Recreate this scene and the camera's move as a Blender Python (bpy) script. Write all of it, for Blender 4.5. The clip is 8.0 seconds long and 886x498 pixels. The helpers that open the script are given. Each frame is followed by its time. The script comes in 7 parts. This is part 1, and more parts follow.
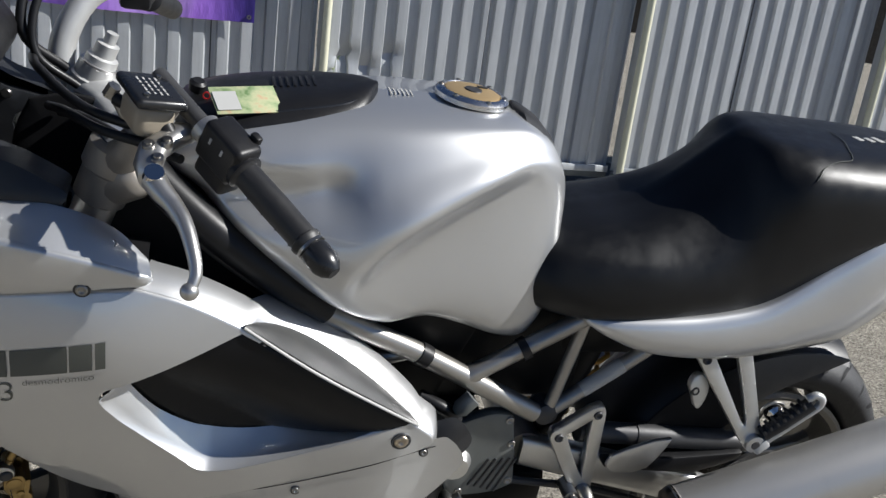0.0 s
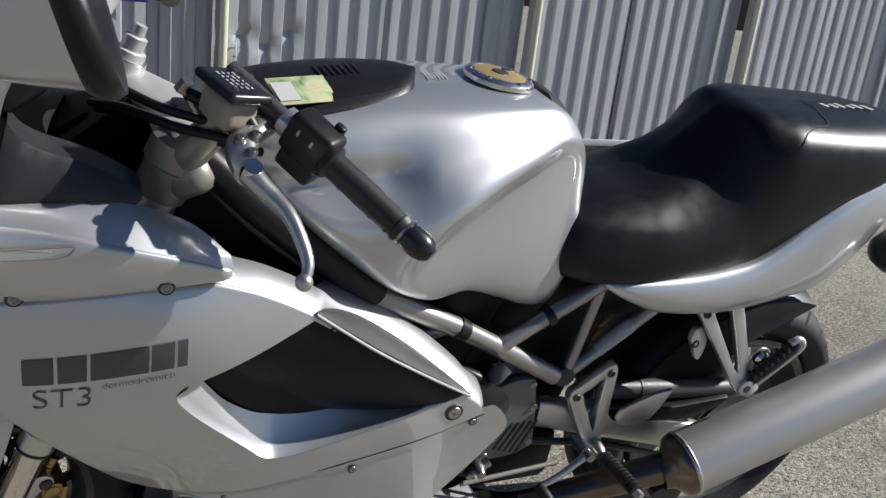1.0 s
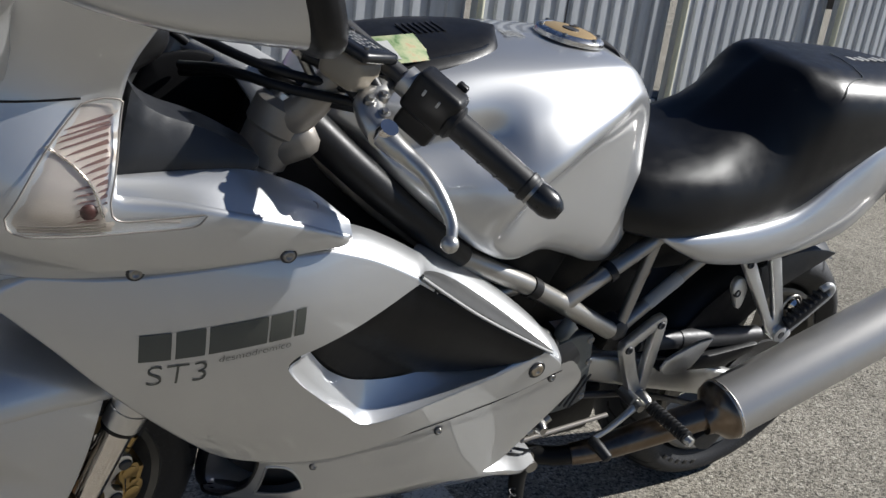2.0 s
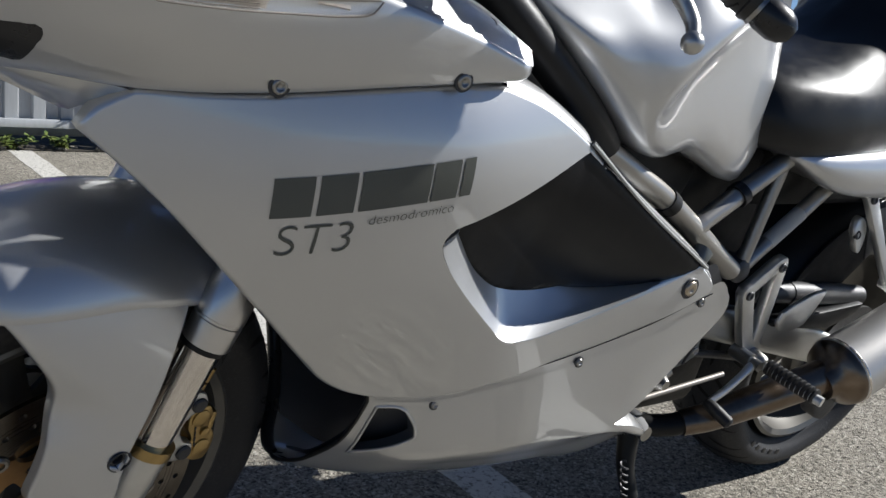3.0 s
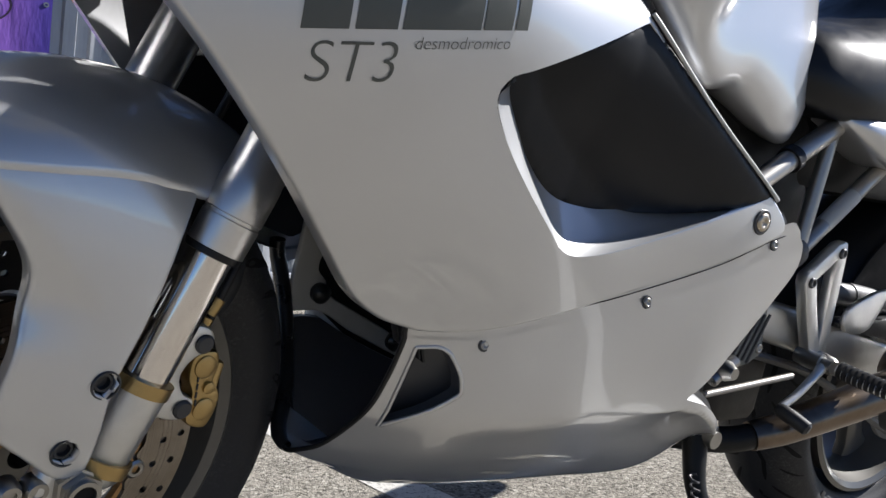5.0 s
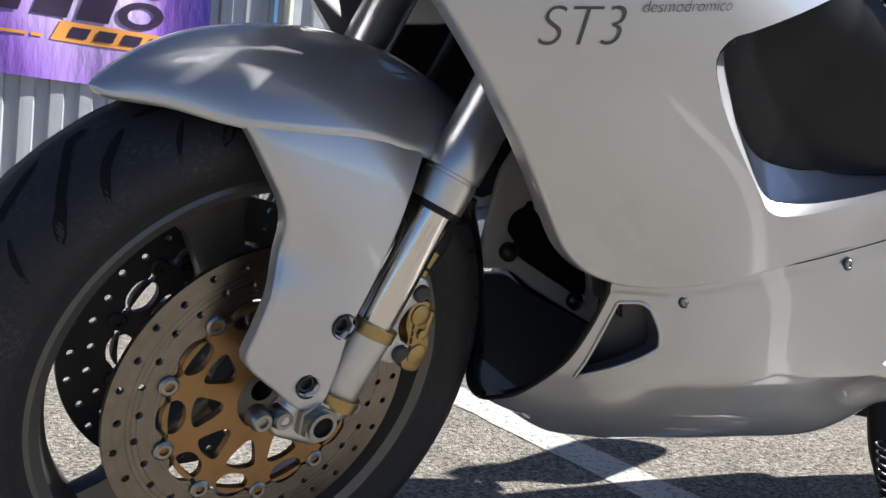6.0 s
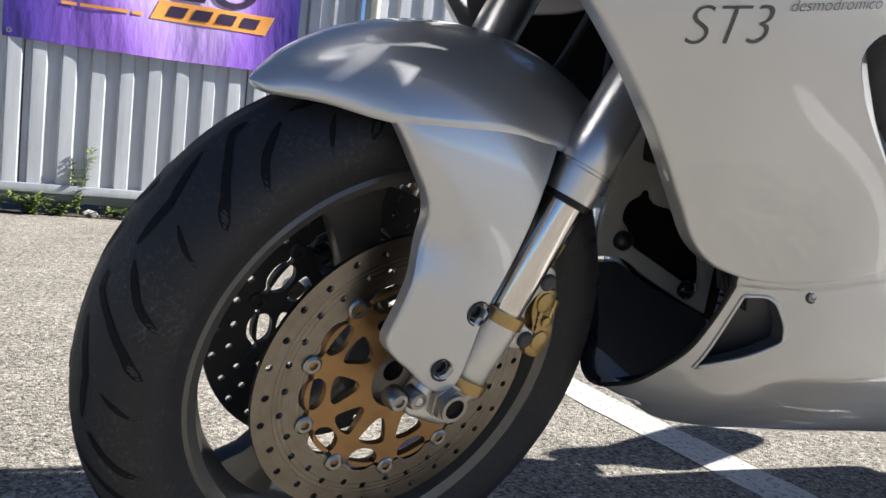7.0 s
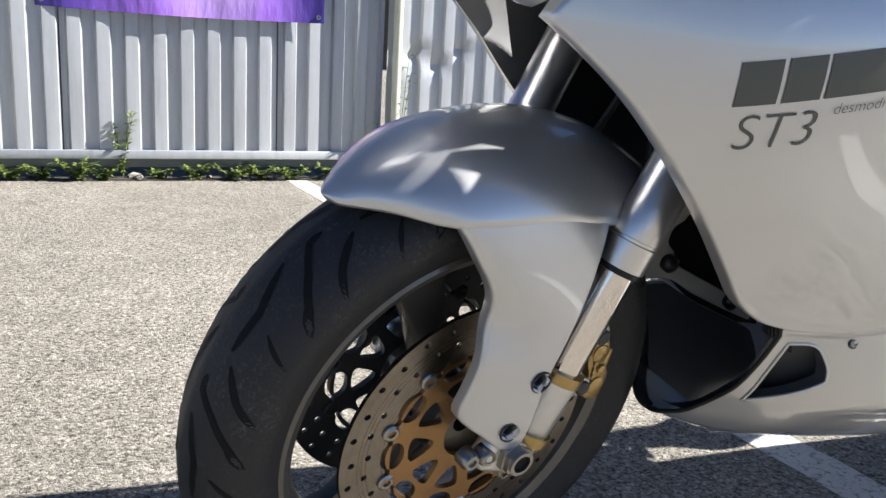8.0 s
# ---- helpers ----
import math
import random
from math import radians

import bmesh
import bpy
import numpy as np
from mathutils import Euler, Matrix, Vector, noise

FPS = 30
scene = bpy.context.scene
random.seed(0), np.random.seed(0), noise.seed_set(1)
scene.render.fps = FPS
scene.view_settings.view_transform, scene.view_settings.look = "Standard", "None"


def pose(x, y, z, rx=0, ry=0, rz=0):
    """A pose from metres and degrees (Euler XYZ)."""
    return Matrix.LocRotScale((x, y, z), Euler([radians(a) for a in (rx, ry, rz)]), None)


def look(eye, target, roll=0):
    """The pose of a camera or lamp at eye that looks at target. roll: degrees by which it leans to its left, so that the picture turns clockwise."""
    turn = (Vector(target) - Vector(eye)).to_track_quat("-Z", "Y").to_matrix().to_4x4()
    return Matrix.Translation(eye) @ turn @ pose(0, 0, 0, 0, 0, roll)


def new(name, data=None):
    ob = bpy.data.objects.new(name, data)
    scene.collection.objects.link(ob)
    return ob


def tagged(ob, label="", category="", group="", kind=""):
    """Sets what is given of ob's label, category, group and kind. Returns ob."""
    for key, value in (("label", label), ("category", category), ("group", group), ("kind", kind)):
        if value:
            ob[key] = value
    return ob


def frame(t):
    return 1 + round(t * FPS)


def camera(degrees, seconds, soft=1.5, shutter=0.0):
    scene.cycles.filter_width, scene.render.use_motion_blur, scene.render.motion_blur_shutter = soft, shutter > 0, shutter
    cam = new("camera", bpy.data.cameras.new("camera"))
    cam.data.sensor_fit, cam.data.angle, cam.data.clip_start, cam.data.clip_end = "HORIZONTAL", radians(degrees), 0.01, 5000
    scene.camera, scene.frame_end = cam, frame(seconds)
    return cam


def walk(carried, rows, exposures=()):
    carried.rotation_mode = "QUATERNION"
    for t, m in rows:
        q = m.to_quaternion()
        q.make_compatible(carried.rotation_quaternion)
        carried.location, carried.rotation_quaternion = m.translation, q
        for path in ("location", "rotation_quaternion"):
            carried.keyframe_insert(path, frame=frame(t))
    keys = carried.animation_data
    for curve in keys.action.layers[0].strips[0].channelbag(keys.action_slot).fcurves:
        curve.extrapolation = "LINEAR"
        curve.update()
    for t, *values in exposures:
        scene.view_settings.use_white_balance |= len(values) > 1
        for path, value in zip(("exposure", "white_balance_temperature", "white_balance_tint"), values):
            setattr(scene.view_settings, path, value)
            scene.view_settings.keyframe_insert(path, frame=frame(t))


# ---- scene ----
cam = camera(54.4, 8.0)
PATH = [
    (0, (-0.032, 0.055, 1.181), (0.015, 1.959, 0.571), 7.5),
    (0.5, (-0.146, 0.068, 1.169), (0.021, 1.963, 0.55), 7.9),
    (1, (-0.282, 0.027, 1.173), (0.068, 1.891, 0.541), 7.0),
    (1.2, (-0.327, 0.008, 1.173), (0.098, 1.854, 0.533), 6.9),
    (2.3, (-0.583, 0.129, 1.097), (-0.031, 1.92, 0.401), 7.4),
    (2.5, (-0.625, 0.169, 1.054), (-0.058, 1.965, 0.381), 7.6),
    (2.7, (-0.661, 0.209, 0.991), (-0.053, 2.01, 0.367), 7.8),
    (3, (-0.69, 0.263, 0.825), (-0.007, 2.075, 0.325), 7.5),
    (3.2, (-0.689, 0.303, 0.724), (0.048, 2.123, 0.342), 7.0),
    (3.5, (-0.686, 0.336, 0.616), (0.1, 2.162, 0.401), 6.0),
    (4, (-0.673, 0.353, 0.52), (0.105, 2.194, 0.444), 5.2),
    (4.2, (-0.67, 0.358, 0.52), (0.101, 2.202, 0.454), 5.2),
    (5.3, (-0.711, 0.35, 0.515), (-0.085, 2.247, 0.433), 5.4),
    (5.5, (-0.733, 0.342, 0.505), (-0.167, 2.257, 0.406), 5.6),
    (6, (-0.776, 0.335, 0.499), (-0.35, 2.282, 0.337), 5.5),
    (6.5, (-0.806, 0.327, 0.503), (-0.466, 2.287, 0.3), 5.8),
    (7, (-0.838, 0.321, 0.508), (-0.57, 2.289, 0.275), 6.3),
    (7.5, (-0.863, 0.312, 0.54), (-0.644, 2.277, 0.235), 4.7),
    (7.7, (-0.874, 0.306, 0.586), (-0.671, 2.264, 0.23), 3.8),
    (8, (-0.883, 0.294, 0.677), (-0.681, 2.234, 0.234), 3.2),
]
EXPOSURES = [(0.0, 0.62, 6150, 10), (1.2, 0.55, 6150, 10), (2.5, 0.5, 6150, 10), (3.0, 0.6, 6100, 10), (3.5, 0.89, 6100, 10), (4.2, 0.94, 6100, 11), (5.5, 1.14, 6100, 13), (7.0, 1.47, 6250, 12), (8.0, 1.57, 6250, 12)]
walk(cam, [(t, look(eye, target, roll)) for t, eye, target, roll in PATH], EXPOSURES)

# ---- light ----
SUN_ELEV, SUN_AZIM = 35.5, -0.5          # degrees; azimuth from +x towards +y
world = bpy.data.worlds.new("sky")
scene.world = world
world.use_nodes = True
wn = world.node_tree
sky = wn.nodes.new("ShaderNodeTexSky")
sky.sky_type, sky.sun_disc = "NISHITA", False
sky.sun_elevation, sky.sun_rotation = radians(SUN_ELEV), radians(90.0 - SUN_AZIM)
sky.air_density, sky.dust_density, sky.ozone_density = 0.5, 0.1, 3.5
wn.nodes["Background"].inputs["Strength"].default_value = 0.05
wn.links.new(sky.outputs["Color"], wn.nodes["Background"].inputs["Color"])
sun = new("sun", bpy.data.lights.new("sun", "SUN"))
sun.data.energy, sun.data.angle, sun.data.color = 5.0, radians(0.53), (1.0, 0.955, 0.88)
to_sun = Vector((math.cos(radians(SUN_ELEV)) * math.cos(radians(SUN_AZIM)), math.cos(radians(SUN_ELEV)) * math.sin(radians(SUN_AZIM)), math.sin(radians(SUN_ELEV))))
sun.matrix_world = look(to_sun * 20, (0, 0, 0))


# ---- materials ----
class Mat:
    """A node material with a few shorthands."""

    def __init__(self, name, color=(0.5, 0.5, 0.5), rough=0.5, metal=0.0, coat=0.0, coat_rough=0.05, spec=0.5):
        self.m = bpy.data.materials.new(name)
        self.m.use_nodes = True
        self.t = self.m.node_tree
        self.b = self.t.nodes["Principled BSDF"]
        self.set("Base Color", (*color, 1)), self.set("Roughness", rough), self.set("Metallic", metal)
        self.set("Coat Weight", coat), self.set("Coat Roughness", coat_rough), self.set("Specular IOR Level", spec)
        self.coords = self.t.nodes.new("ShaderNodeTexCoord").outputs["Object"]

    def set(self, key, value):
        self.b.inputs[key].default_value = value

    def link(self, a, b):
        self.t.links.new(a, b)

    def stretched(self, scale):
        n = self.t.nodes.new("ShaderNodeMapping")
        n.inputs["Scale"].default_value = scale
        self.link(self.coords, n.inputs["Vector"])
        return n.outputs["Vector"]

    def noise(self, scale, detail=4.0, rough=0.6, vector=None):
        n = self.t.nodes.new("ShaderNodeTexNoise")
        n.inputs["Scale"].default_value, n.inputs["Detail"].default_value, n.inputs["Roughness"].default_value = scale, detail, rough
        self.link(vector or self.coords, n.inputs["Vector"])
        return n.outputs["Fac"]

    def voronoi(self, scale, feature="F1", vector=None, out="Distance"):
        n = self.t.nodes.new("ShaderNodeTexVoronoi")
        n.feature = feature
        n.inputs["Scale"].default_value = scale
        self.link(vector or self.coords, n.inputs["Vector"])
        return n.outputs[out]

    def ramp(self, fac, stops):
        n = self.t.nodes.new("ShaderNodeValToRGB")
        e = n.color_ramp.elements
        while len(e) < len(stops):
            e.new(0.5)
        for el, (p, c) in zip(e, stops):
            el.position, el.color = p, (*(c if isinstance(c, tuple) else (c, c, c)), 1)
        self.link(fac, n.inputs["Fac"])
        return n.outputs["Color"]

    def mix(self, fac, a, b, mode="MIX"):
        n = self.t.nodes.new("ShaderNodeMix")
        n.data_type, n.blend_type = "RGBA", mode
        for sock, v in ((n.inputs[0], fac), (n.inputs[6], a), (n.inputs[7], b)):
            if isinstance(v, (int, float)):
                sock.default_value = v
            elif isinstance(v, tuple):
                sock.default_value = (*v, 1)
            else:
                self.link(v, sock)
        return n.outputs[2]

    def bump(self, height, strength=0.2, distance=0.002):
        n = self.t.nodes.new("ShaderNodeBump")
        n.inputs["Strength"].default_value, n.inputs["Distance"].default_value = strength, distance
        self.link(height, n.inputs["Height"])
        self.link(n.outputs["Normal"], self.b.inputs["Normal"])
        return self


def paint(name, color, metal=0.8, rough=0.36, coat=0.7, dust=0.10):
    """Metallic lacquer: a thin film of road dust and small scratches under a glossy coat."""
    p = Mat(name, color, rough, metal, coat, 0.012)
    p.set("Coat IOR", 1.9)
    film = p.ramp(p.noise(5, 7, 0.7), [(0.45, 0.0), (0.85, dust)])
    p.link(p.mix(film, color, (0.42, 0.40, 0.36)), p.b.inputs["Base Color"])
    p.link(p.ramp(p.noise(7, 7, 0.7), [(0.45, 0.018), (0.85, 0.05)]), p.b.inputs["Coat Roughness"])
    return p


def metal(name, color, rough, spread=0.1, scale=40, stretch=(1, 1, 1), grime=0.25, level=1.0, bump=0.1):
    p = Mat(name, color, rough, level)
    v = p.stretched(stretch)
    p.link(p.ramp(p.noise(scale, 6, 0.65, v), [(0.25, max(rough - spread, 0.03)), (0.8, rough + spread)]), p.b.inputs["Roughness"])
    p.link(p.mix(p.ramp(p.noise(18, 6), [(0.5, 0.0), (0.78, grime)]), color, tuple(c * 0.35 for c in color)), p.b.inputs["Base Color"])
    return p.bump(p.noise(scale * 6, 3, 0.6, v), bump, 0.0006)


def plastic(name, color, rough=0.5, grain=500, bump=0.15, dusty=0.06):
    p = Mat(name, color, rough)
    p.link(p.mix(p.ramp(p.noise(12, 6), [(0.45, 0.0), (0.85, dusty)]), color, (0.13, 0.12, 0.10)), p.b.inputs["Base Color"])
    p.link(p.ramp(p.noise(50, 4), [(0.3, rough - 0.06), (0.8, rough + 0.08)]), p.b.inputs["Roughness"])
    return p.bump(p.noise(grain, 3), bump, 0.0006)


SILVER = paint("silver_paint", (0.54, 0.545, 0.55), 0.74, 0.40, 1.0)
FRAME = paint("frame_paint", (0.34, 0.325, 0.30), 0.78, 0.36, 0.25)
CAST = metal("cast_aluminium", (0.62, 0.62, 0.61), 0.42, 0.08, 120, grime=0.2, bump=0.25)
ALLOY = metal("machined_alloy", (0.72, 0.72, 0.72), 0.26, 0.08, 80)
CHROME = metal("hard_chrome", (0.74, 0.70, 0.66), 0.11, 0.03, 60, grime=0.08, bump=0.0)
LEVER = metal("satin_lever_alloy", (0.50, 0.49, 0.47), 0.34, 0.05, 90, grime=0.2, level=0.9, bump=0.05)
STEEL = metal("fastener_steel", (0.34, 0.33, 0.31), 0.34, 0.1, 90)
BRASS = metal("gold_anodised", (0.42, 0.30, 0.13), 0.38, 0.1, 90, grime=0.5)
GOLD = metal("gold_cap", (0.62, 0.44, 0.22), 0.42, 0.05, 90, grime=0.15, level=0.7)
CHAMPAGNE = metal("champagne_alloy", (0.46, 0.40, 0.32), 0.35, 0.08, 90, grime=0.3)
PALE_ALLOY = metal("pale_cast_alloy", (0.52, 0.52, 0.51), 0.42, 0.06, 90, grime=0.15, level=0.45, bump=0.08)
FORK_TUBE = metal("satin_fork_tube", (0.62, 0.61, 0.60), 0.30, 0.015, 60, (1, 1, 1), 0.03, level=0.9, bump=0.0)
CLAMP = metal("brown_grey_alloy", (0.30, 0.275, 0.245), 0.45, 0.08, 90, grime=0.3, level=0.5)
CARRIER = metal("bronze_carrier", (0.36, 0.21, 0.09), 0.42, 0.1, 90, grime=0.5, level=0.85)
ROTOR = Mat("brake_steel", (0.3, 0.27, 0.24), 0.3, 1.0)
_wv = ROTOR.t.nodes.new("ShaderNodeVectorMath")
_wv.operation = "LENGTH"
_flat = ROTOR.stretched((1, 0, 1))
ROTOR.link(_flat, _wv.inputs[0])
_cb = ROTOR.t.nodes.new("ShaderNodeCombineXYZ")
ROTOR.link(_wv.outputs["Value"], _cb.inputs["X"])
_turned = ROTOR.noise(420, 5, 0.7, _cb.outputs["Vector"])
_blot = ROTOR.noise(28, 6, 0.7)
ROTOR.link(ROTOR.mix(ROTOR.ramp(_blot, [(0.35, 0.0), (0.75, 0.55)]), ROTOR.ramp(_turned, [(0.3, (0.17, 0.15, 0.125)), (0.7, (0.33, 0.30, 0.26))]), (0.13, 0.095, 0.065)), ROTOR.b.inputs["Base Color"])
ROTOR.link(ROTOR.ramp(_turned, [(0.3, 0.22), (0.75, 0.42)]), ROTOR.b.inputs["Roughness"])
ROTOR.bump(_turned, 0.12, 0.0006)
MUFFLER = metal("brushed_steel", (0.54, 0.525, 0.50), 0.42, 0.05, 30, (1, 40, 40), 0.10, level=0.72, bump=0.05)
GREY_METAL = metal("grey_engine_paint", (0.16, 0.17, 0.165), 0.48, 0.08, 90, grime=0.3, level=0.4)
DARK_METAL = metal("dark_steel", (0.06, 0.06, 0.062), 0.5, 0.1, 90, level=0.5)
RIM = paint("grey_rim_paint", (0.105, 0.10, 0.09), 0.5, 0.40, 0.2)
BLACK = plastic("black_plastic", (0.009, 0.009, 0.010), 0.40)
BLACK.set("Specular IOR Level", 0.3)
SATIN = plastic("satin_black", (0.011, 0.0115, 0.013), 0.30, 300, 0.05, 0.04)
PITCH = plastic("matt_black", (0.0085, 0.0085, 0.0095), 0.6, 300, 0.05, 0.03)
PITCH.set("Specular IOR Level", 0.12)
DULL = plastic("dull_silver_plastic", (0.42, 0.42, 0.40), 0.5, 400, 0.05, 0.3)
MAROON = Mat("dark_red_prism", (0.12, 0.07, 0.06), 0.3)
GREY_PLASTIC = plastic("grey_plastic", (0.014, 0.015, 0.0175), 0.42)
RUBBER = plastic("rubber", (0.010, 0.010, 0.011), 0.5, 350, 0.2, 0.06)
SEAT = plastic("seat_vinyl", (0.0055, 0.0058, 0.0068), 0.38, 900, 0.25, 0.02)
SEAT.set("Specular IOR Level", 0.32)
INK = plastic("grey_decal", (0.085, 0.088, 0.075), 0.4, dusty=0.0)
SCOOP = plastic("worn_black_plastic", (0.042, 0.044, 0.050), 0.36, 400, 0.05, 0.2)
INSERT = plastic("satin_black_insert", (0.0045, 0.005, 0.0065), 0.42, 300, 0.05, 0.02)
INSERT.set("Specular IOR Level", 0.25)
BAND = plastic("dull_grey_band", (0.045, 0.046, 0.047), 0.42, 300, 0.05, 0.25)
HUGGER = plastic("grey_hugger_plastic", (0.035, 0.036, 0.038), 0.5, 400, 0.08, 0.2)
DEEP_BLACK = plastic("deep_black", (0.007, 0.0068, 0.0065), 0.45)
DEEP_BLACK.set("Specular IOR Level", 0.2)
WHITE_PRINT = plastic("white_print", (0.40, 0.40, 0.385), 0.5)

HEAT = Mat("heat_tinted_steel", (0.4, 0.33, 0.26), 0.28, 1.0)
_v = HEAT.noise(9, 5)
HEAT.link(HEAT.ramp(_v, [(0.25, (0.07, 0.052, 0.042)), (0.5, (0.19, 0.15, 0.115)), (0.8, (0.13, 0.092, 0.06))]), HEAT.b.inputs["Base Color"])
HEAT.bump(HEAT.noise(300, 3), 0.08, 0.0006)

TYRE = Mat("worn_tyre", (0.016, 0.016, 0.017), 0.6)
_sp = TYRE.ramp(TYRE.noise(240, 4, 0.75), [(0.5, 0.0), (0.68, 1.0)])
_zone = TYRE.ramp(TYRE.noise(16, 7, 0.7), [(0.46, 0.04), (0.70, 0.55)])
TYRE.link(TYRE.mix(TYRE.mix(1.0, _sp, _zone, "MULTIPLY"), (0.0145, 0.0148, 0.017), (0.13, 0.127, 0.12)), TYRE.b.inputs["Base Color"])
TYRE.set("Specular IOR Level", 0.42)
TYRE.bump(TYRE.noise(420, 5), 0.35, 0.001)

LENS = Mat("clear_lens", (0.95, 0.96, 0.95), 0.04)
LENS.set("Transmission Weight", 1.0), LENS.set("IOR", 1.45)
REFLECTOR = Mat("bulb_reflector", (0.50, 0.45, 0.40), 0.35, 0.6)
TRANSLUCENT = plastic("fluid_cup", (0.30, 0.26, 0.20), 0.35, dusty=0.1)
ORANGE_GLASS = Mat("amber_glass", (0.45, 0.13, 0.03), 0.25)
AMBER = Mat("amber_bulb", (0.045, 0.009, 0.007), 0.5)
MIRROR = Mat("mirror_glass", (0.9, 0.9, 0.92), 0.02, 1.0)

# asphalt: pale stones of two sizes in worn binder, with pits and larger pale and dark patches
ASPHALT = Mat("asphalt", (0.1, 0.1, 0.1), 0.9)
ASPHALT.set("Specular IOR Level", 0.25)


def shaken(p, scale, amount):
    """Coordinates pushed about by noise, so that cells lose their straight sides."""
    nz, sc, add = p.t.nodes.new("ShaderNodeTexNoise"), p.t.nodes.new("ShaderNodeVectorMath"), p.t.nodes.new("ShaderNodeVectorMath")
    nz.inputs["Scale"].default_value, nz.inputs["Detail"].default_value = scale, 3.0
    sc.operation, sc.inputs["Scale"].default_value = "SCALE", amount
    p.link(p.coords, nz.inputs["Vector"])
    p.link(nz.outputs["Color"], sc.inputs[0])
    p.link(p.coords, add.inputs[0])
    p.link(sc.outputs["Vector"], add.inputs[1])
    return add.outputs["Vector"]


def channel(p, color, name):
    n = p.t.nodes.new("ShaderNodeSeparateColor")
    p.link(color, n.inputs["Color"])
    return n.outputs[name]


_wv = shaken(ASPHALT, 130, 0.011)
_wide = shaken(ASPHALT, 60, 0.02)
_fine = ASPHALT.ramp(channel(ASPHALT, ASPHALT.voronoi(210, vector=_wv, out="Color"), "Red"), [(0.0, (0.12, 0.11, 0.093)), (0.4, (0.25, 0.23, 0.192)), (0.8, (0.335, 0.308, 0.255)), (1.0, (0.50, 0.47, 0.40))])
_big_d = ASPHALT.voronoi(75, vector=_wide)
_big_c = channel(ASPHALT, ASPHALT.voronoi(75, vector=_wide, out="Color"), "Green")
_stone = ASPHALT.mix(1.0, ASPHALT.ramp(_big_c, [(0.62, 0.0), (0.66, 1.0)]), ASPHALT.ramp(_big_d, [(0.30, 1.0), (0.42, 0.0)]), "MULTIPLY")
_tone = ASPHALT.ramp(channel(ASPHALT, ASPHALT.voronoi(75, vector=_wide, out="Color"), "Blue"), [(0.1, (0.20, 0.185, 0.16)), (0.6, (0.36, 0.335, 0.285)), (1.0, (0.47, 0.44, 0.38))])
_c = ASPHALT.mix(_stone, _fine, _tone)
_pit = ASPHALT.ramp(ASPHALT.noise(95, 5, 0.75, _wide), [(0.38, 0.20), (0.48, 1.0)])
_patch = ASPHALT.ramp(ASPHALT.noise(1.3, 9, 0.68), [(0.3, 0.80), (0.7, 1.18)])
_blotch = ASPHALT.ramp(ASPHALT.noise(9, 6, 0.65), [(0.3, 0.86), (0.7, 1.12)])
for _m in (_pit, _patch, _blotch):
    _c = ASPHALT.mix(1.0, _c, _m, "MULTIPLY")
ASPHALT.link(_c, ASPHALT.b.inputs["Base Color"])
_hgt = ASPHALT.mix(0.5, ASPHALT.mix(0.5, _pit, _stone), ASPHALT.ramp(ASPHALT.voronoi(210, vector=_wv), [(0.0, 1.0), (0.6, 0.0)]))
ASPHALT.bump(_hgt, 0.75, 0.006)

LINE = Mat("road_paint", (0.7, 0.7, 0.68), 0.7)
_worn = LINE.ramp(LINE.noise(75, 8, 0.8), [(0.52, 0.0), (0.60, 1.0)])
LINE.link(LINE.mix(_worn, (0.56, 0.545, 0.50), (0.17, 0.16, 0.14)), LINE.b.inputs["Base Color"])
LINE.bump(LINE.noise(150, 5), 0.6, 0.003)

SHEET = Mat("galvanised_sheet", (0.5, 0.51, 0.52), 0.42, 0.35)
_streak = SHEET.noise(9, 6, 0.65, SHEET.stretched((3, 3, 0.25)))
SHEET.link(SHEET.mix(SHEET.ramp(_streak, [(0.42, 0.0), (0.75, 0.6)]), (0.44, 0.455, 0.47), (0.29, 0.30, 0.315)), SHEET.b.inputs["Base Color"])
SHEET.link(SHEET.ramp(SHEET.noise(30, 4), [(0.3, 0.36), (0.7, 0.55)]), SHEET.b.inputs["Roughness"])
SHEET.bump(SHEET.noise(7, 4), 0.25, 0.01)
POST = metal("painted_post", (0.60, 0.59, 0.45), 0.5, 0.08, 60, grime=0.2, level=0.2)
SOIL = plastic("soil", (0.05, 0.042, 0.032), 0.9, 60, 0.8, 0.6)
LEAF = Mat("weed_leaf", (0.09, 0.14, 0.03), 0.55)
LEAF.link(LEAF.ramp(LEAF.noise(25, 4), [(0.3, (0.05, 0.10, 0.02)), (0.7, (0.20, 0.23, 0.05))]), LEAF.b.inputs["Base Color"])

# printed vinyl: deep violet with a lilac glow towards the middle
VINYL = Mat("banner_vinyl", (0.2, 0.1, 0.5), 0.38)
_pos = VINYL.t.nodes.new("ShaderNodeSeparateXYZ")
VINYL.link(VINYL.coords, _pos.inputs["Vector"])


def grad(p, value, a, b):
    n = p.t.nodes.new("ShaderNodeMapRange")
    n.inputs["From Min"].default_value, n.inputs["From Max"].default_value = a, b
    n.interpolation_type = "SMOOTHSTEP"
    p.link(value, n.inputs["Value"])
    return n.outputs["Result"]


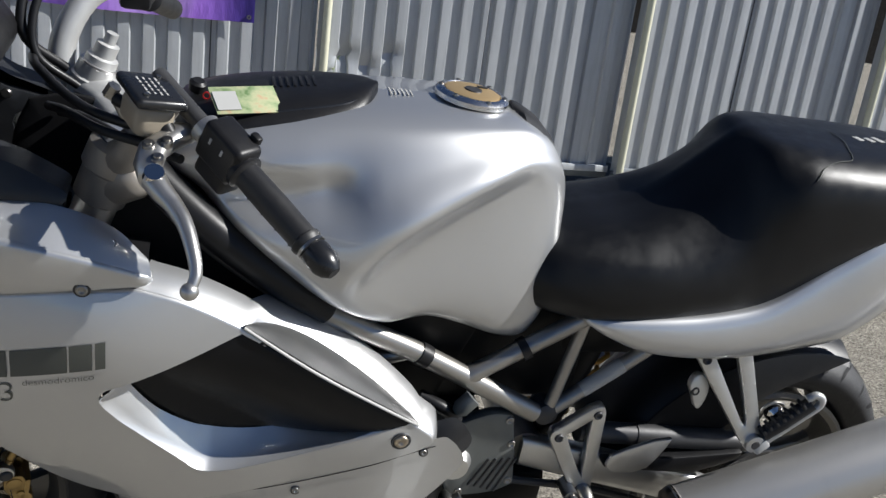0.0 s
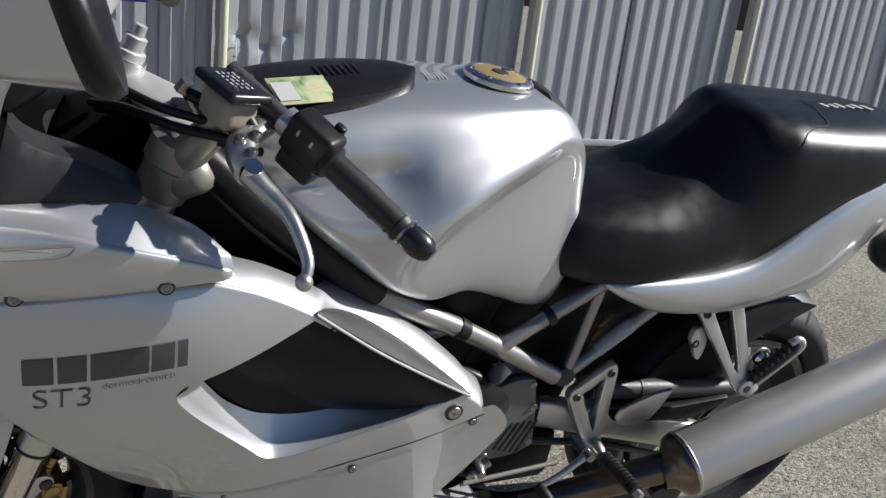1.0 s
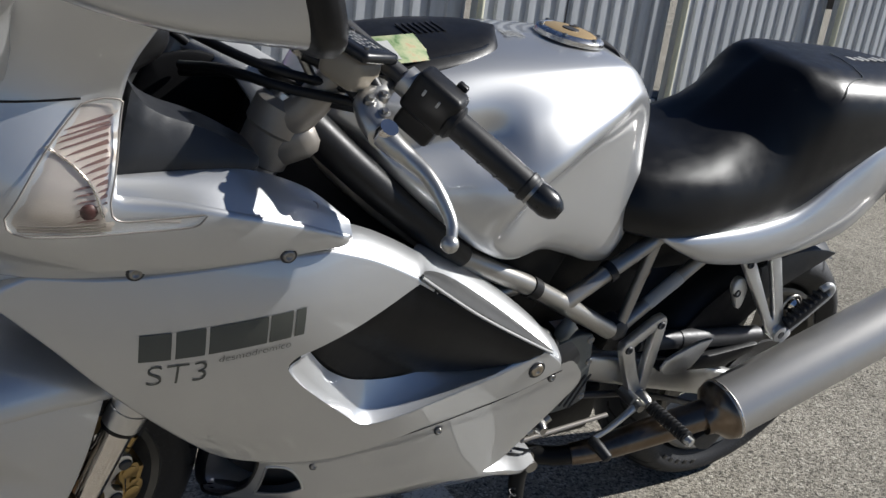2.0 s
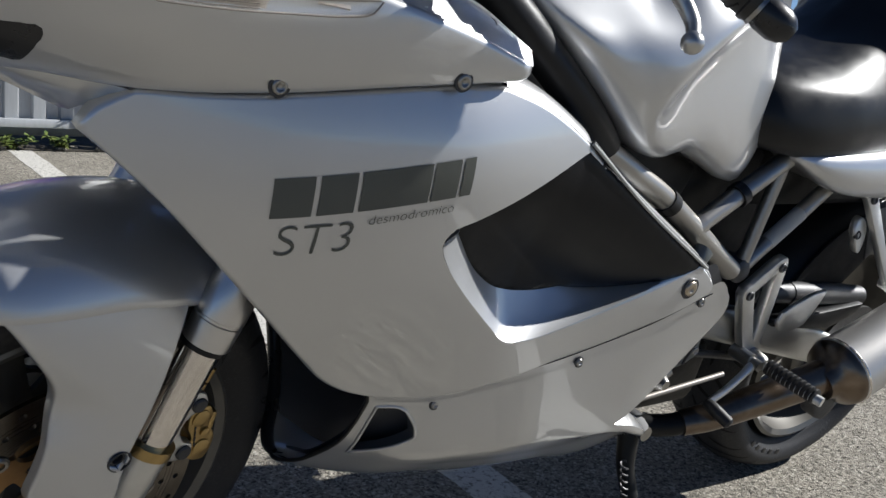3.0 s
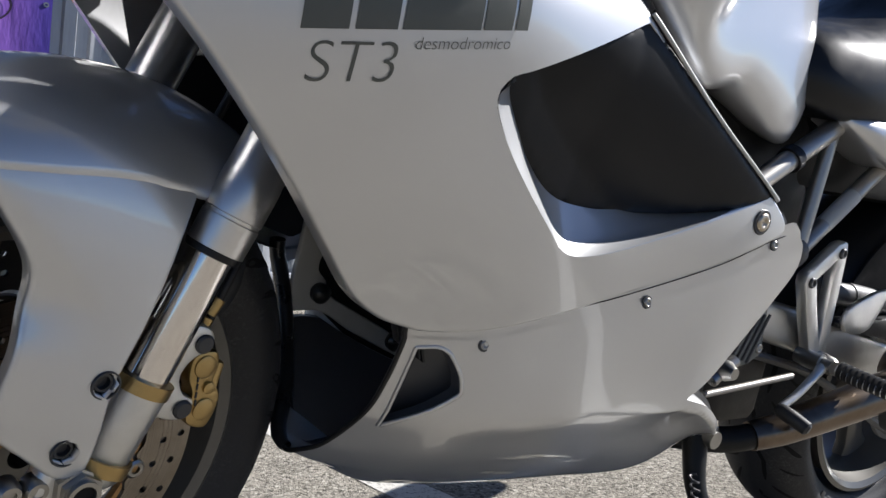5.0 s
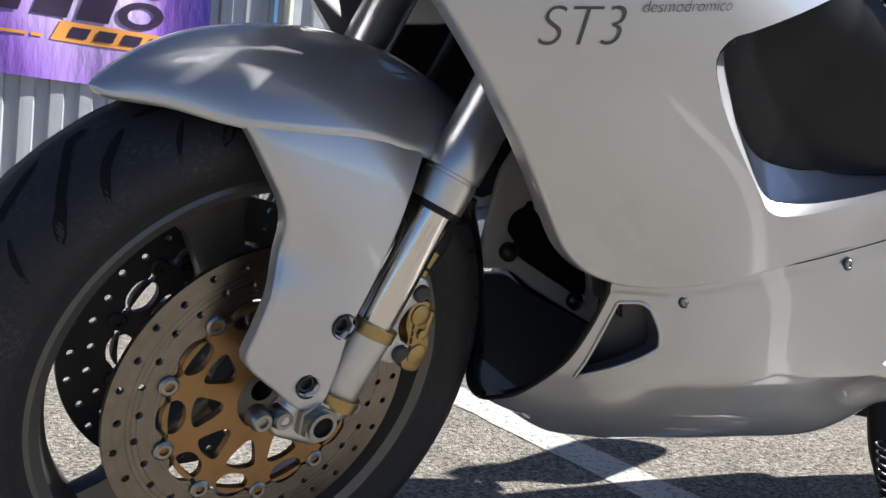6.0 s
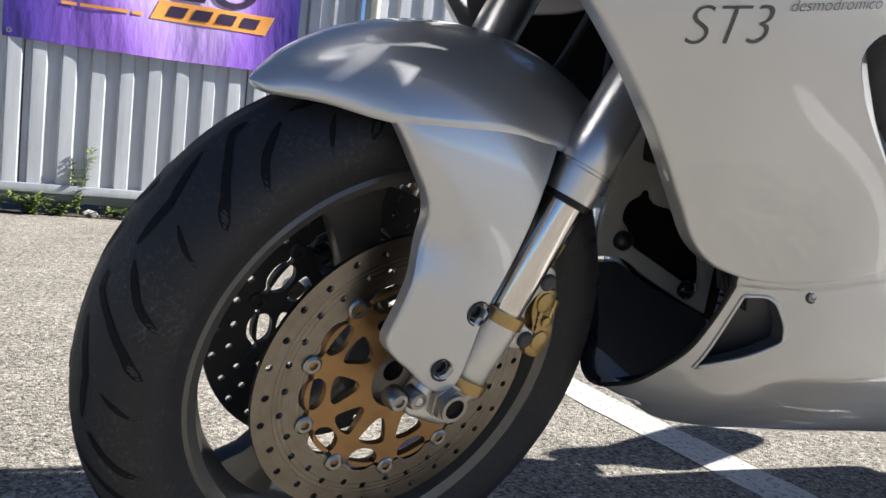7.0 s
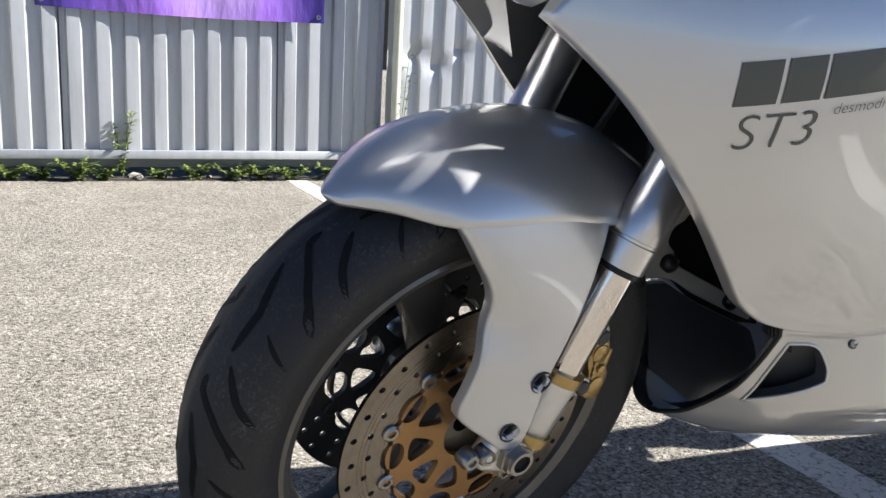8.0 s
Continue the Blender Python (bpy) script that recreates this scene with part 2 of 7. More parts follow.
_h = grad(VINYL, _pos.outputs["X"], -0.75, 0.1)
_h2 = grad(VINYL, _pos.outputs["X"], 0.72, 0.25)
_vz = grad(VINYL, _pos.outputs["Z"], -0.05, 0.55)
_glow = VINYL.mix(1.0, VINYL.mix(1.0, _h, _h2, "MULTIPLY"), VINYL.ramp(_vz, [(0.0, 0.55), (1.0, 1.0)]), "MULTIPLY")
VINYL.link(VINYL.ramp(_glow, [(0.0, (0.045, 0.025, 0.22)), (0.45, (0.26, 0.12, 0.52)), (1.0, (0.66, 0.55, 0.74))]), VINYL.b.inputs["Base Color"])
VINYL.bump(VINYL.noise(3.2, 4, 0.5, VINYL.stretched((2.5, 1, 0.8))), 0.35, 0.05)
ORANGE = plastic("orange_print", (0.70, 0.30, 0.06), 0.4, dusty=0.0)
PRINT = plastic("dark_print", (0.03, 0.015, 0.04), 0.4, dusty=0.0)
YELLOW = plastic("yellow_print", (0.7, 0.55, 0.08), 0.4, dusty=0.0)
CARD = Mat("printed_card", (0.4, 0.45, 0.25), 0.25)
CARD.link(CARD.ramp(CARD.noise(38, 3), [(0.36, (0.46, 0.33, 0.20)), (0.44, (0.42, 0.43, 0.26)), (0.56, (0.30, 0.36, 0.20)), (0.68, (0.12, 0.20, 0.08))]), CARD.b.inputs["Base Color"])
OCHRE = plastic("ochre_spring", (0.32, 0.16, 0.02), 0.45)
RED = plastic("red_plastic", (0.5, 0.02, 0.02), 0.4)


# ---- shaping tools ----
def bm_of(verts, faces):
    bm = bmesh.new()
    vs = [bm.verts.new(v) for v in verts]
    for f in faces:
        if len(set(f)) > 2:
            try:
                bm.faces.new([vs[i] for i in f])
            except ValueError:
                pass
    bmesh.ops.recalc_face_normals(bm, faces=bm.faces)
    return bm


def joined(*bms):
    out = bmesh.new()
    for b in bms:
        me = bpy.data.meshes.new("tmp")
        b.to_mesh(me)
        out.from_mesh(me)
        bpy.data.meshes.remove(me)
        b.free()
    return out


def part(name, bm, material, parent=None, label="", m=None, smooth=40.0):
    """Links a bmesh (or shares a mesh) as one object under a thing or part."""
    if isinstance(bm, bmesh.types.BMesh):
        me = bpy.data.meshes.new(name)
        for e in bm.edges:
            e.smooth = not (len(e.link_faces) == 2 and e.calc_face_angle(0) > radians(smooth))
        for f in bm.faces:
            f.smooth = True
        bm.to_mesh(me)
        bm.free()
        me.materials.append(material.m)
    else:
        me = bm
    ob = new(name, me)
    ob.parent = parent
    if m is not None:
        ob.matrix_basis = m
    return tagged(ob, label)


def spline(pts, per=8, closed=False):
    """Centripetal-like Catmull-Rom through the points."""
    p = [np.array(q, float) for q in pts]
    n, out = len(p), []
    for i in range(n if closed else n - 1):
        a, b, c, d = (p[(i - 1) % n] if closed or i else 2 * p[0] - p[1]), p[i], p[(i + 1) % n], (p[(i + 2) % n] if closed or i + 2 < n else 2 * p[-1] - p[-2])
        la, lb, lc = (max(np.linalg.norm(v), 1e-6) for v in (b - a, c - b, d - c))
        t1 = (c - a) / (la + lb) * lb
        t2 = (d - b) / (lb + lc) * lb
        for k in range(per):
            s = k / per
            out.append((2 * s**3 - 3 * s**2 + 1) * b + (s**3 - 2 * s**2 + s) * t1 + (3 * s**2 - 2 * s**3) * c + (s**3 - s**2) * t2)
    if not closed:
        out.append(p[-1])
    return np.array(out)


def sweep(path, radius, seg=14, caps=True, flat=1.0):
    """A round bar along a path; radius may vary along it; flat squeezes the section sideways (y)."""
    path = np.array(path, float)
    n = len(path)
    rad = np.interp(np.linspace(0, 1, n), np.linspace(0, 1, len(np.atleast_1d(radius))), np.atleast_1d(radius))
    tang = np.gradient(path, axis=0)
    tang /= np.linalg.norm(tang, axis=1)[:, None]
    ref = np.array([0.0, 1.0, 0.0]) if abs(tang[0][1]) < 0.9 else np.array([1.0, 0, 0])
    u = np.cross(ref, tang[0])
    u /= np.linalg.norm(u)
    verts, faces = [], []
    for i in range(n):
        u = u - tang[i] * (u @ tang[i])
        u /= np.linalg.norm(u)
        w = np.cross(tang[i], u)
        for k in range(seg):
            a = 2 * math.pi * k / seg
            verts.append(tuple(path[i] + rad[i] * (math.cos(a) * u + flat * math.sin(a) * w)))
    for i in range(n - 1):
        for k in range(seg):
            k2 = (k + 1) % seg
            faces.append((i * seg + k, i * seg + k2, (i + 1) * seg + k2, (i + 1) * seg + k))
    if caps:
        faces += [tuple(range(seg)), tuple((n - 1) * seg + k for k in range(seg))]
    return bm_of(verts, faces)


def rod(a, b, r, seg=14):
    return sweep([a, b], r, seg)


def stepped(a, b, profile, seg=20):
    """A turned body between a and b: profile of (place 0..1, radius)."""
    a, b = np.array(a, float), np.array(b, float)
    d = b - a
    length = np.linalg.norm(d)
    d /= length
    ref = np.array([0, 1.0, 0]) if abs(d[1]) < 0.9 else np.array([1.0, 0, 0])
    u = np.cross(ref, d)
    u /= np.linalg.norm(u)
    w = np.cross(d, u)
    verts, faces = [], []
    for s, r in profile:
        for k in range(seg):
            t = 2 * math.pi * k / seg
            verts.append(tuple(a + d * length * s + max(r, 1e-5) * (math.cos(t) * u + math.sin(t) * w)))
    n = len(profile)
    for i in range(n - 1):
        for k in range(seg):
            k2 = (k + 1) % seg
            faces.append((i * seg + k, i * seg + k2, (i + 1) * seg + k2, (i + 1) * seg + k))
    faces += [tuple(range(seg)), tuple((n - 1) * seg + k for k in range(seg))]
    return bm_of(verts, faces)


def revolve(profile, seg=96, centre=(0, 0, 0), closed=True):
    """Turns a profile of (radius, y) round the y axis."""
    verts, faces, n = [], [], len(profile)
    for k in range(seg):
        a = 2 * math.pi * k / seg
        for r, y in profile:
            verts.append((centre[0] + r * math.cos(a), centre[1] + y, centre[2] + r * math.sin(a)))
    for k in range(seg):
        k2 = (k + 1) % seg
        for i in range(n if closed else n - 1):
            j = (i + 1) % n
            faces.append((k * n + i, k * n + j, k2 * n + j, k2 * n + i))
    return bm_of(verts, faces)


def loft(rings, caps=True, closed=True):
    n, m = len(rings), len(rings[0])
    verts = [tuple(v) for r in rings for v in r]
    faces = []
    for i in range(n - 1):
        for k in range(m if closed else m - 1):
            k2 = (k + 1) % m
            faces.append((i * m + k, i * m + k2, (i + 1) * m + k2, (i + 1) * m + k))
    if caps:
        faces += [tuple(range(m)), tuple((n - 1) * m + k for k in range(m))]
    return bm_of(verts, faces)


def block(size, bevel=0.004, m=None, seg=2):
    bm = bmesh.new()
    bmesh.ops.create_cube(bm, size=1)
    bmesh.ops.scale(bm, vec=size, verts=bm.verts)
    if bevel:
        bmesh.ops.bevel(bm, geom=list(bm.edges), offset=bevel, segments=seg, affect="EDGES", profile=0.5)
    if m is not None:
        bm.transform(m)
    return bm


def inside(poly, pts):
    x, y = pts[:, 0][:, None], pts[:, 1][:, None]
    a, b = poly, np.roll(poly, -1, 0)
    cross = ((a[:, 1] > y) != (b[:, 1] > y)) & (x < (b[:, 0] - a[:, 0]) * (y - a[:, 1]) / (b[:, 1] - a[:, 1] + 1e-12) + a[:, 0])
    return cross.sum(1) % 2 == 1


def edge_distance(poly, pts):
    a, b = poly, np.roll(poly, -1, 0)
    ab = b - a
    ap = pts[:, None] - a[None]
    t = np.clip((ap * ab).sum(-1) / ((ab**2).sum(-1) + 1e-12), 0, 1)
    return np.linalg.norm(ap - t[..., None] * ab, axis=-1).min(1)


def even(poly, step):
    """A closed outline resampled at even steps."""
    p = np.vstack([poly, poly[:1]])
    s = np.r_[0, np.cumsum(np.linalg.norm(np.diff(p, axis=0), axis=1))]
    u = np.linspace(0, s[-1], max(int(s[-1] / step), 8), endpoint=False)
    return np.c_[np.interp(u, s, p[:, 0]), np.interp(u, s, p[:, 1])]


def filled(loops, step=0.012, near=()):
    """Triangles of the region between the loops (even-odd), with inner points every step and rows near the first loop."""
    from mathutils.geometry import delaunay_2d_cdt
    pts, edges, k = [], [], 0
    for lp in loops:
        n = len(lp)
        pts += [tuple(q) for q in lp]
        edges += [(k + i, k + (i + 1) % n) for i in range(n)]
        k += n
    allp = np.vstack(loops)
    lo, hi = allp.min(0), allp.max(0)
    gx, gy = np.meshgrid(np.arange(lo[0], hi[0], step), np.arange(lo[1], hi[1], step * 0.87))
    gx = gx + (np.arange(gx.shape[0]) % 2)[:, None] * step / 2
    g = np.c_[gx.ravel(), gy.ravel()]
    ok = np.zeros(len(g), bool)
    for lp in loops:
        ok ^= inside(lp, g)
    clear = max([step * 0.5] + [d + step * 0.4 for d in near])
    for lp in loops:
        ok &= edge_distance(lp, g) > (clear if lp is loops[0] else step * 0.5)
    extra = [g[ok]]
    lp = loops[0]
    tang = np.roll(lp, -1, 0) - np.roll(lp, 1, 0)
    nrm = np.c_[-tang[:, 1], tang[:, 0]] / (np.linalg.norm(tang, axis=1)[:, None] + 1e-9)
    for d in near:
        for side in (1, -1):
            q = lp + side * d * nrm
            good = edge_distance(lp, q) > d * 0.93
            for l2 in loops:
                good &= inside(l2, q) if l2 is loops[0] else ~inside(l2, q)
            extra.append(q[good])
    pts += [tuple(q) for q in np.vstack(extra)]
    v, _, f, *_ = delaunay_2d_cdt([Vector(p) for p in pts], edges, [], 0, 1e-6)
    v = np.array([tuple(p) for p in v])
    f = np.array([tuple(t) for t in f if len(t) == 3])
    c = v[f].mean(1)
    keep = np.zeros(len(f), bool)
    for lp in loops:
        keep ^= inside(lp, c)
    return v, f[keep]


def plate(loops, y0, y1, step=0.05, bevel=0.0):
    """A flat piece in the x-z plane between y0 and y1, with holes."""
    v, f = filled(loops, step)
    n = len(v)
    verts = [(p[0], y0, p[1]) for p in v] + [(p[0], y1, p[1]) for p in v]
    faces = [tuple(t) for t in f] + [tuple(t[::-1] + n) for t in f]
    count = {}
    for t in f:
        for a, b in ((t[0], t[1]), (t[1], t[2]), (t[2], t[0])):
            count[(a, b)] = count.get((a, b), 0) + 1
    for a, b in count:
        if (b, a) not in count:
            faces.append((a, b, b + n, a + n))
    bm = bm_of(verts, faces)
    if bevel:
        sharp = [e for e in bm.edges if len(e.link_faces) == 2 and e.calc_face_angle(0) > 1.2]
        bmesh.ops.bevel(bm, geom=sharp, offset=bevel, segments=2, affect="EDGES", profile=0.5)
    return bm


def surface(controls):
    """Smooth y over (x, z) through control points (x, z, y)."""
    c = np.array(controls, float)
    X, n = c[:, :2], len(c)
    d = np.linalg.norm(X[:, None] - X[None], axis=-1)
    P = np.c_[np.ones(n), X]
    w = np.linalg.solve(np.block([[d**3 + 1e-5 * np.eye(n), P], [P.T, np.zeros((3, 3))]]), np.r_[c[:, 2], 0, 0, 0])

    def at(q):
        q = np.atleast_2d(q)
        r = np.linalg.norm(q[:, None] - X[None], axis=-1)
        return r**3 @ w[:n] + w[n] + q @ w[n + 1:]
    return at


def panel(loops, depth, roll=0.008, lip=0.012, step=0.014, bulge=None):
    """A moulded shell on the near side: outline in x-z, y from depth, edges rolled inwards, with a lip behind."""
    loops = [even(np.array(lp), 0.008) for lp in loops]
    v, f = filled(loops, step, (roll * 0.12, roll * 0.4, roll) if roll > 0.004 else ())
    dist = np.min([edge_distance(lp, v) for lp in loops[:1]], axis=0)
    y = depth(v)
    if bulge is not None:
        y = y + bulge(v)
    s = np.clip(1 - dist / roll, 0, 1)
    y = y + roll * (1 - np.sqrt(np.clip(1 - s**2, 0, 1)))
    verts = [(p[0], yy, p[1]) for p, yy in zip(v, y)]
    faces = [tuple(t) for t in f]
    count = set()
    for t in f:
        count |= {(t[0], t[1]), (t[1], t[2]), (t[2], t[0])}
    rim = [(a, b) for a, b in count if (b, a) not in count]
    back = {}
    for a, b in rim:
        for q in (a, b):
            if q not in back:
                back[q] = len(verts)
                verts.append((v[q][0], y[q] + lip, v[q][1]))
        faces.append((b, a, back[a], back[b]))
    return bm_of(verts, faces)


def faired(ob, places, along_x, along_z):
    """Gives the outer skin of a shell the true normals of its surface; other corners keep their own."""
    n = np.cross(along_z, along_x)
    n /= np.linalg.norm(n, axis=1)[:, None]
    n[n[:, 1] > 0] *= -1
    me = ob.data
    co = np.empty(len(me.vertices) * 3)
    me.vertices.foreach_get("co", co)
    co = co.reshape(-1, 3)
    full = np.zeros_like(co)
    k = len(places)
    on = np.linalg.norm(co[:k] - places, axis=1) < 1e-5
    full[:k][on] = n[on]
    me.normals_split_custom_set_from_vertices([tuple(q) for q in full])


def faired_panel(ob, depth):
    """The same for a shell that panel() made from a depth over x and z."""
    me = ob.data
    co = np.empty(len(me.vertices) * 3)
    me.vertices.foreach_get("co", co)
    co = co.reshape(-1, 3)
    q, h = co[:, [0, 2]], 0.002
    y = depth(q)
    dx = (depth(q + [h, 0]) - depth(q - [h, 0])) / (2 * h)
    dz = (depth(q + [0, h]) - depth(q - [0, h])) / (2 * h)
    o, i = np.zeros(len(q)), np.ones(len(q))
    faired(ob, np.c_[q[:, 0], y, q[:, 1]], np.c_[i, dx, o], np.c_[o, dz, i])


def loop(pts, per=6, closed=True):
    return spline(pts, per, closed)


def merged(*chains):
    """One closed outline out of chains that are smooth in themselves and meet at corners."""
    return np.vstack([spline(c, 7)[:-1] if len(c) > 2 else np.linspace(c[0], c[1], 8)[:-1] for c in chains])


def circle(cx, cz, r, n=24):
    a = np.linspace(0, 2 * math.pi, n, endpoint=False)
    return np.c_[cx + r * np.cos(a), cz + r * np.sin(a)]


def wrapped(bm, m):
    bm.transform(m)
    return bm


def mirrored(ob, parent):
    """The other side's twin of a part, mirrored in the bike's middle plane."""
    twin = new(ob.name.split(".")[0], ob.data)
    twin.parent = parent
    twin.matrix_basis = Matrix.Diagonal((1, -1, 1, 1)) @ ob.matrix_basis
    return tagged(twin, ob.get("label", ""))


def bolt_mesh(r=0.0072, h=0.0026, socket=0.55, material=None):
    """A button head, axis along -y, with a recessed socket."""
    bm = revolve([(0.0002, -h * 0.35), (r * socket, -h * 0.35), (r * socket, -h), (r * 0.85, -h * 0.9), (r, -h * 0.35), (r, 0.002), (0.0002, 0.002)], 20, closed=False)
    me = bpy.data.meshes.new("bolt")
    for f_ in bm.faces:
        f_.smooth = True
    bm.to_mesh(me)
    bm.free()
    me.materials.append((material or STEEL).m)
    return me


def letters(text, size, shear, depth, origin, slope, lift, thick=0.0):
    """Flat lettering laid on a surface: origin (x, z), baseline slope in degrees."""
    cu = bpy.data.curves.new("text", "FONT")
    cu.body, cu.size, cu.shear, cu.offset = text, size, shear, thick
    ob = bpy.data.objects.new("text", cu)
    scene.collection.objects.link(ob)
    me = bpy.data.meshes.new_from_object(ob.evaluated_get(bpy.context.evaluated_depsgraph_get()))
    bpy.data.objects.remove(ob)
    bpy.data.curves.remove(cu)
    bm = bmesh.new()
    bm.from_mesh(me)
    bpy.data.meshes.remove(me)
    bmesh.ops.triangulate(bm, faces=bm.faces)
    bmesh.ops.subdivide_edges(bm, edges=bm.edges, cuts=1)
    c, s = math.cos(radians(slope)), math.sin(radians(slope))
    q = np.array([(origin[0] + v.co.x * c - v.co.y * s, origin[1] + v.co.x * s + v.co.y * c) for v in bm.verts])
    for v, p, y in zip(bm.verts, q, depth(q)):
        v.co = (p[0], y - lift, p[1])
    bmesh.ops.recalc_face_normals(bm, faces=bm.faces)
    return bm

# ---- the yard ----
ground = part("ground", bm_of([(-300, -300, 0), (300, -300, 0), (300, 300, 0), (-300, 300, 0)], [(0, 1, 2, 3)]), ASPHALT)
tagged(ground, "worn grey asphalt of a parking yard", "asphalt ground", kind="structure")

LINE_A, LINE_B = Vector((-0.03, 1.40, 0)), Vector((-1.255, 4.73, 0))
_d = (LINE_B - LINE_A).normalized()
_s = Vector((_d.y, -_d.x, 0))
_n = 60
_lv = []
random.seed(4)
for _i in range(_n + 1):
    _c0 = LINE_A - _d * 1.0 + _d * ((LINE_B - LINE_A).length + 1.0) * _i / _n
    _lv += [tuple(_c0 + _s * (0.004 * random.uniform(-1, 1)) + Vector((0, 0, 0.0015))), tuple(_c0 + _s * (0.105 + 0.004 * random.uniform(-1, 1)) + Vector((0, 0, 0.0015)))]
line = part("parking_line", bm_of(_lv, [(2 * i, 2 * i + 1, 2 * i + 3, 2 * i + 2) for i in range(_n)]), LINE)
tagged(line, "worn white painted parking line on the asphalt", "road marking", kind="structure")

# fence: trapezoid sheets on posts, with a bottom rail
FY, FSLOPE = 5.20, 0.28
FANG = math.degrees(math.atan(FSLOPE))


def fence_m(u, off=0.0, z=0.0):
    """A place along the fence: u metres from the point at x = 0, off towards the yard."""
    return Matrix.Translation((0, FY, 0)) @ Matrix.Rotation(radians(FANG), 4, "Z") @ Matrix.Translation((u, -off, z))


def fence_sheet(width, height, pitch=0.1257, deep=0.022, dents=(), seed=0):
    """A trapezoid sheet: crests stand out towards the yard; dents are (x, z, size) and press crests in."""
    prof, x = [], 0.0
    while x < width - 0.01:
        prof += [(x, 0), (x + pitch * 0.42, 0), (x + pitch * 0.49, -deep), (x + pitch * 0.70, -deep - 0.0012), (x + pitch * 0.93, -deep)]
        x += pitch
    prof = [q for q in prof if q[0] < width] + [(width, 0)]
    nz = 60 if dents else 16
    verts, faces, m = [], [], len(prof)
    for j in range(nz + 1):
        z = height * j / nz
        for x, y in prof:
            yy, xx = y + 0.0025 * math.sin(z * 2.1 + x * 9 + seed), x
            for hx, hz, hr in dents:
                q = math.exp(-(((x - hx) / hr) ** 2 + ((z - hz) / (hr * 0.7)) ** 2))
                yy += 0.026 * q
                xx += 0.022 * q * math.sin(60 * (z - hz))
            verts.append((xx, yy, z))
    for j in range(nz):
        for i in range(m - 1):
            faces.append((j * m + i, j * m + i + 1, (j + 1) * m + i + 1, (j + 1) * m + i))
    return bm_of(verts, faces)


fence = tagged(new("fence"), "grey corrugated sheet-metal fence on pale posts", "fence", kind="structure")
fence.matrix_basis = fence_m(0)
# sections from post to post; each stands forward at its left end, so that the next one shades its right end
STEP = 0.065
_k = 0
for _cuts in ((-9.75, -8.7, -7.7), (-7.7, -6.7, -6.0), (-6.0, -5.0, -4.25), (-4.25, -3.5, -2.75), (-2.75, -2.396, -1.389, -0.80), (-0.80, 0.15, 1.11), (1.11, 1.862, 2.855), (2.855, 3.585, 4.60), (4.60, 5.33, 6.35), (6.35, 7.08, 8.10), (8.10, 8.83, 9.85), (9.85, 10.6, 11.6), (11.6, 12.3, 13.35)):
    _a, _b = _cuts[0], _cuts[-1]
    _sec = Matrix.Translation((_a, -STEP, 0)) @ Matrix.Rotation(math.atan(STEP / (_b - _a)), 4, "Z")
    for _u0, _u1 in zip(_cuts, _cuts[1:]):
        _hits = ((0.16, 0.55, 0.07), (0.29, 0.50, 0.06), (0.42, 0.58, 0.05)) if _u0 == -0.80 else ()
        part("sheet", fence_sheet(_u1 - _u0 + (0.028 if _u1 != _b else 0.0), 2.5, dents=_hits, seed=_k), SHEET, fence, m=_sec @ Matrix.Translation((_u0 - _a, -0.003 * (_k % 2), 0.115)), smooth=20)
        if _u0 != _a:
            part("sheet_joint", block((0.006, 0.006, 2.48), 0.0, _sec @ Matrix.Translation((_u0 - _a + 0.026, -0.005, 1.36))), DARK_METAL, fence, "dark joint between sheets")
        _k += 1
    part("bottom_rail", block((_b - _a - 0.02, 0.025, 0.042), 0.004, _sec @ Matrix.Translation(((_b - _a) / 2, -0.040, 0.119))), SHEET, fence, "pale steel bottom rail")
    part("lower_board", block((_b - _a, 0.02, 0.050), 0.004, _sec @ Matrix.Translation(((_b - _a) / 2, -0.012, 0.080))), GREY_METAL, fence, "grey steel board under the rail")
    part("post", sweep([(0, 0, -0.1), (0, 0, 2.75)], 0.023, 16), POST, fence, "pale painted round post", m=Matrix.Translation((_a + 0.04, -STEP - 0.055, 0)))
strip = part("soil_strip", None or bm_of([(-9.7, -0.15, 0.006), (13.3, -0.13, 0.006), (13.3, 0.6, 0.02), (-9.7, 0.6, 0.02)], [(0, 1, 2, 3)]), SOIL, m=fence_m(0))
tagged(strip, "dark soil strip under the fence", "soil", kind="structure")
back = part("backdrop", bm_of([(-60, 30, -1), (60, 30, -1), (60, 30, 3), (-60, 30, 3)], [(0, 1, 2, 3)]), SOIL)
tagged(back, "dark distant ground behind the fence", "backdrop", kind="structure")


# banner
BU, BZ, BW, BH = -1.803, 0.788, 1.44, 1.15
banner = tagged(new("banner"), "violet and lilac vinyl banner hung on the fence", "banner")
banner.matrix_basis = fence_m(BU, 0.075, BZ) @ Matrix.Diagonal((0.917, 0.917, 0.917, 1))


def sag(x, z):
    return 0.012 * math.sin(x * 5.1) + 0.008 * math.sin(x * 13 + z * 4) - 0.02 * math.cos(x * 2.0)


def cloth(x0, x1, z0, z1, lift=0.0, nx=30, nz=16, skew=0.0):
    v, f = [], []
    for j in range(nz + 1):
        for i in range(nx + 1):
            z = z0 + (z1 - z0) * j / nz
            x = x0 + (x1 - x0) * i / nx + skew * (z - z0)
            drop = -0.012 * math.sin(math.pi * (x + BW / 2) / BW) * (1 - z / BH) if lift == 0 else 0
            v.append((x, sag(x, z) - lift, z + drop))
    for j in range(nz):
        for i in range(nx):
            a = j * (nx + 1) + i
            f.append((a, a + 1, a + nx + 2, a + nx + 1))
    return bm_of(v, f)


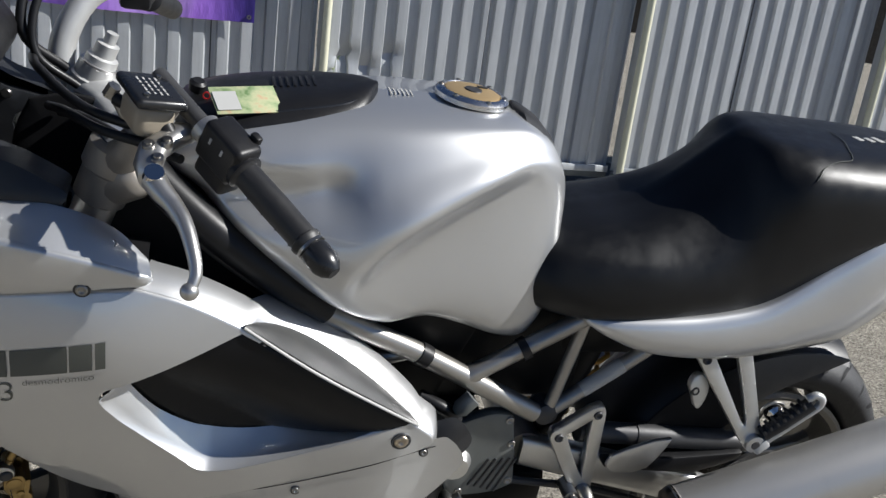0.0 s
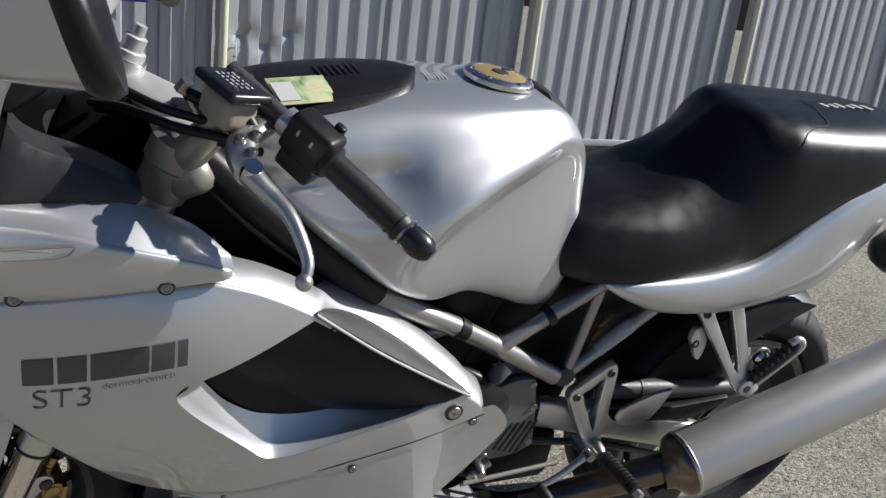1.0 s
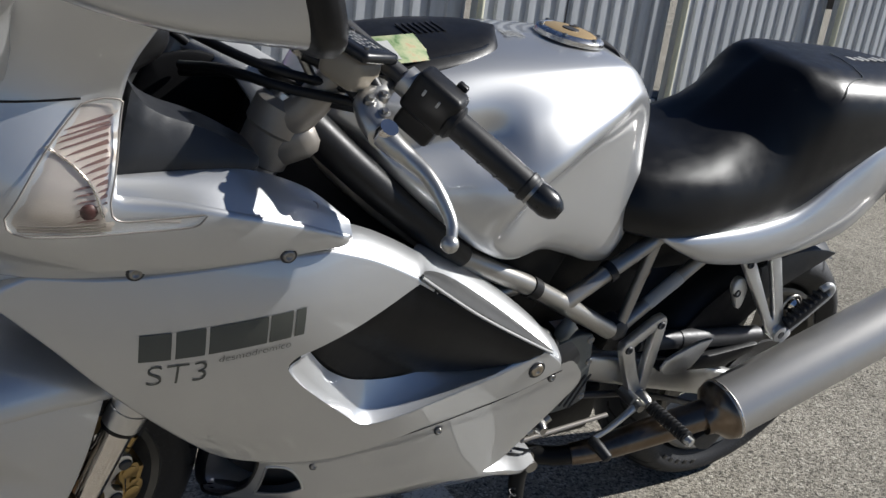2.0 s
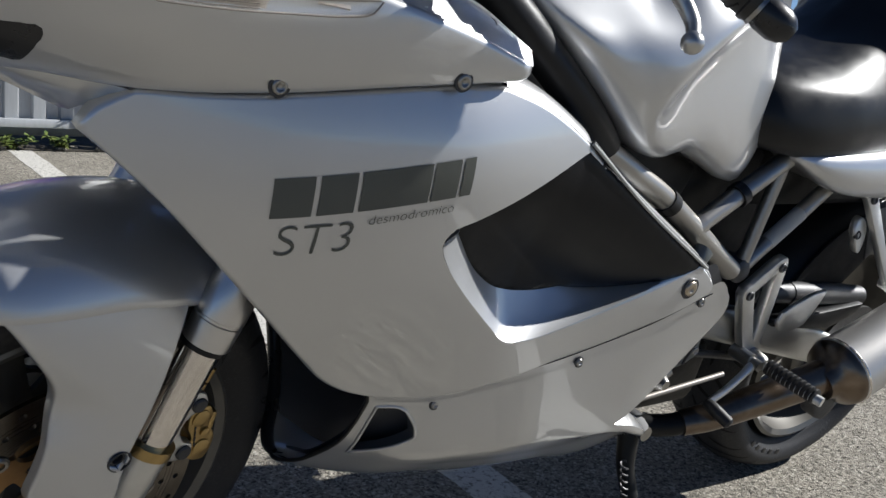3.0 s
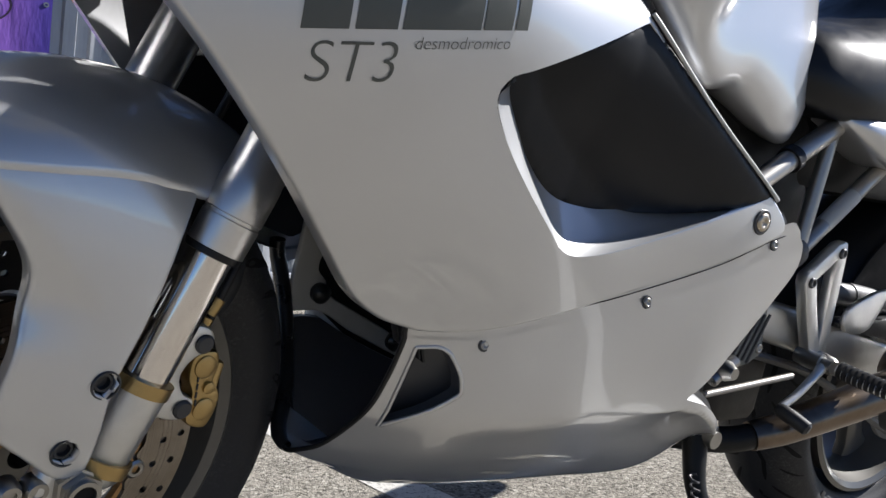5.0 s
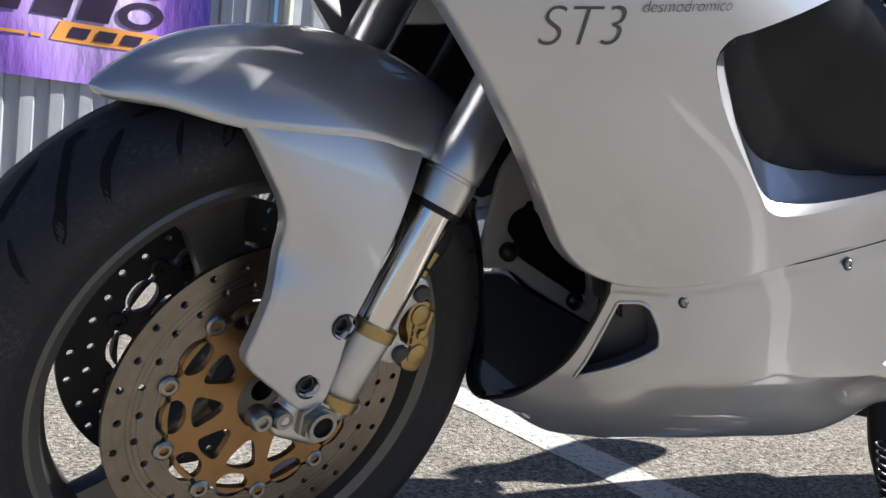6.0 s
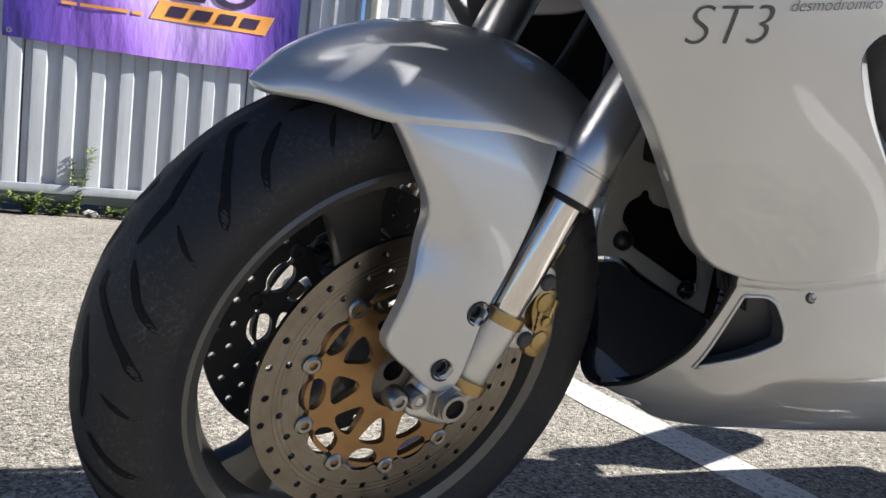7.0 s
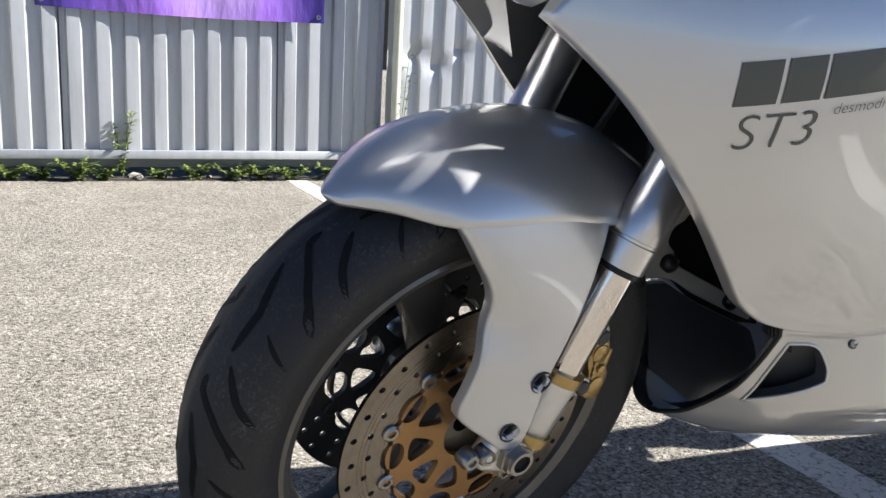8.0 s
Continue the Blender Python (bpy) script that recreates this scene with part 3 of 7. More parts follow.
def cloth_ring(cx, cz, rx, rz, wide, lift, skew=0.3, n=40):
    v, f = [], []
    for k in range(n):
        a = 2 * math.pi * k / n
        for s in (1.0, 1.0 - wide):
            x, z = cx + rx * s * math.cos(a) + skew * rz * s * math.sin(a), cz + rz * s * math.sin(a)
            v.append((x, sag(x, z) - lift, z))
        b = 2 * ((k + 1) % n)
        f.append((2 * k, 2 * k + 1, b + 1, b))
    return bm_of(v, f)


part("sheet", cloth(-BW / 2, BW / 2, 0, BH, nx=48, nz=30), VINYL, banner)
part("orange_strip", cloth(-0.05, 0.545, 0.185, 0.285, 0.004, 24, 4, 0.45), ORANGE, banner, "orange printed strip")
for _x in (0.025, 0.150, 0.275, 0.400):
    part("mark_block", cloth(_x, _x + 0.090, 0.207, 0.262, 0.007, 4, 3, 0.45), PRINT, banner, "dark slanted printed block")
for _x0, _x1 in ((-0.36, -0.20), (-0.14, 0.02), (0.06, 0.215)):
    part("mark_block", cloth(_x0, _x1, 0.300, 0.435, 0.006, 8, 5, 0.30), PRINT, banner, "dark slanted printed block")
part("mark_ring", cloth_ring(0.372, 0.368, 0.112, 0.072, 0.42, 0.006), PRINT, banner, "dark printed ring")
part("mark_ring", cloth_ring(0.45, 0.545, 0.085, 0.075, 0.13, 0.006), PRINT, banner, "thin dark printed ring")
part("mark_ring", cloth_ring(-0.20, 0.56, 0.085, 0.075, 0.13, 0.006), PRINT, banner, "thin dark printed ring")
part("yellow_shape", cloth(0.00, 0.30, 0.535, 0.66, 0.005, 8, 5, 0.3), YELLOW, banner, "yellow printed shape")
for _x0, _x1 in ((-0.465, -0.395), (-0.380, -0.150), (-0.135, -0.085)):
    part("print_bar", cloth(_x0, _x1, 0.190, 0.206, 0.005, 6, 1), ORANGE, banner, "thin pale printed bar")
for _x in (-0.69, 0.69):
    for _z in (0.03, 0.6, 1.12):
        part("grommet", revolve([(0.006, 0.002), (0.013, 0.0025), (0.013, -0.002), (0.006, -0.002)], 20, (_x, sag(_x, _z) - 0.004, _z)), STEEL, banner, "steel grommet")


# weeds and rubble at the foot of the fence
def weed(u, off, tall, spread, count, seed, z0=0.0):
    rnd = random.Random(seed)
    stems, leaves = [], ([], [])
    for s in range(count):
        ang, lean = rnd.uniform(0, 6.28), rnd.uniform(0.05, spread)
        h = tall * rnd.uniform(0.6, 1.0)
        pts = [(lean * math.cos(ang) * (k / 4) ** 1.5, lean * math.sin(ang) * (k / 4) ** 1.5 * 0.6, h * k / 4) for k in range(5)]
        pts = [tuple(p) for p in spline(pts, 3)]
        stems.append(sweep(pts, [0.0028, 0.0012], 5))
        for p in pts[2:]:
            for _ in range(3):
                a, l, w = rnd.uniform(0, 6.28), rnd.uniform(0.018, 0.045), rnd.uniform(0.005, 0.011)
                d = Vector((math.cos(a), math.sin(a), rnd.uniform(-0.2, 0.7))).normalized()
                e = d.cross(Vector((0, 0, 1))).normalized() * w
                q, b = Vector(p), len(leaves[0])
                leaves[0].extend(tuple(v) for v in (q, q + d * l * 0.5 + e, q + d * l + Vector((0, 0, -0.004)), q + d * l * 0.5 - e))
                leaves[1].append((b, b + 1, b + 2, b + 3))
    ob = part("weed", joined(*stems), LEAF, m=fence_m(u, off, z0))
    tagged(ob, "green weed growing at the foot of the fence", "weed", group="weeds along the fence")
    part("leaves", bm_of(*leaves), LEAF, ob)


for _k, (_u, _o, _h, _sp, _n) in enumerate(((-2.11, 0.09, 0.37, 0.05, 4), (-0.84, 0.14, 0.34, 0.09, 3), (-0.74, 0.13, 0.90, 0.07, 2), (-2.31, 0.14, 0.10, 0.13, 9), (-2.45, 0.12, 0.07, 0.12, 6), (-2.60, 0.12, 0.09, 0.12, 7), (-2.2, 0.13, 0.06, 0.10, 5), (-1.95, 0.10, 0.06, 0.09, 4), (-1.78, 0.11, 0.08, 0.12, 7), (-1.60, 0.12, 0.06, 0.12, 7), (-1.45, 0.11, 0.09, 0.14, 9), (-1.30, 0.11, 0.07, 0.12, 7), (-1.10, 0.11, 0.08, 0.10, 5), (1.9, 0.12, 0.10, 0.1, 5), (0.4, 0.12, 0.10, 0.1, 5))):
    weed(_u, _o, _h, _sp, _n, 30 + _k)
random.seed(12)
_sv = []
for _k in range(90):
    _b = bmesh.new()
    bmesh.ops.create_icosphere(_b, subdivisions=1, radius=random.uniform(0.008, 0.032))
    for _vt in _b.verts:
        _vt.co *= random.uniform(0.75, 1.15)
    _b.transform(Matrix.Translation((random.uniform(-3.6, 2.5), random.uniform(-0.15, 0.02), 0.012)) @ Matrix.Diagonal((1.2, 1.0, 0.7, 1)))
    _sv.append(_b)
tagged(part("rubble", joined(*_sv), ASPHALT, m=fence_m(0)), "small stones scattered under the fence", "rubble", kind="stuff")

# ---- motorcycle ----
bike = tagged(new("motorcycle"), "silver sport-touring motorcycle leaning on its side stand", "motorcycle")
bike.matrix_basis = pose(-0.7647, 1.2687, 0.0, 9.8, 0.0, 16.0)

RAKE, STEER = radians(23.5), radians(14.0)
AXLE = Vector((0, 0, 0.297))
S = Matrix.Translation((-0.029, 0.018, 0.291)) @ Matrix.Rotation(STEER, 4, Vector((math.sin(RAKE), 0, math.cos(RAKE)))) @ Matrix.Translation(-AXLE)
FLIP = Matrix.Diagonal((1, -1, 1, 1))
bolt = bolt_mesh()
small_bolt = bolt_mesh(0.0052, 0.0022)
brass_bolt = bolt_mesh(0.0105, 0.003, 0.35, CHAMPAGNE)


def screw(parent, x, z, y, mesh=None, label="", tilt=0.0):
    r = max(v.co.x for v in (mesh or bolt).vertices) * 1.32
    part("bolt_recess", revolve([(0.0002, -0.0006), (r, -0.0006), (r * 1.06, 0.0004), (r, 0.002), (0.0002, 0.002)], 24, closed=False), DARK_METAL, parent, "dark recess round a bolt", Matrix.Translation((x, y, z)) @ Matrix.Rotation(tilt, 4, "X"))
    return part("bolt", mesh or bolt, None, parent, label, Matrix.Translation((x, y, z)) @ Matrix.Rotation(tilt, 4, "X"))


# -- front wheel --
def tyre_profile(r, half):
    a = [(r, 0.0), (r - 0.004, half * 0.32), (r - 0.013, half * 0.62), (r - 0.028, half * 0.88), (r - 0.045, half * 1.0), (r - 0.062, half * 0.97), (r - 0.076, half * 0.86), (r - 0.084, half * 0.80), (r - 0.088, half * 0.74)]
    p = spline(a, 4)
    q = [(x, -y) for x, y in p[::-1]]
    return q[:-1] + [tuple(v) for v in p]


# grooves of one repeat: (place across 0..1, place along 0..1)
TREAD = (([(0.14, 0.62), (0.40, 0.90), (0.38, 1.16)], 0.0044), ([(0.18, 0.36), (0.19, 0.45), (0.53, 0.56), (0.83, 0.70), (0.97, 0.82)], 0.0042), ([(0.48, 0.23), (0.75, 0.40), (0.98, 0.51)], 0.0040), ([(0.67, 0.96), (0.98, 1.08)], 0.0030))


def tread(r, half, count, seed):
    """Slanting sipes cut as dark sunken grooves, laid on the tyre's crown."""
    verts, faces = [], []
    prof = tyre_profile(r, half)
    py = np.array([q[1] for q in prof])
    pr = np.array([q[0] for q in prof])
    crown = slice(int(np.argmin(py)), int(np.argmax(py)) + 1)
    py, pr = py[crown], pr[crown]
    for k in range(count):
        for side in (1, -1):
            base = 2 * math.pi * (k + (0.5 if side < 0 else 0)) / count
            for line, w in TREAD:
                pts = np.array(line)
                t = np.linspace(0, len(pts) - 1, 6 * (len(pts) - 1) + 1)
                for i, q in enumerate(t):
                    fy = np.interp(q, range(len(pts)), pts[:, 0])
                    ang = base + np.interp(q, range(len(pts)), pts[:, 1]) * 2 * math.pi / count
                    y = side * half * fy
                    ww = w * (0.35 + 0.65 * min(1.0, 2.5 * q, 2.5 * (t[-1] - q)))
                    j = min(int(q), len(pts) - 2)
                    run = (pts[j + 1] - pts[j]) * (half, 2 * math.pi / count * r)
                    run = run / np.linalg.norm(run)
                    for e in (-1, 1):
                        yy = y + side * e * ww * 0.85 * run[1]
                        aa = ang - e * ww * 0.85 * run[0] / r
                        verts.append(((np.interp(yy, py, pr) + 0.0007) * math.cos(aa), yy, (np.interp(yy, py, pr) + 0.0007) * math.sin(aa)))
                    if i:
                        b = len(verts)
                        faces.append((b - 4, b - 3, b - 1, b - 2))
    return bm_of(verts, faces)


def make_wheel(name, r, half, rim_half, label, place, angle0, spokes=5):
    rim = revolve([(0.222, rim_half), (0.214, rim_half + 0.004), (0.204, rim_half - 0.002), (0.198, rim_half * 0.55), (0.192, rim_half * 0.35), (0.190, 0), (0.192, -rim_half * 0.35), (0.198, -rim_half * 0.55), (0.204, -rim_half + 0.002), (0.214, -rim_half - 0.004), (0.222, -rim_half), (0.206, -rim_half * 0.6), (0.203, 0), (0.206, rim_half * 0.6)], 96)
    hub = revolve([(0.012, 0.055), (0.045, 0.055), (0.05, 0.04), (0.04, 0.02), (0.04, -0.02), (0.05, -0.04), (0.045, -0.055), (0.012, -0.055)], 40)
    w = part(name, wrapped(joined(rim, hub), place), RIM, bike, label)
    for k in range(spokes):
        a = angle0 + 2 * math.pi * k / spokes
        rings = []
        for rr, wd, th in ((0.036, 0.026, 0.022), (0.07, 0.023, 0.020), (0.12, 0.024, 0.017), (0.165, 0.030, 0.016), (0.196, 0.048, 0.016)):
            ring = []
            for t in range(12):
                q = 2 * math.pi * t / 12
                ring.append((rr, math.copysign(abs(math.sin(q)) ** 0.6, math.sin(q)) * th, math.copysign(abs(math.cos(q)) ** 0.6, math.cos(q)) * wd))
            rings.append(ring)
        sp = loft(rings)
        sp.transform(place @ Matrix.Rotation(-a, 4, "Y"))
        part("spoke", sp, RIM, w)
    ty = part("tyre", wrapped(revolve(tyre_profile(r, half), 128), place), TYRE, w, "black road tyre with worn dusty tread")
    tagged(part("tread_pattern", wrapped(tread(r, half, 11, 1), place), PITCH, w, "slanting tread grooves"), kind="stuff")
    return w


front_place = S @ Matrix.Translation(AXLE)
front_wheel = make_wheel("front_wheel", 0.301, 0.064, 0.050, "grey cast three-spoke front wheel", front_place, radians(-11.5), 3)


def disc_set(y, side):
    m = front_place @ Matrix.Translation((0, y, 0))
    holes = []
    for k in range(30):
        a = 2 * math.pi * k / 30
        for rr, da in (((0.1275, -0.012), (0.1465, 0.022)) if k % 2 else ((0.1315, -0.020), (0.1505, 0.012))):
            holes.append(circle(rr * math.cos(a + da), rr * math.sin(a + da), 0.0038, 10))
    n = 10
    inner = []
    for k in range(240):
        a = 2 * math.pi * k / 240
        b = (a - radians(129)) % (2 * math.pi / n)
        b = min(b, 2 * math.pi / n - b)
        rr = 0.1125 - 0.006 * math.exp(-((b - 0.135) / 0.07) ** 2)
        inner.append((rr * math.cos(a), rr * math.sin(a)))
    # far disc, carrier and bobbins get dark steel: their shade is in the colour
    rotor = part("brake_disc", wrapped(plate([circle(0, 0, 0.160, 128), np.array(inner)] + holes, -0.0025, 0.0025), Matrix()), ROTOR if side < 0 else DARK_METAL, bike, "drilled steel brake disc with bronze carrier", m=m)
    wins = []
    for k in range(n):
        c = 2 * math.pi * (k + 0.5) / n + radians(129)
        oval = [(0.0845, 0.0), (0.087, 0.12), (0.096, 0.185), (0.1045, 0.14), (0.107, 0.0), (0.1045, -0.14), (0.096, -0.185), (0.087, -0.12)]
        wins.append(loop([(rr * math.cos(c + da), rr * math.sin(c + da)) for rr, da in oval], 3))
        tri = [(0.0475, 0.0), (0.051, 0.11), (0.066, 0.20), (0.0755, 0.215), (0.0785, 0.15), (0.0795, 0.0), (0.0785, -0.15), (0.0755, -0.215), (0.066, -0.20), (0.051, -0.11)]
        wins.append(loop([(rr * math.cos(c + da), rr * math.sin(c + da)) for rr, da in tri], 3))
    lugs = []
    for k in range(240):
        a = 2 * math.pi * k / 240
        b = (a - radians(129)) % (2 * math.pi / n)
        b = min(b, 2 * math.pi / n - b)
        lugs.append(((0.1015 + 0.010 * math.exp(-(b / 0.075) ** 4)) * math.cos(a), (0.1015 + 0.010 * math.exp(-(b / 0.075) ** 4)) * math.sin(a)))
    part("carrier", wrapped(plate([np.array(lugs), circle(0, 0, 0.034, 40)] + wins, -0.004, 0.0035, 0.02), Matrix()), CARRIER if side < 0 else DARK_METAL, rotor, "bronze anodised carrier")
    bob = revolve([(0.0045, -0.0035), (0.0045, -0.0065), (0.0075, -0.0068), (0.0098, -0.005), (0.0098, 0.005), (0.0045, 0.005)], 18)
    me = None
    for k in range(n):
        a = 2 * math.pi * k / n + radians(129)
        mm = Matrix.Translation((0.1085 * math.cos(a), 0, 0.1085 * math.sin(a)))
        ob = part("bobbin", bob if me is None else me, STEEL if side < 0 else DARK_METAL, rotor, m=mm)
        me = ob.data
    return rotor


disc_set(-0.066, -1)
disc_set(0.066, 1)


# -- fork --
def fork_point(z, y=-0.112):
    return (0.119 + (z - 0.5215) * 0.385, y, z)


for _side in (-1, 1):
    _y = 0.112 * _side

    def fp(z, _y=_y):
        return fork_point(z, _y)
    leg = part("fork_leg", wrapped(stepped(fp(0.512), fp(0.985), [(0, 0.0225), (0.002, 0.0265), (0.045, 0.0272), (0.058, 0.0272), (0.06, 0.0262), (0.066, 0.0262), (0.068, 0.0275), (0.14, 0.0275), (0.142, 0.027), (1, 0.027)], 32), S), FORK_TUBE, bike, "grey metal upside-down fork leg")
    part("slider", wrapped(stepped(fp(0.37), fp(0.52), [(0, 0.0212), (1, 0.0212)], 32), S), CHROME, leg, "polished chrome slider")
    part("axle_clamp", wrapped(joined(stepped(fp(0.300), fp(0.388), [(0, 0.018), (0.08, 0.0235), (0.75, 0.0255), (0.98, 0.0262), (1, 0.022)], 28), block((0.060, 0.030, 0.052), 0.010, Matrix.Translation((0.010, _y, 0.303)) @ Matrix.Rotation(RAKE, 4, "Y"), 3)), S), CAST, leg, "cast alloy axle clamp")
    for _z in (0.318, 0.389):
        part("ring", wrapped(stepped(fp(_z - 0.006), fp(_z + 0.006), [(0, 0.025), (0.02, 0.0278), (0.98, 0.0278), (1, 0.025)], 28), S), BRASS, leg, "brass-coloured clamp ring")
    part("dust_seal", wrapped(stepped(fp(0.506), fp(0.514), [(0, 0.0225), (0.1, 0.0255), (1, 0.0255)], 28), S), BLACK, leg)
    part("axle_nut", wrapped(joined(stepped((0.014, _y, 0.306), (0.014, _y + 0.030 * _side, 0.306), [(0, 0.021), (0.75, 0.021), (0.78, 0.0185), (1, 0.0185)], 6), revolve([(0.0105, 0.034 * _side), (0.0145, 0.034 * _side), (0.0145, 0.01 * _side), (0.0105, 0.01 * _side)], 24, (0.014, _y, 0.306))), S), STEEL, leg, "steel axle nut")
    # black disc inside the nut paints the shade of the hollow axle
    part("bore_shade", wrapped(stepped((0.014, _y + 0.029 * _side, 0.306), (0.014, _y + 0.0306 * _side, 0.306), [(0, 0.0106), (1, 0.0106)], 24), S), PITCH, leg, "black disc in place of the shade in the axle's hollow end")
    for _q in (-0.030, -0.052):
        part("bolt", wrapped(stepped((0.014 + _q, _y - 0.002 * _side, 0.304 - _q * 0.1), (0.014 + _q, _y + 0.0155 * _side, 0.304 - _q * 0.1), [(0, 0.011), (0.7, 0.011), (0.9, 0.0095), (1, 0.0085), (1.0, 0.0050), (0.85, 0.0045)], 18), S), STEEL, leg)

# -- front fender --
_rings = []
_st = [(32.6, 0.327, 0.004, 0.003), (31.8, 0.328, 0.016, 0.008), (29.5, 0.331, 0.030, 0.017), (25.5, 0.335, 0.052, 0.029), (20, 0.338, 0.080, 0.046), (15, 0.341, 0.096, 0.057), (6, 0.344, 0.105, 0.068), (-5, 0.348, 0.108, 0.073), (-15, 0.351, 0.108, 0.075), (-25, 0.353, 0.102, 0.070), (-34, 0.354, 0.096, 0.060)]
_st = spline(_st, 4)
_end = radians(72)
for ang, R, w, h in _st:
    ring = []
    for inner in (0, 1):
        for k in range(33) if not inner else range(32, -1, -1):
            f_ = _end * (-1 + 2 * k / 32)
            rr = R - 0.004 * inner - h * (1 - math.cos(f_)) / (1 - math.cos(_end))
            y = (w - 0.003 * inner) * math.sin(f_) / math.sin(_end)
            ring.append((-rr * math.sin(radians(ang)), y, AXLE.z + rr * math.cos(radians(ang))))
    _rings.append(ring)
fender = part("front_fender", wrapped(loft(_rings), S), SILVER, bike, "silver painted front fender with fork guards", smooth=60)
_sa = np.array(_st)[::-1]


def fender_side(x, z):
    """Half width of the fender at a place seen from the side, and the height above its lower edge."""
    r, ang = math.hypot(x, z - AXLE.z), math.degrees(math.atan2(-x, z - AXLE.z))
    R, w, h = (float(np.interp(ang, _sa[:, 0], _sa[:, k])) for k in (1, 2, 3))
    c = min(max(1 - (R - r) / h * (1 - math.cos(_end)), math.cos(_end)), 1.0)
    return -w * math.sin(math.acos(c)) / math.sin(_end), r - (R - h)


_ctl = []
for _ang in (16, 10, 3, -4, -11, -18, -24):
    R, w, h = (float(np.interp(_ang, _sa[:, 0], _sa[:, k])) for k in (1, 2, 3))
    for _rise in (0.0005, 0.014):
        _x, _z = -(R - h + _rise) * math.sin(radians(_ang)), AXLE.z + (R - h + _rise) * math.cos(radians(_ang))
        _ctl.append((_x, _z, fender_side(_x, _z)[0]))
_gs0 = surface(_ctl + [(-0.04, 0.535, -0.113), (0.01, 0.540, -0.1175), (0.07, 0.530, -0.1195), (-0.035, 0.50, -0.119), (0.0, 0.50, -0.124), (0.06, 0.50, -0.127), (-0.033, 0.46, -0.121), (0.02, 0.45, -0.131), (-0.055, 0.38, -0.117), (-0.02, 0.39, -0.130), (0.005, 0.33, -0.134), (0.022, 0.41, -0.136)])
_guard = merged([(-0.094, 0.590), (-0.088, 0.577), (-0.078, 0.563), (-0.063, 0.538), (-0.044, 0.505), (-0.039, 0.482), (-0.044, 0.448), (-0.055, 0.395), (-0.060, 0.369), (-0.053, 0.357), (-0.030, 0.338), (-0.010, 0.321), (0.004, 0.317), (0.016, 0.325), (0.022, 0.352), (0.029, 0.400), (0.050, 0.452), (0.076, 0.520), (0.097, 0.566), (0.104, 0.578)], [(0.104, 0.578), (0.06, 0.588), (0.0, 0.592), (-0.094, 0.590)])
_fold = np.array([(-0.088, 0.580), (-0.043, 0.535), (-0.004, 0.490), (0.012, 0.467), (0.016, 0.44)])


def guard_base(q):
    """The guard runs on tangentially from the fender; ahead of a slanting fold its front strip turns inwards."""
    q = np.atleast_2d(q)
    xf = np.interp(q[:, 1], _fold[::-1, 1], _fold[::-1, 0])
    ahead = (xf - q[:, 0]) * 0.72
    soft = 0.5 * (ahead + np.sqrt(ahead**2 + 0.0035**2))
    k = np.clip((q[:, 1] - 0.425) / 0.06, 0, 1) * np.clip((0.585 - q[:, 1]) / 0.03, 0, 1)
    return _gs0(q) + 0.42 * soft * k * k * (3 - 2 * k)


def _gs(q):
    q = np.atleast_2d(q)
    rise = np.array([fender_side(x, z)[1] for x, z in q])
    k = np.clip((rise + 0.002) / 0.010, 0, 1)
    return guard_base(q) - 0.0007 + 0.0026 * k


def faired_guard(ob):
    """True normals of the guard's skin, without the step under the fender."""
    me = ob.data
    co = np.empty(len(me.vertices) * 3)
    me.vertices.foreach_get("co", co)
    co = co.reshape(-1, 3)
    q, h = co[:, [0, 2]], 0.002
    dx = (guard_base(q + [h, 0]) - guard_base(q - [h, 0])) / (2 * h)
    dz = (guard_base(q + [0, h]) - guard_base(q - [0, h])) / (2 * h)
    o, i = np.zeros(len(q)), np.ones(len(q))
    faired(ob, np.c_[q[:, 0], _gs(q), q[:, 1]], np.c_[i, dx, o], np.c_[o, dz, i])


for _side in (-1, 1):
    g = panel([_guard, circle(0.021, 0.404, 0.0112, 20), circle(-0.002, 0.345, 0.0112, 20)], _gs, 0.0046, 0.010, 0.009)
    gp = part("fork_guard", g, SILVER, fender, smooth=60)
    faired_guard(gp)
    gp.data.transform(S @ FLIP if _side > 0 else S)
    if _side > 0:
        gp.data.flip_normals()
    for _x, _z in ((0.021, 0.404), (-0.002, 0.345)):
        _cy = float(_gs([(_x, _z)])[0])
        _cup = revolve([(0.0002, 0.010), (0.0055, 0.010), (0.006, 0.005), (0.008, 0.005), (0.0085, 0.012), (0.0108, 0.012), (0.0112, -0.0005), (0.0124, -0.0008), (0.0130, 0.0015)], 24, (_x, _cy, _z), False)
        if _side > 0:
            _cup.transform(FLIP)
        part("bolt_recess", wrapped(_cup, S), DARK_METAL, fender, "recessed dark bolt hole")

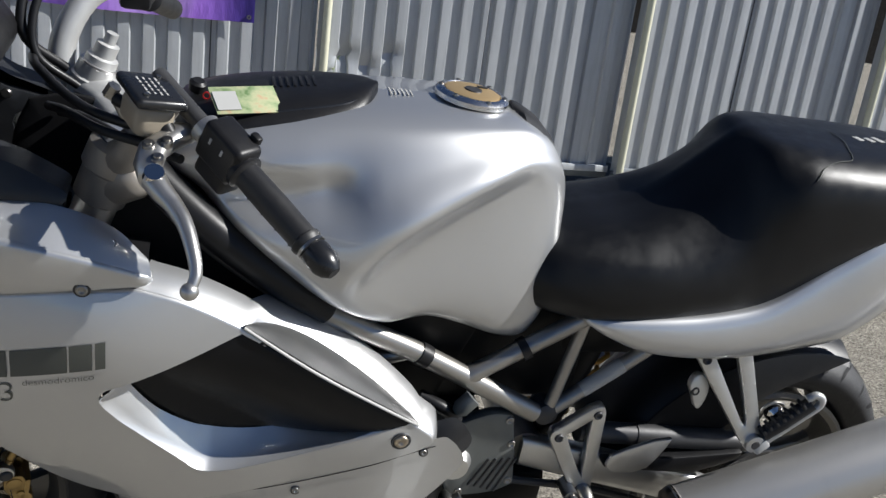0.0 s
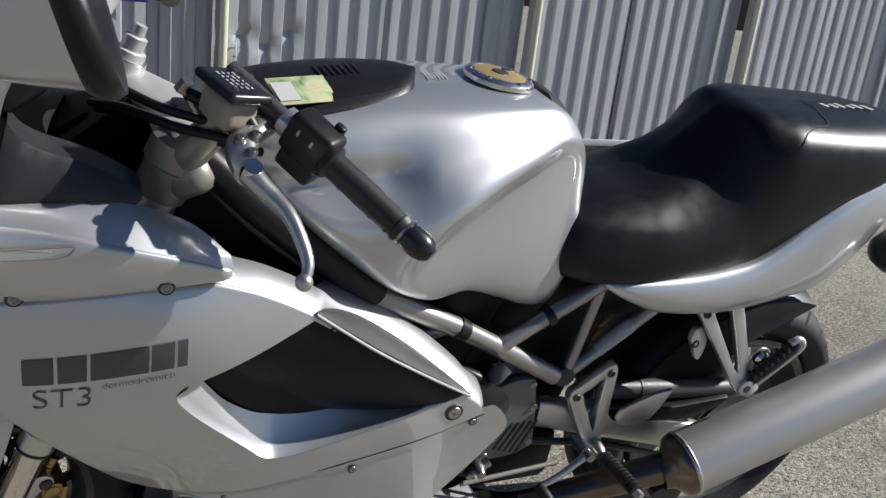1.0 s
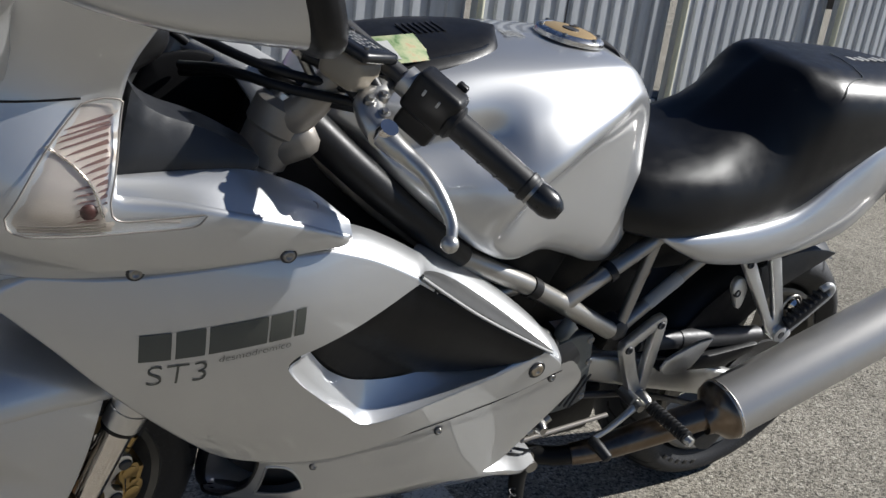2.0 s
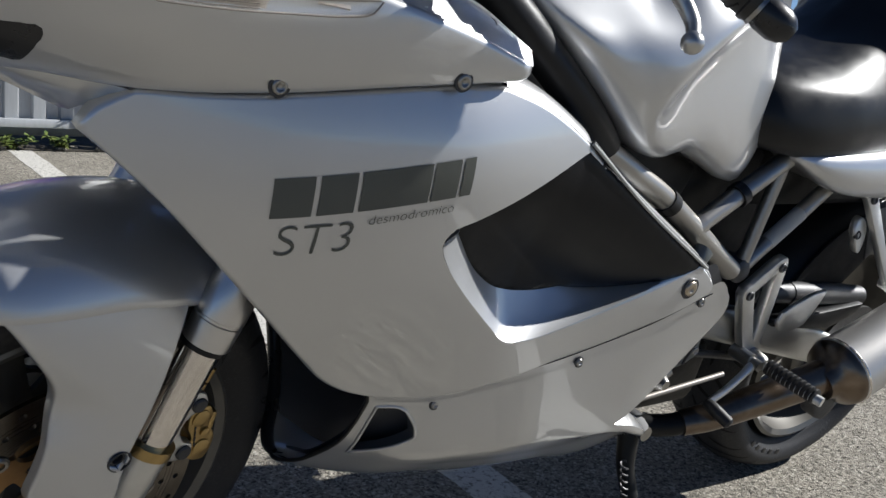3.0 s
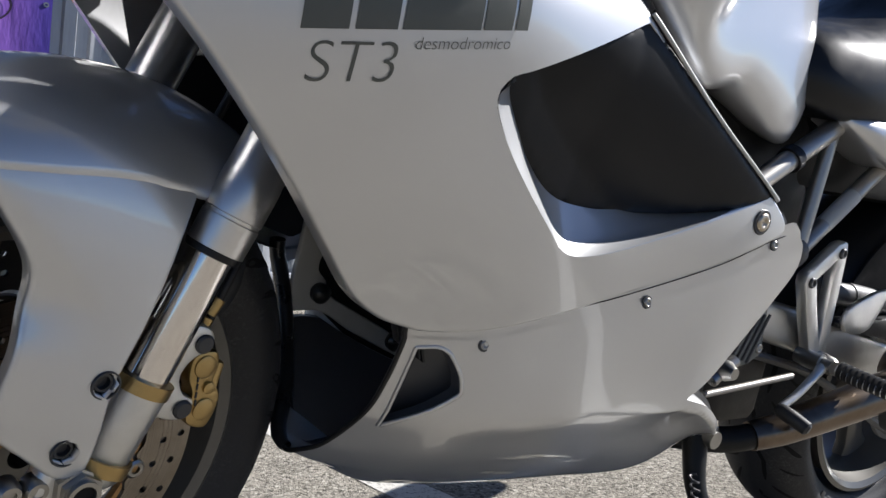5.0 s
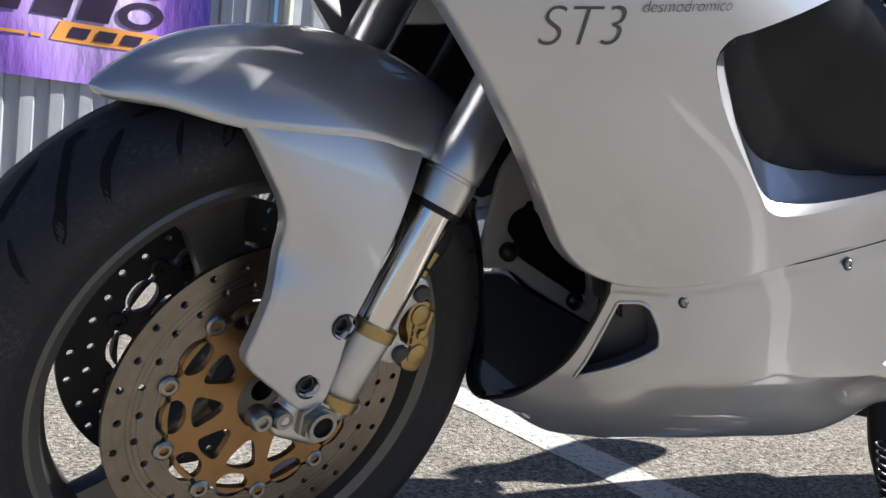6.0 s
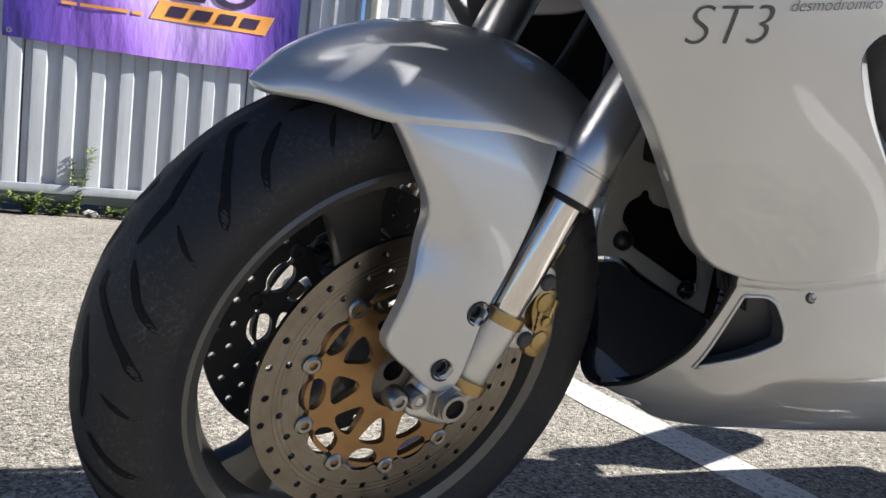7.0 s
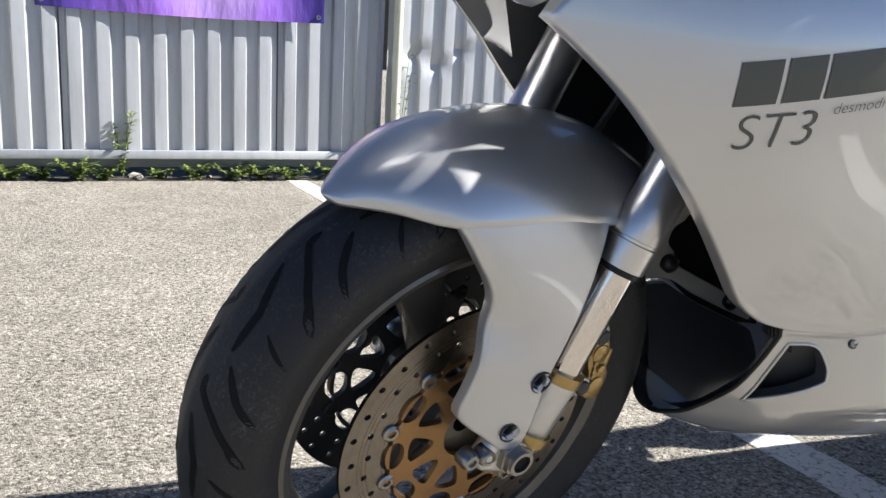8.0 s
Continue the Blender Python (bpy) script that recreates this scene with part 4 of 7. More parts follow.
# -- caliper --
for _side in (-1, 1):
    _yc = 0.070 * _side
    cal = loop([(0.127, 0.400), (0.150, 0.403), (0.156, 0.387), (0.153, 0.372), (0.163, 0.356), (0.161, 0.335), (0.152, 0.321), (0.132, 0.328), (0.128, 0.345), (0.131, 0.360), (0.124, 0.378)], 5)
    body = part("brake_caliper", wrapped(joined(plate([cal], _yc - 0.031, _yc - 0.008, 0.02, 0.004), plate([cal], _yc + 0.008, _yc + 0.031, 0.02, 0.004), block((0.012, 0.060, 0.060), 0.004, Matrix.Translation((0.153, _yc, 0.361)) @ Matrix.Rotation(radians(8), 4, "Y"))), S), BRASS, bike, "gold four-piston brake caliper")
    _o = _yc + 0.031 * _side
    for _x, _z in ((0.139, 0.389), (0.146, 0.343)):
        part("piston_cap", wrapped(stepped((_x, _o, _z), (_x, _o + 0.003 * _side, _z), [(0, 0.0115), (0.6, 0.0115), (1, 0.009)], 20), S), BRASS, body)
    part("centre_bolt", wrapped(stepped((0.147, _o, 0.366), (0.147, _o + 0.004 * _side, 0.366), [(0, 0.006), (0.7, 0.006), (1, 0.003)], 16), S), BRASS, body)
    for _i in range(5):
        part("mark_bar", wrapped(block((0.0016, 0.0012, 0.0062), 0.0, Matrix.Translation((0.1335 + 0.0006 * _i, _o + 0.0008 * _side, 0.377 - 0.0085 * _i))), S), DARK_METAL, body, "dark engraved mark")
    part("carrier_bracket", wrapped(plate([loop([(0.050, 0.402), (0.085, 0.414), (0.118, 0.434), (0.137, 0.428), (0.141, 0.410), (0.122, 0.400), (0.112, 0.384), (0.118, 0.366), (0.131, 0.356), (0.128, 0.341), (0.112, 0.338), (0.088, 0.345), (0.05, 0.338)], 4)], *sorted((_yc + 0.036 * _side, _yc + 0.020 * _side)), 0.03, 0.004), S), CAST, body, "cast alloy caliper bracket")
    for _x, _z in ((0.129, 0.416), (0.119, 0.350)):
        part("bolt", wrapped(joined(stepped((_x, _o, _z), (_x, _o + 0.009 * _side, _z), [(0, 0.0095), (0.8, 0.0095), (1, 0.0075)], 18)), S), DARK_METAL, body, "dark recessed bolt")
    hose = spline([(0.140, _yc + 0.02 * _side, 0.432), (0.150, _yc + 0.02 * _side, 0.462), (0.172, _yc + 0.01 * _side, 0.505), (0.19, _yc * 0.8, 0.56), (0.21, 0.02 * _side, 0.68), (0.24, 0.0, 0.84)], 8)
    part("brake_hose", wrapped(sweep(hose, 0.0048, 10), S), BLACK, body)
    part("union", wrapped(joined(rod((0.132, _yc + 0.022 * _side, 0.424), (0.137, _yc + 0.022 * _side, 0.436), 0.0065), rod((0.137, _yc + 0.022 * _side, 0.440), (0.145, _yc + 0.022 * _side, 0.455), 0.0075)), S), BRASS, body)

# -- side fairing and belly --
FAIR = surface([(0.096, 0.806, -0.187), (0.255, 0.83, -0.213), (0.10, 0.692, -0.208), (0.28, 0.765, -0.240), (0.669, 0.596, -0.239), (0.706, 0.578, -0.239), (0.358, 0.437, -0.185), (0.531, 0.503, -0.220), (-0.003, 0.781, -0.150), (-0.04, 0.741, -0.139), (0.069, 0.639, -0.186), (0.19, 0.504, -0.168), (0.27, 0.449, -0.160), (0.446, 0.776, -0.222), (0.406, 0.536, -0.224), (0.282, 0.673, -0.236), (0.691, 0.618, -0.237), (0.775, 0.433, -0.186), (0.5, 0.40, -0.195)])

_front = [(-0.042, 0.742), (-0.016, 0.722), (0.023, 0.688), (0.069, 0.639), (0.128, 0.573), (0.182, 0.511), (0.215, 0.476), (0.250, 0.454), (0.285, 0.445)]
_seam = [(0.285, 0.445), (0.315, 0.446), (0.357, 0.455), (0.429, 0.480), (0.499, 0.503), (0.581, 0.527), (0.722, 0.585)]
_rear = [(0.722, 0.585), (0.716, 0.600), (0.690, 0.621)]
_cut = [(0.690, 0.621), (0.547, 0.703), (0.442, 0.774)]
_up = [(0.442, 0.774), (0.401, 0.796), (0.362, 0.813), (0.316, 0.826)]
_top = [(0.316, 0.826), (0.24, 0.8205), (0.149, 0.806), (0.07, 0.791), (-0.003, 0.782)]
_nose = [(-0.003, 0.782), (-0.03, 0.762), (-0.042, 0.742)]
_inlet = merged([(0.684, 0.6265), (0.548, 0.7005), (0.440, 0.767)], [(0.440, 0.767), (0.36, 0.728), (0.298, 0.698)], [(0.298, 0.698), (0.279, 0.689), (0.271, 0.672), (0.285, 0.648), (0.317, 0.613), (0.374, 0.560), (0.393, 0.544), (0.415, 0.540), (0.460, 0.548), (0.551, 0.576), (0.684, 0.6265)])
side_shell = part("side_fairing", panel([merged(_front, _seam, _rear, _cut, _up, _top, _nose), _inlet], FAIR, 0.0045, 0.016, 0.008), SILVER, bike, "silver side fairing with dark air outlet and lettering", smooth=50)
faired_panel(side_shell, FAIR)
# sloping reveal of the outlet and its mesh
_in_o = [(0.284, 0.688), (0.272, 0.672), (0.287, 0.646), (0.318, 0.611), (0.374, 0.559), (0.394, 0.5435), (0.416, 0.5395), (0.460, 0.5475), (0.551, 0.5755), (0.684, 0.626)]
_in_i = [(0.306, 0.700), (0.305, 0.681), (0.316, 0.662), (0.345, 0.627), (0.380, 0.600), (0.405, 0.589), (0.432, 0.584), (0.475, 0.583), (0.560, 0.594), (0.684, 0.624)]
_so, _si = spline(_in_o, 8), spline(_in_i, 8)
_rings = []
for s_ in np.linspace(0, 1, 7):
    q = _so * (1 - s_) + _si * s_
    _k = np.clip((q[:, 0] - 0.33) / 0.08, 0, 1)
    y = FAIR(q) + 0.004 * (s_ > 0) + (0.028 + 0.015 * _k) * s_ ** (1.2 - 0.45 * _k)
    _rings.append([(p[0], yy, p[1]) for p, yy in zip(q, y)])
part("outlet_reveal", loft(_rings, False, False), SILVER, side_shell, "sloping silver lip of the air outlet", smooth=60)
_dark = merged([(0.690, 0.6225), (0.548, 0.7035), (0.442, 0.772)], [(0.442, 0.772), (0.36, 0.730), (0.296, 0.700)], [(0.296, 0.700), (0.300, 0.675), (0.345, 0.625), (0.395, 0.590), (0.450, 0.580), (0.560, 0.590), (0.690, 0.6225)])
_slope = spline([(0.442, 0.774), (0.547, 0.703), (0.690, 0.621)], 60)


def insert_depth(q):
    """The black insert starts flush with the upper edge and sinks away from it."""
    d = np.linalg.norm(np.atleast_2d(q)[:, None] - _slope[None], axis=-1).min(1)
    q = np.atleast_2d(q)
    proud = 0.008 * np.sin(math.pi * np.clip((q[:, 0] - 0.442) / 0.248, 0, 1)) ** 0.6 * (1 - np.clip(d / 0.06, 0, 1))
    return FAIR(q) + 0.0025 - proud + np.interp(q[:, 0], (0.33, 0.42), (0.032, 0.045)) * np.clip(d / 0.13, 0, 1) ** 2.0


part("outlet_insert", panel([_dark], insert_depth, 0.0025, 0.016, 0.007), INSERT, side_shell, "black plastic insert of the air outlet", smooth=60)
# upper edge: the insert folds over into a dull grey band, and a silver flange runs on inwards
_cutc = spline(_cut[::-1], 10)
_edge = np.vstack([spline(_up[::-1], 6), _cutc[1:], spline(_rear[::-1], 5)[1:]])
_ey = FAIR(_edge)
_wide = np.zeros(len(_edge))
_n0 = len(spline(_up[::-1], 6)) - 1
_wide[_n0:_n0 + len(_cutc)] = 0.055 * np.sin(math.pi * np.linspace(0, 1, len(_cutc)) ** 0.85) ** 0.7
_base = np.c_[_edge[:, 0] + 0.30 * _wide, _ey + 0.0025 + 0.95 * _wide, _edge[:, 1] + 0.12 * _wide]
_rings = [[tuple(np.array((e[0] + 0.0025, y - 0.001, e[1] + 0.0035)) * (1 - s_) + b * s_ + np.array((0, 0, 0.0035 * math.sin(math.pi * s_)))) for e, y, b in zip(_edge[_n0:_n0 + len(_cutc)], _ey[_n0:_n0 + len(_cutc)], _base[_n0:_n0 + len(_cutc)])] for s_ in np.linspace(0, 1, 6)]
part("outlet_band", loft(_rings, False, False), BAND, side_shell, "dull grey folded top of the outlet insert", smooth=70)
part("outlet_edge", sweep([(e[0] + 0.0008, y - 0.0005 - 0.004 * math.sin(math.pi * k) ** 0.6, e[1] + 0.0012) for e, y, k in zip(_cutc, FAIR(_cutc), np.linspace(0, 1, len(_cutc)))], 0.0022, 8), DULL, side_shell, "thin pale edge of the insert")
_rings = []
for s_ in np.linspace(0, 1, 7):
    _rings.append([(q[0] + 0.012 * s_, q[1] + 0.010 * s_ + 0.040 * s_**1.4, q[2] + 0.012 * math.sin(math.pi * 0.6 * s_)) for q in _base])
part("return_flange", loft(_rings, False, False), SILVER, side_shell, "silver inner flange of the fairing", smooth=70)
_far = mirrored(side_shell, bike)
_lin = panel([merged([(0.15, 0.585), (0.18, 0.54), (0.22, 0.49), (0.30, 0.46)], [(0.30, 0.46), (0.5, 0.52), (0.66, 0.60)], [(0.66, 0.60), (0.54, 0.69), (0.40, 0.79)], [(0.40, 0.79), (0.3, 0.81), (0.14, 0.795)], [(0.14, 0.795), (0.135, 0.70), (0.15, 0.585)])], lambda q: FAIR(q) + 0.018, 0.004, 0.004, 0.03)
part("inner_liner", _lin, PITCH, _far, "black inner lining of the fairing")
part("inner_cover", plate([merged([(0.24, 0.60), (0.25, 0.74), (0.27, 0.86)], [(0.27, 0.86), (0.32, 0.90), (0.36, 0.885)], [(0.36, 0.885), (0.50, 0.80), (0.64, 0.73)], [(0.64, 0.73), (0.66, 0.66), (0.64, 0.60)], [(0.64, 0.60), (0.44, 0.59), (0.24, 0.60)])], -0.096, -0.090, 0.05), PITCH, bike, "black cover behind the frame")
for _x, _z, _mesh in ((0.669, 0.596, brass_bolt),):
    screw(side_shell, _x, _z, float(FAIR([(_x, _z)])[0]) - 0.001, _mesh, "brass quarter-turn fastener" if _mesh is brass_bolt else "")

# maker's mark: six slanted plain blocks; below it the readable lettering
_sl = 11.3
_cs, _sn = math.cos(radians(_sl)), math.sin(radians(_sl))
for _u0, _u1 in ((0.0, 0.034), (0.0385, 0.0705), (0.0745, 0.1035), (0.1035, 0.140), (0.1425, 0.169), (0.1725, 0.1845)):
    vs, fs = [], []
    for j in range(5):
        for i in range(6):
            h = 0.036 * j / 4
            uu = _u0 + (_u1 - _u0) * i / 5 + 0.20 * h
            vs.append((0.100 + uu * _cs - h * _sn, 0.692 + uu * _sn + h * _cs))
    q = np.array(vs)
    bmk = bm_of([(p[0], y - 0.0012, p[1]) for p, y in zip(q, FAIR(q))], [(j * 6 + i, j * 6 + i + 1, j * 6 + i + 7, j * 6 + i + 6) for j in range(4) for i in range(5)])
    part("mark_block", bmk, INK, side_shell, "dark grey slanted block of the maker's mark")
part("lettering", letters("ST3", 0.0455, 0.20, FAIR, (0.1075, 0.654), 10.5, 0.0012, -0.0008), INK, side_shell, "thin dark grey slanted lettering")
part("lettering", letters("desmodromico", 0.0138, 0.20, FAIR, (0.185, 0.694), 11.3, 0.0012, -0.0002), INK, side_shell, "small dark grey slanted lettering")

# belly pan: profile from the seam (s = 0) round to the keel (s = 1) at stations along x
def keeled(upper, keel, bulge=0.013):
    """Closes a profile: a slightly rounded run from its last point in to the keel."""
    a, b, n = np.array(upper[-1]), np.array((0.0, keel)), 9 - len(upper)
    d = b - a
    out = np.array((d[1], -d[0])) / np.linalg.norm(d)
    return upper + [tuple(a + d * k / n + out * bulge * math.sin(math.pi * k / n)) for k in range(1, n + 1)]


_belly = [(0.24, [(-0.130, 0.445), (-0.116, 0.417), (-0.100, 0.385), (-0.082, 0.350), (-0.062, 0.315), (-0.041, 0.288), (-0.020, 0.270), (-0.009, 0.264), (0, 0.262)]),
          (0.29, [(-0.160, 0.445), (-0.143, 0.415), (-0.124, 0.380), (-0.103, 0.340), (-0.076, 0.300), (-0.056, 0.271), (-0.035, 0.251), (-0.016, 0.242), (0, 0.240)]),
          (0.36, keeled([(-0.186, 0.455), (-0.181, 0.421), (-0.174, 0.385), (-0.162, 0.347)], 0.204)),
          (0.43, keeled([(-0.207, 0.480), (-0.201, 0.437), (-0.195, 0.392), (-0.183, 0.350)], 0.190)),
          (0.50, keeled([(-0.221, 0.503), (-0.216, 0.452), (-0.209, 0.402), (-0.197, 0.357)], 0.181, 0.018)),
          (0.62, keeled([(-0.233, 0.543), (-0.227, 0.483), (-0.218, 0.425), (-0.203, 0.366)], 0.176, 0.027)),
          (0.72, keeled([(-0.240, 0.585), (-0.229, 0.512), (-0.215, 0.448), (-0.197, 0.385), (-0.176, 0.325)], 0.196, 0.033)),
          (0.80, keeled([(-0.242, 0.600), (-0.224, 0.525), (-0.203, 0.451), (-0.182, 0.395), (-0.162, 0.340)], 0.224, 0.028))]
_bx = np.array([b[0] for b in _belly])
_bp = np.array([spline(b[1], 8) for b in _belly])


def belly_at(q):
    """(x, s) to a place on the belly pan; s runs 0 to 0.4."""
    out = []
    for x, s in q:
        up = max(-s, 0.0)
        k = np.clip(s / 0.4, 0, 1) * (_bp.shape[1] - 1)
        i = min(int(k), _bp.shape[1] - 2)
        col = _bp[:, i] * (1 - (k - i)) + _bp[:, i + 1] * (k - i)
        j = min(max(int(np.searchsorted(_bx, x)) - 1, 0), len(_bx) - 2)
        t = (x - _bx[j]) / (_bx[j + 1] - _bx[j])
        p0, p1, p2, p3 = col[max(j - 1, 0)], col[j], col[j + 1], col[min(j + 2, len(_bx) - 1)]
        h = _bx[j + 1] - _bx[j]
        m1 = (p2 - p0) / (_bx[j + 1] - _bx[max(j - 1, 0)]) * h
        m2 = (p3 - p1) / (_bx[min(j + 2, len(_bx) - 1)] - _bx[j]) * h
        y, z = (2 * t**3 - 3 * t**2 + 1) * p1 + (t**3 - 2 * t**2 + t) * m1 + (3 * t**2 - 2 * t**3) * p2 + (t**3 - t**2) * m2
        # the fin: a crease that swells towards the rear, undercut below
        g = min(max((x - 0.54) / 0.18, 0.0), 1.0)
        q = s - np.interp(x, (0.56, 0.64, 0.68, 0.725, 0.77, 0.808), (0.152, 0.153, 0.166, 0.191, 0.223, 0.251))
        wide = 0.055 if q < 0 else 0.012
        fin = 0.027 * g * g * (3 - 2 * g) * math.exp(0.08 - math.sqrt((q / wide) ** 2 + 0.08 ** 2))
        out.append((x, y - fin + 0.003 * (s < 0.012) + 0.05 * up, z + up))
    return np.array(out)


_fe = [(0.281, -0.012), (0.287, 0.045), (0.2905, 0.100), (0.289, 0.155), (0.276, 0.224), (0.260, 0.288), (0.256, 0.345), (0.258, 0.40)]
_ledge = [(0.808, 0.242), (0.770, 0.214), (0.725, 0.182), (0.680, 0.156), (0.640, 0.140)]
_bo = merged(_fe, [(0.258, 0.40), (0.67, 0.40)], [(0.67, 0.40), (0.705, 0.34), (0.758, 0.285), (0.808, 0.242)], _ledge, [(0.640, 0.140), (0.665, 0.130), (0.710, 0.100), (0.752, 0.060), (0.772, 0.030), (0.735, -0.012)], [(0.735, -0.012), (0.5, -0.012), (0.281, -0.012)])
_bw = merged([(0.299, 0.034), (0.318, 0.030), (0.330, 0.040)], [(0.330, 0.040), (0.346, 0.075), (0.353, 0.105)], [(0.353, 0.105), (0.335, 0.135), (0.306, 0.176)], [(0.306, 0.176), (0.303, 0.10), (0.299, 0.034)])
_loops = [even(_bo, 0.008), even(_bw, 0.006)]
_v, _f = filled(_loops, 0.0055, (0.002, 0.004))
_p = belly_at(_v)
belly = part("belly_pan", bm_of([tuple(p) for p in _p], [tuple(t) for t in _f]), SILVER, bike, "silver belly pan with an air scoop", smooth=60)
_h = 0.002
_vn = np.c_[_v[:, 0], np.clip(_v[:, 1], 0.016, 1)]
faired(belly, _p, belly_at(_vn + [_h, 0]) - belly_at(_vn - [_h, 0]), belly_at(_vn - [0, _h]) - belly_at(_vn + [0, _h]))
mirrored(belly, bike)
for _x, _z in ((0.531, 0.496), (0.358, 0.437), (0.706, 0.572)):
    _col = belly_at([(_x, s) for s in np.linspace(0.0125, 0.2, 120)])
    screw(belly, _x, _z, float(_col[np.argmin(abs(_col[:, 2] - _z)), 1]) + 0.0008, small_bolt, "", radians(-8))
part("seam", sweep([(x, y - 0.0002, z) for x, y, z in belly_at([(x, 0.0015) for x in np.linspace(0.292, 0.722, 60)])], 0.0006, 6), PITCH, belly, "dark panel joint")
_vi, _fi = filled([_loops[0]], 0.03)
_pi = belly_at(_vi)
part("belly_liner", bm_of([(p[0] + 0.02, p[1] * 0.86, p[2] + 0.008) for p in _pi], [tuple(t) for t in _fi]), SCOOP, belly, "black inner face of the scoop", smooth=60)
_lip = [tuple(p) for p in belly_at(spline(_fe, 6))]
part("scoop_lip", sweep(_lip, 0.0028, 8), BLACK, belly, "dark moulded edge of the scoop")
_lip = [(x + 0.004, -y, z) for x, y, z in _lip]
_lipr = [0.010, 0.010, 0.010, 0.010, 0.009, 0.006]
part("scoop_lip", sweep(_lip, _lipr, 12), SATIN, belly, "thick black rounded edge of the scoop")
_lp = belly_at(spline(_ledge, 8))
_rings = [[(x, y - 0.003 * math.sin(math.pi * s_) + 0.050 * s_, z + 0.003 * math.sin(math.pi * s_) + 0.010 * s_) for x, y, z in _lp] for s_ in np.linspace(0, 1, 6)]
part("window_rim", sweep([tuple(q + np.array((0.0, 0.0006, 0.0))) for q in belly_at(np.vstack([_loops[1], _loops[1][:1]]))], 0.0024, 8), SILVER, belly, "rounded rim of the small side window", smooth=80)
part("window_wall", loft([[(x, y + 0.001 + d, z) for x, y, z in belly_at(np.vstack([_loops[1], _loops[1][:1]]))] for d in (0.0, 0.018)], False, False), SCOOP, belly, "dark inner wall of the side window", smooth=70)
part("ledge", loft(_rings, False, False), SILVER, belly, "pale ledge at the rear of the belly pan", smooth=80)
for _x0, _x1 in ((0.468, 0.482), (0.486, 0.512)):
    _q = [(x, s) for s in (0.283, 0.287, 0.291) for x in np.linspace(_x0, _x1, 6)]
    _q = [(x - 0.6 * (s - 0.287), y - 0.0008, z - 0.0006) for (x, s), (_, y, z) in zip(_q, belly_at(_q))]
    part("print_bar", bm_of(_q, [(j * 6 + i, j * 6 + i + 1, j * 6 + i + 7, j * 6 + i + 6) for j in range(2) for i in range(5)]), WHITE_PRINT, belly, "small pale printed mark")
# right-hand scoop face, strut and cooler fins seen through the opening
_so = merged([(0.303, 0.372), (0.300, 0.41), (0.303, 0.451)], [(0.303, 0.451), (0.309, 0.505), (0.34, 0.56)], [(0.34, 0.56), (0.40, 0.56), (0.47, 0.54)], [(0.47, 0.54), (0.50, 0.42), (0.51, 0.295)], [(0.51, 0.295), (0.45, 0.320), (0.391, 0.347)], [(0.391, 0.347), (0.345, 0.372), (0.303, 0.372)])
_sh = merged([(0.364, 0.388), (0.352, 0.398), (0.347, 0.412)], [(0.347, 0.412), (0.334, 0.427), (0.337, 0.447), (0.352, 0.458)], [(0.352, 0.458), (0.357, 0.466), (0.368, 0.464), (0.372, 0.455)], [(0.372, 0.455), (0.382, 0.448), (0.408, 0.444)], [(0.408, 0.444), (0.445, 0.41), (0.475, 0.379)], [(0.475, 0.379), (0.485, 0.35), (0.486, 0.328)], [(0.486, 0.328), (0.439, 0.352), (0.364, 0.388)])
strut = part("inner_bracket", plate([_so, _sh], 0.123, 0.135, 0.02, 0.004), DULL, bike, "silver inner face of the far fairing")
for _x, _z in ((0.338, 0.398), (0.462, 0.333)):
    part("bolt", stepped((_x, 0.124, _z), (_x, 0.108, _z), [(0, 0.013), (0.6, 0.013), (0.8, 0.010), (1, 0.005)], 20), SATIN, strut, "round black plug")
# matt black sheet paints the shade seen through the opening
part("cavity_shade", plate([merged([(0.31, 0.58), (0.42, 0.58), (0.54, 0.56)], [(0.54, 0.56), (0.54, 0.4), (0.54, 0.28)], [(0.54, 0.28), (0.45, 0.30), (0.34, 0.38)], [(0.34, 0.38), (0.32, 0.48), (0.31, 0.58)])], 0.139, 0.145, 0.03), PITCH, strut, "black sheet in place of the shade behind the panel")
cooler = part("oil_cooler", block((0.03, 0.18, 0.22), 0.004, Matrix.Translation((0.485, -0.01, 0.42)) @ Matrix.Rotation(radians(-15), 4, "Y")), DEEP_BLACK, bike, "black finned oil cooler")
for _i in range(14):
    part("fin", block((0.012, 0.15, 0.003), 0.0, Matrix.Translation((0.467 + 0.004 * _i * 0.3, -0.02, 0.34 + 0.012 * _i))), BLACK, cooler)
for _i in range(7):
    part("grille_fin", block((0.0025, 0.010, 0.042), 0.0008, Matrix.Translation((0.290 + 0.0045 * _i, -0.120 - 0.002 * _i, 0.440 - 0.003 * _i)) @ Matrix.Rotation(radians(-20), 4, "Y")), GREY_PLASTIC, cooler, "dark grey grille fin")
_wall = panel([merged([(0.298, 0.364), (0.32, 0.367), (0.345, 0.365)], [(0.345, 0.365), (0.391, 0.340), (0.47, 0.308)], [(0.47, 0.308), (0.47, 0.28), (0.45, 0.25)], [(0.45, 0.25), (0.36, 0.235), (0.29, 0.275)], [(0.29, 0.275), (0.294, 0.32), (0.298, 0.364)])], lambda q: 0.118 + 0.0 * q[:, 0] - 0.85 * np.clip(0.36 - q[:, 1], 0, 1), 0.004, 0.01, 0.02)
part("scoop_wall", _wall, SCOOP, belly, "black far wall of the scoop")

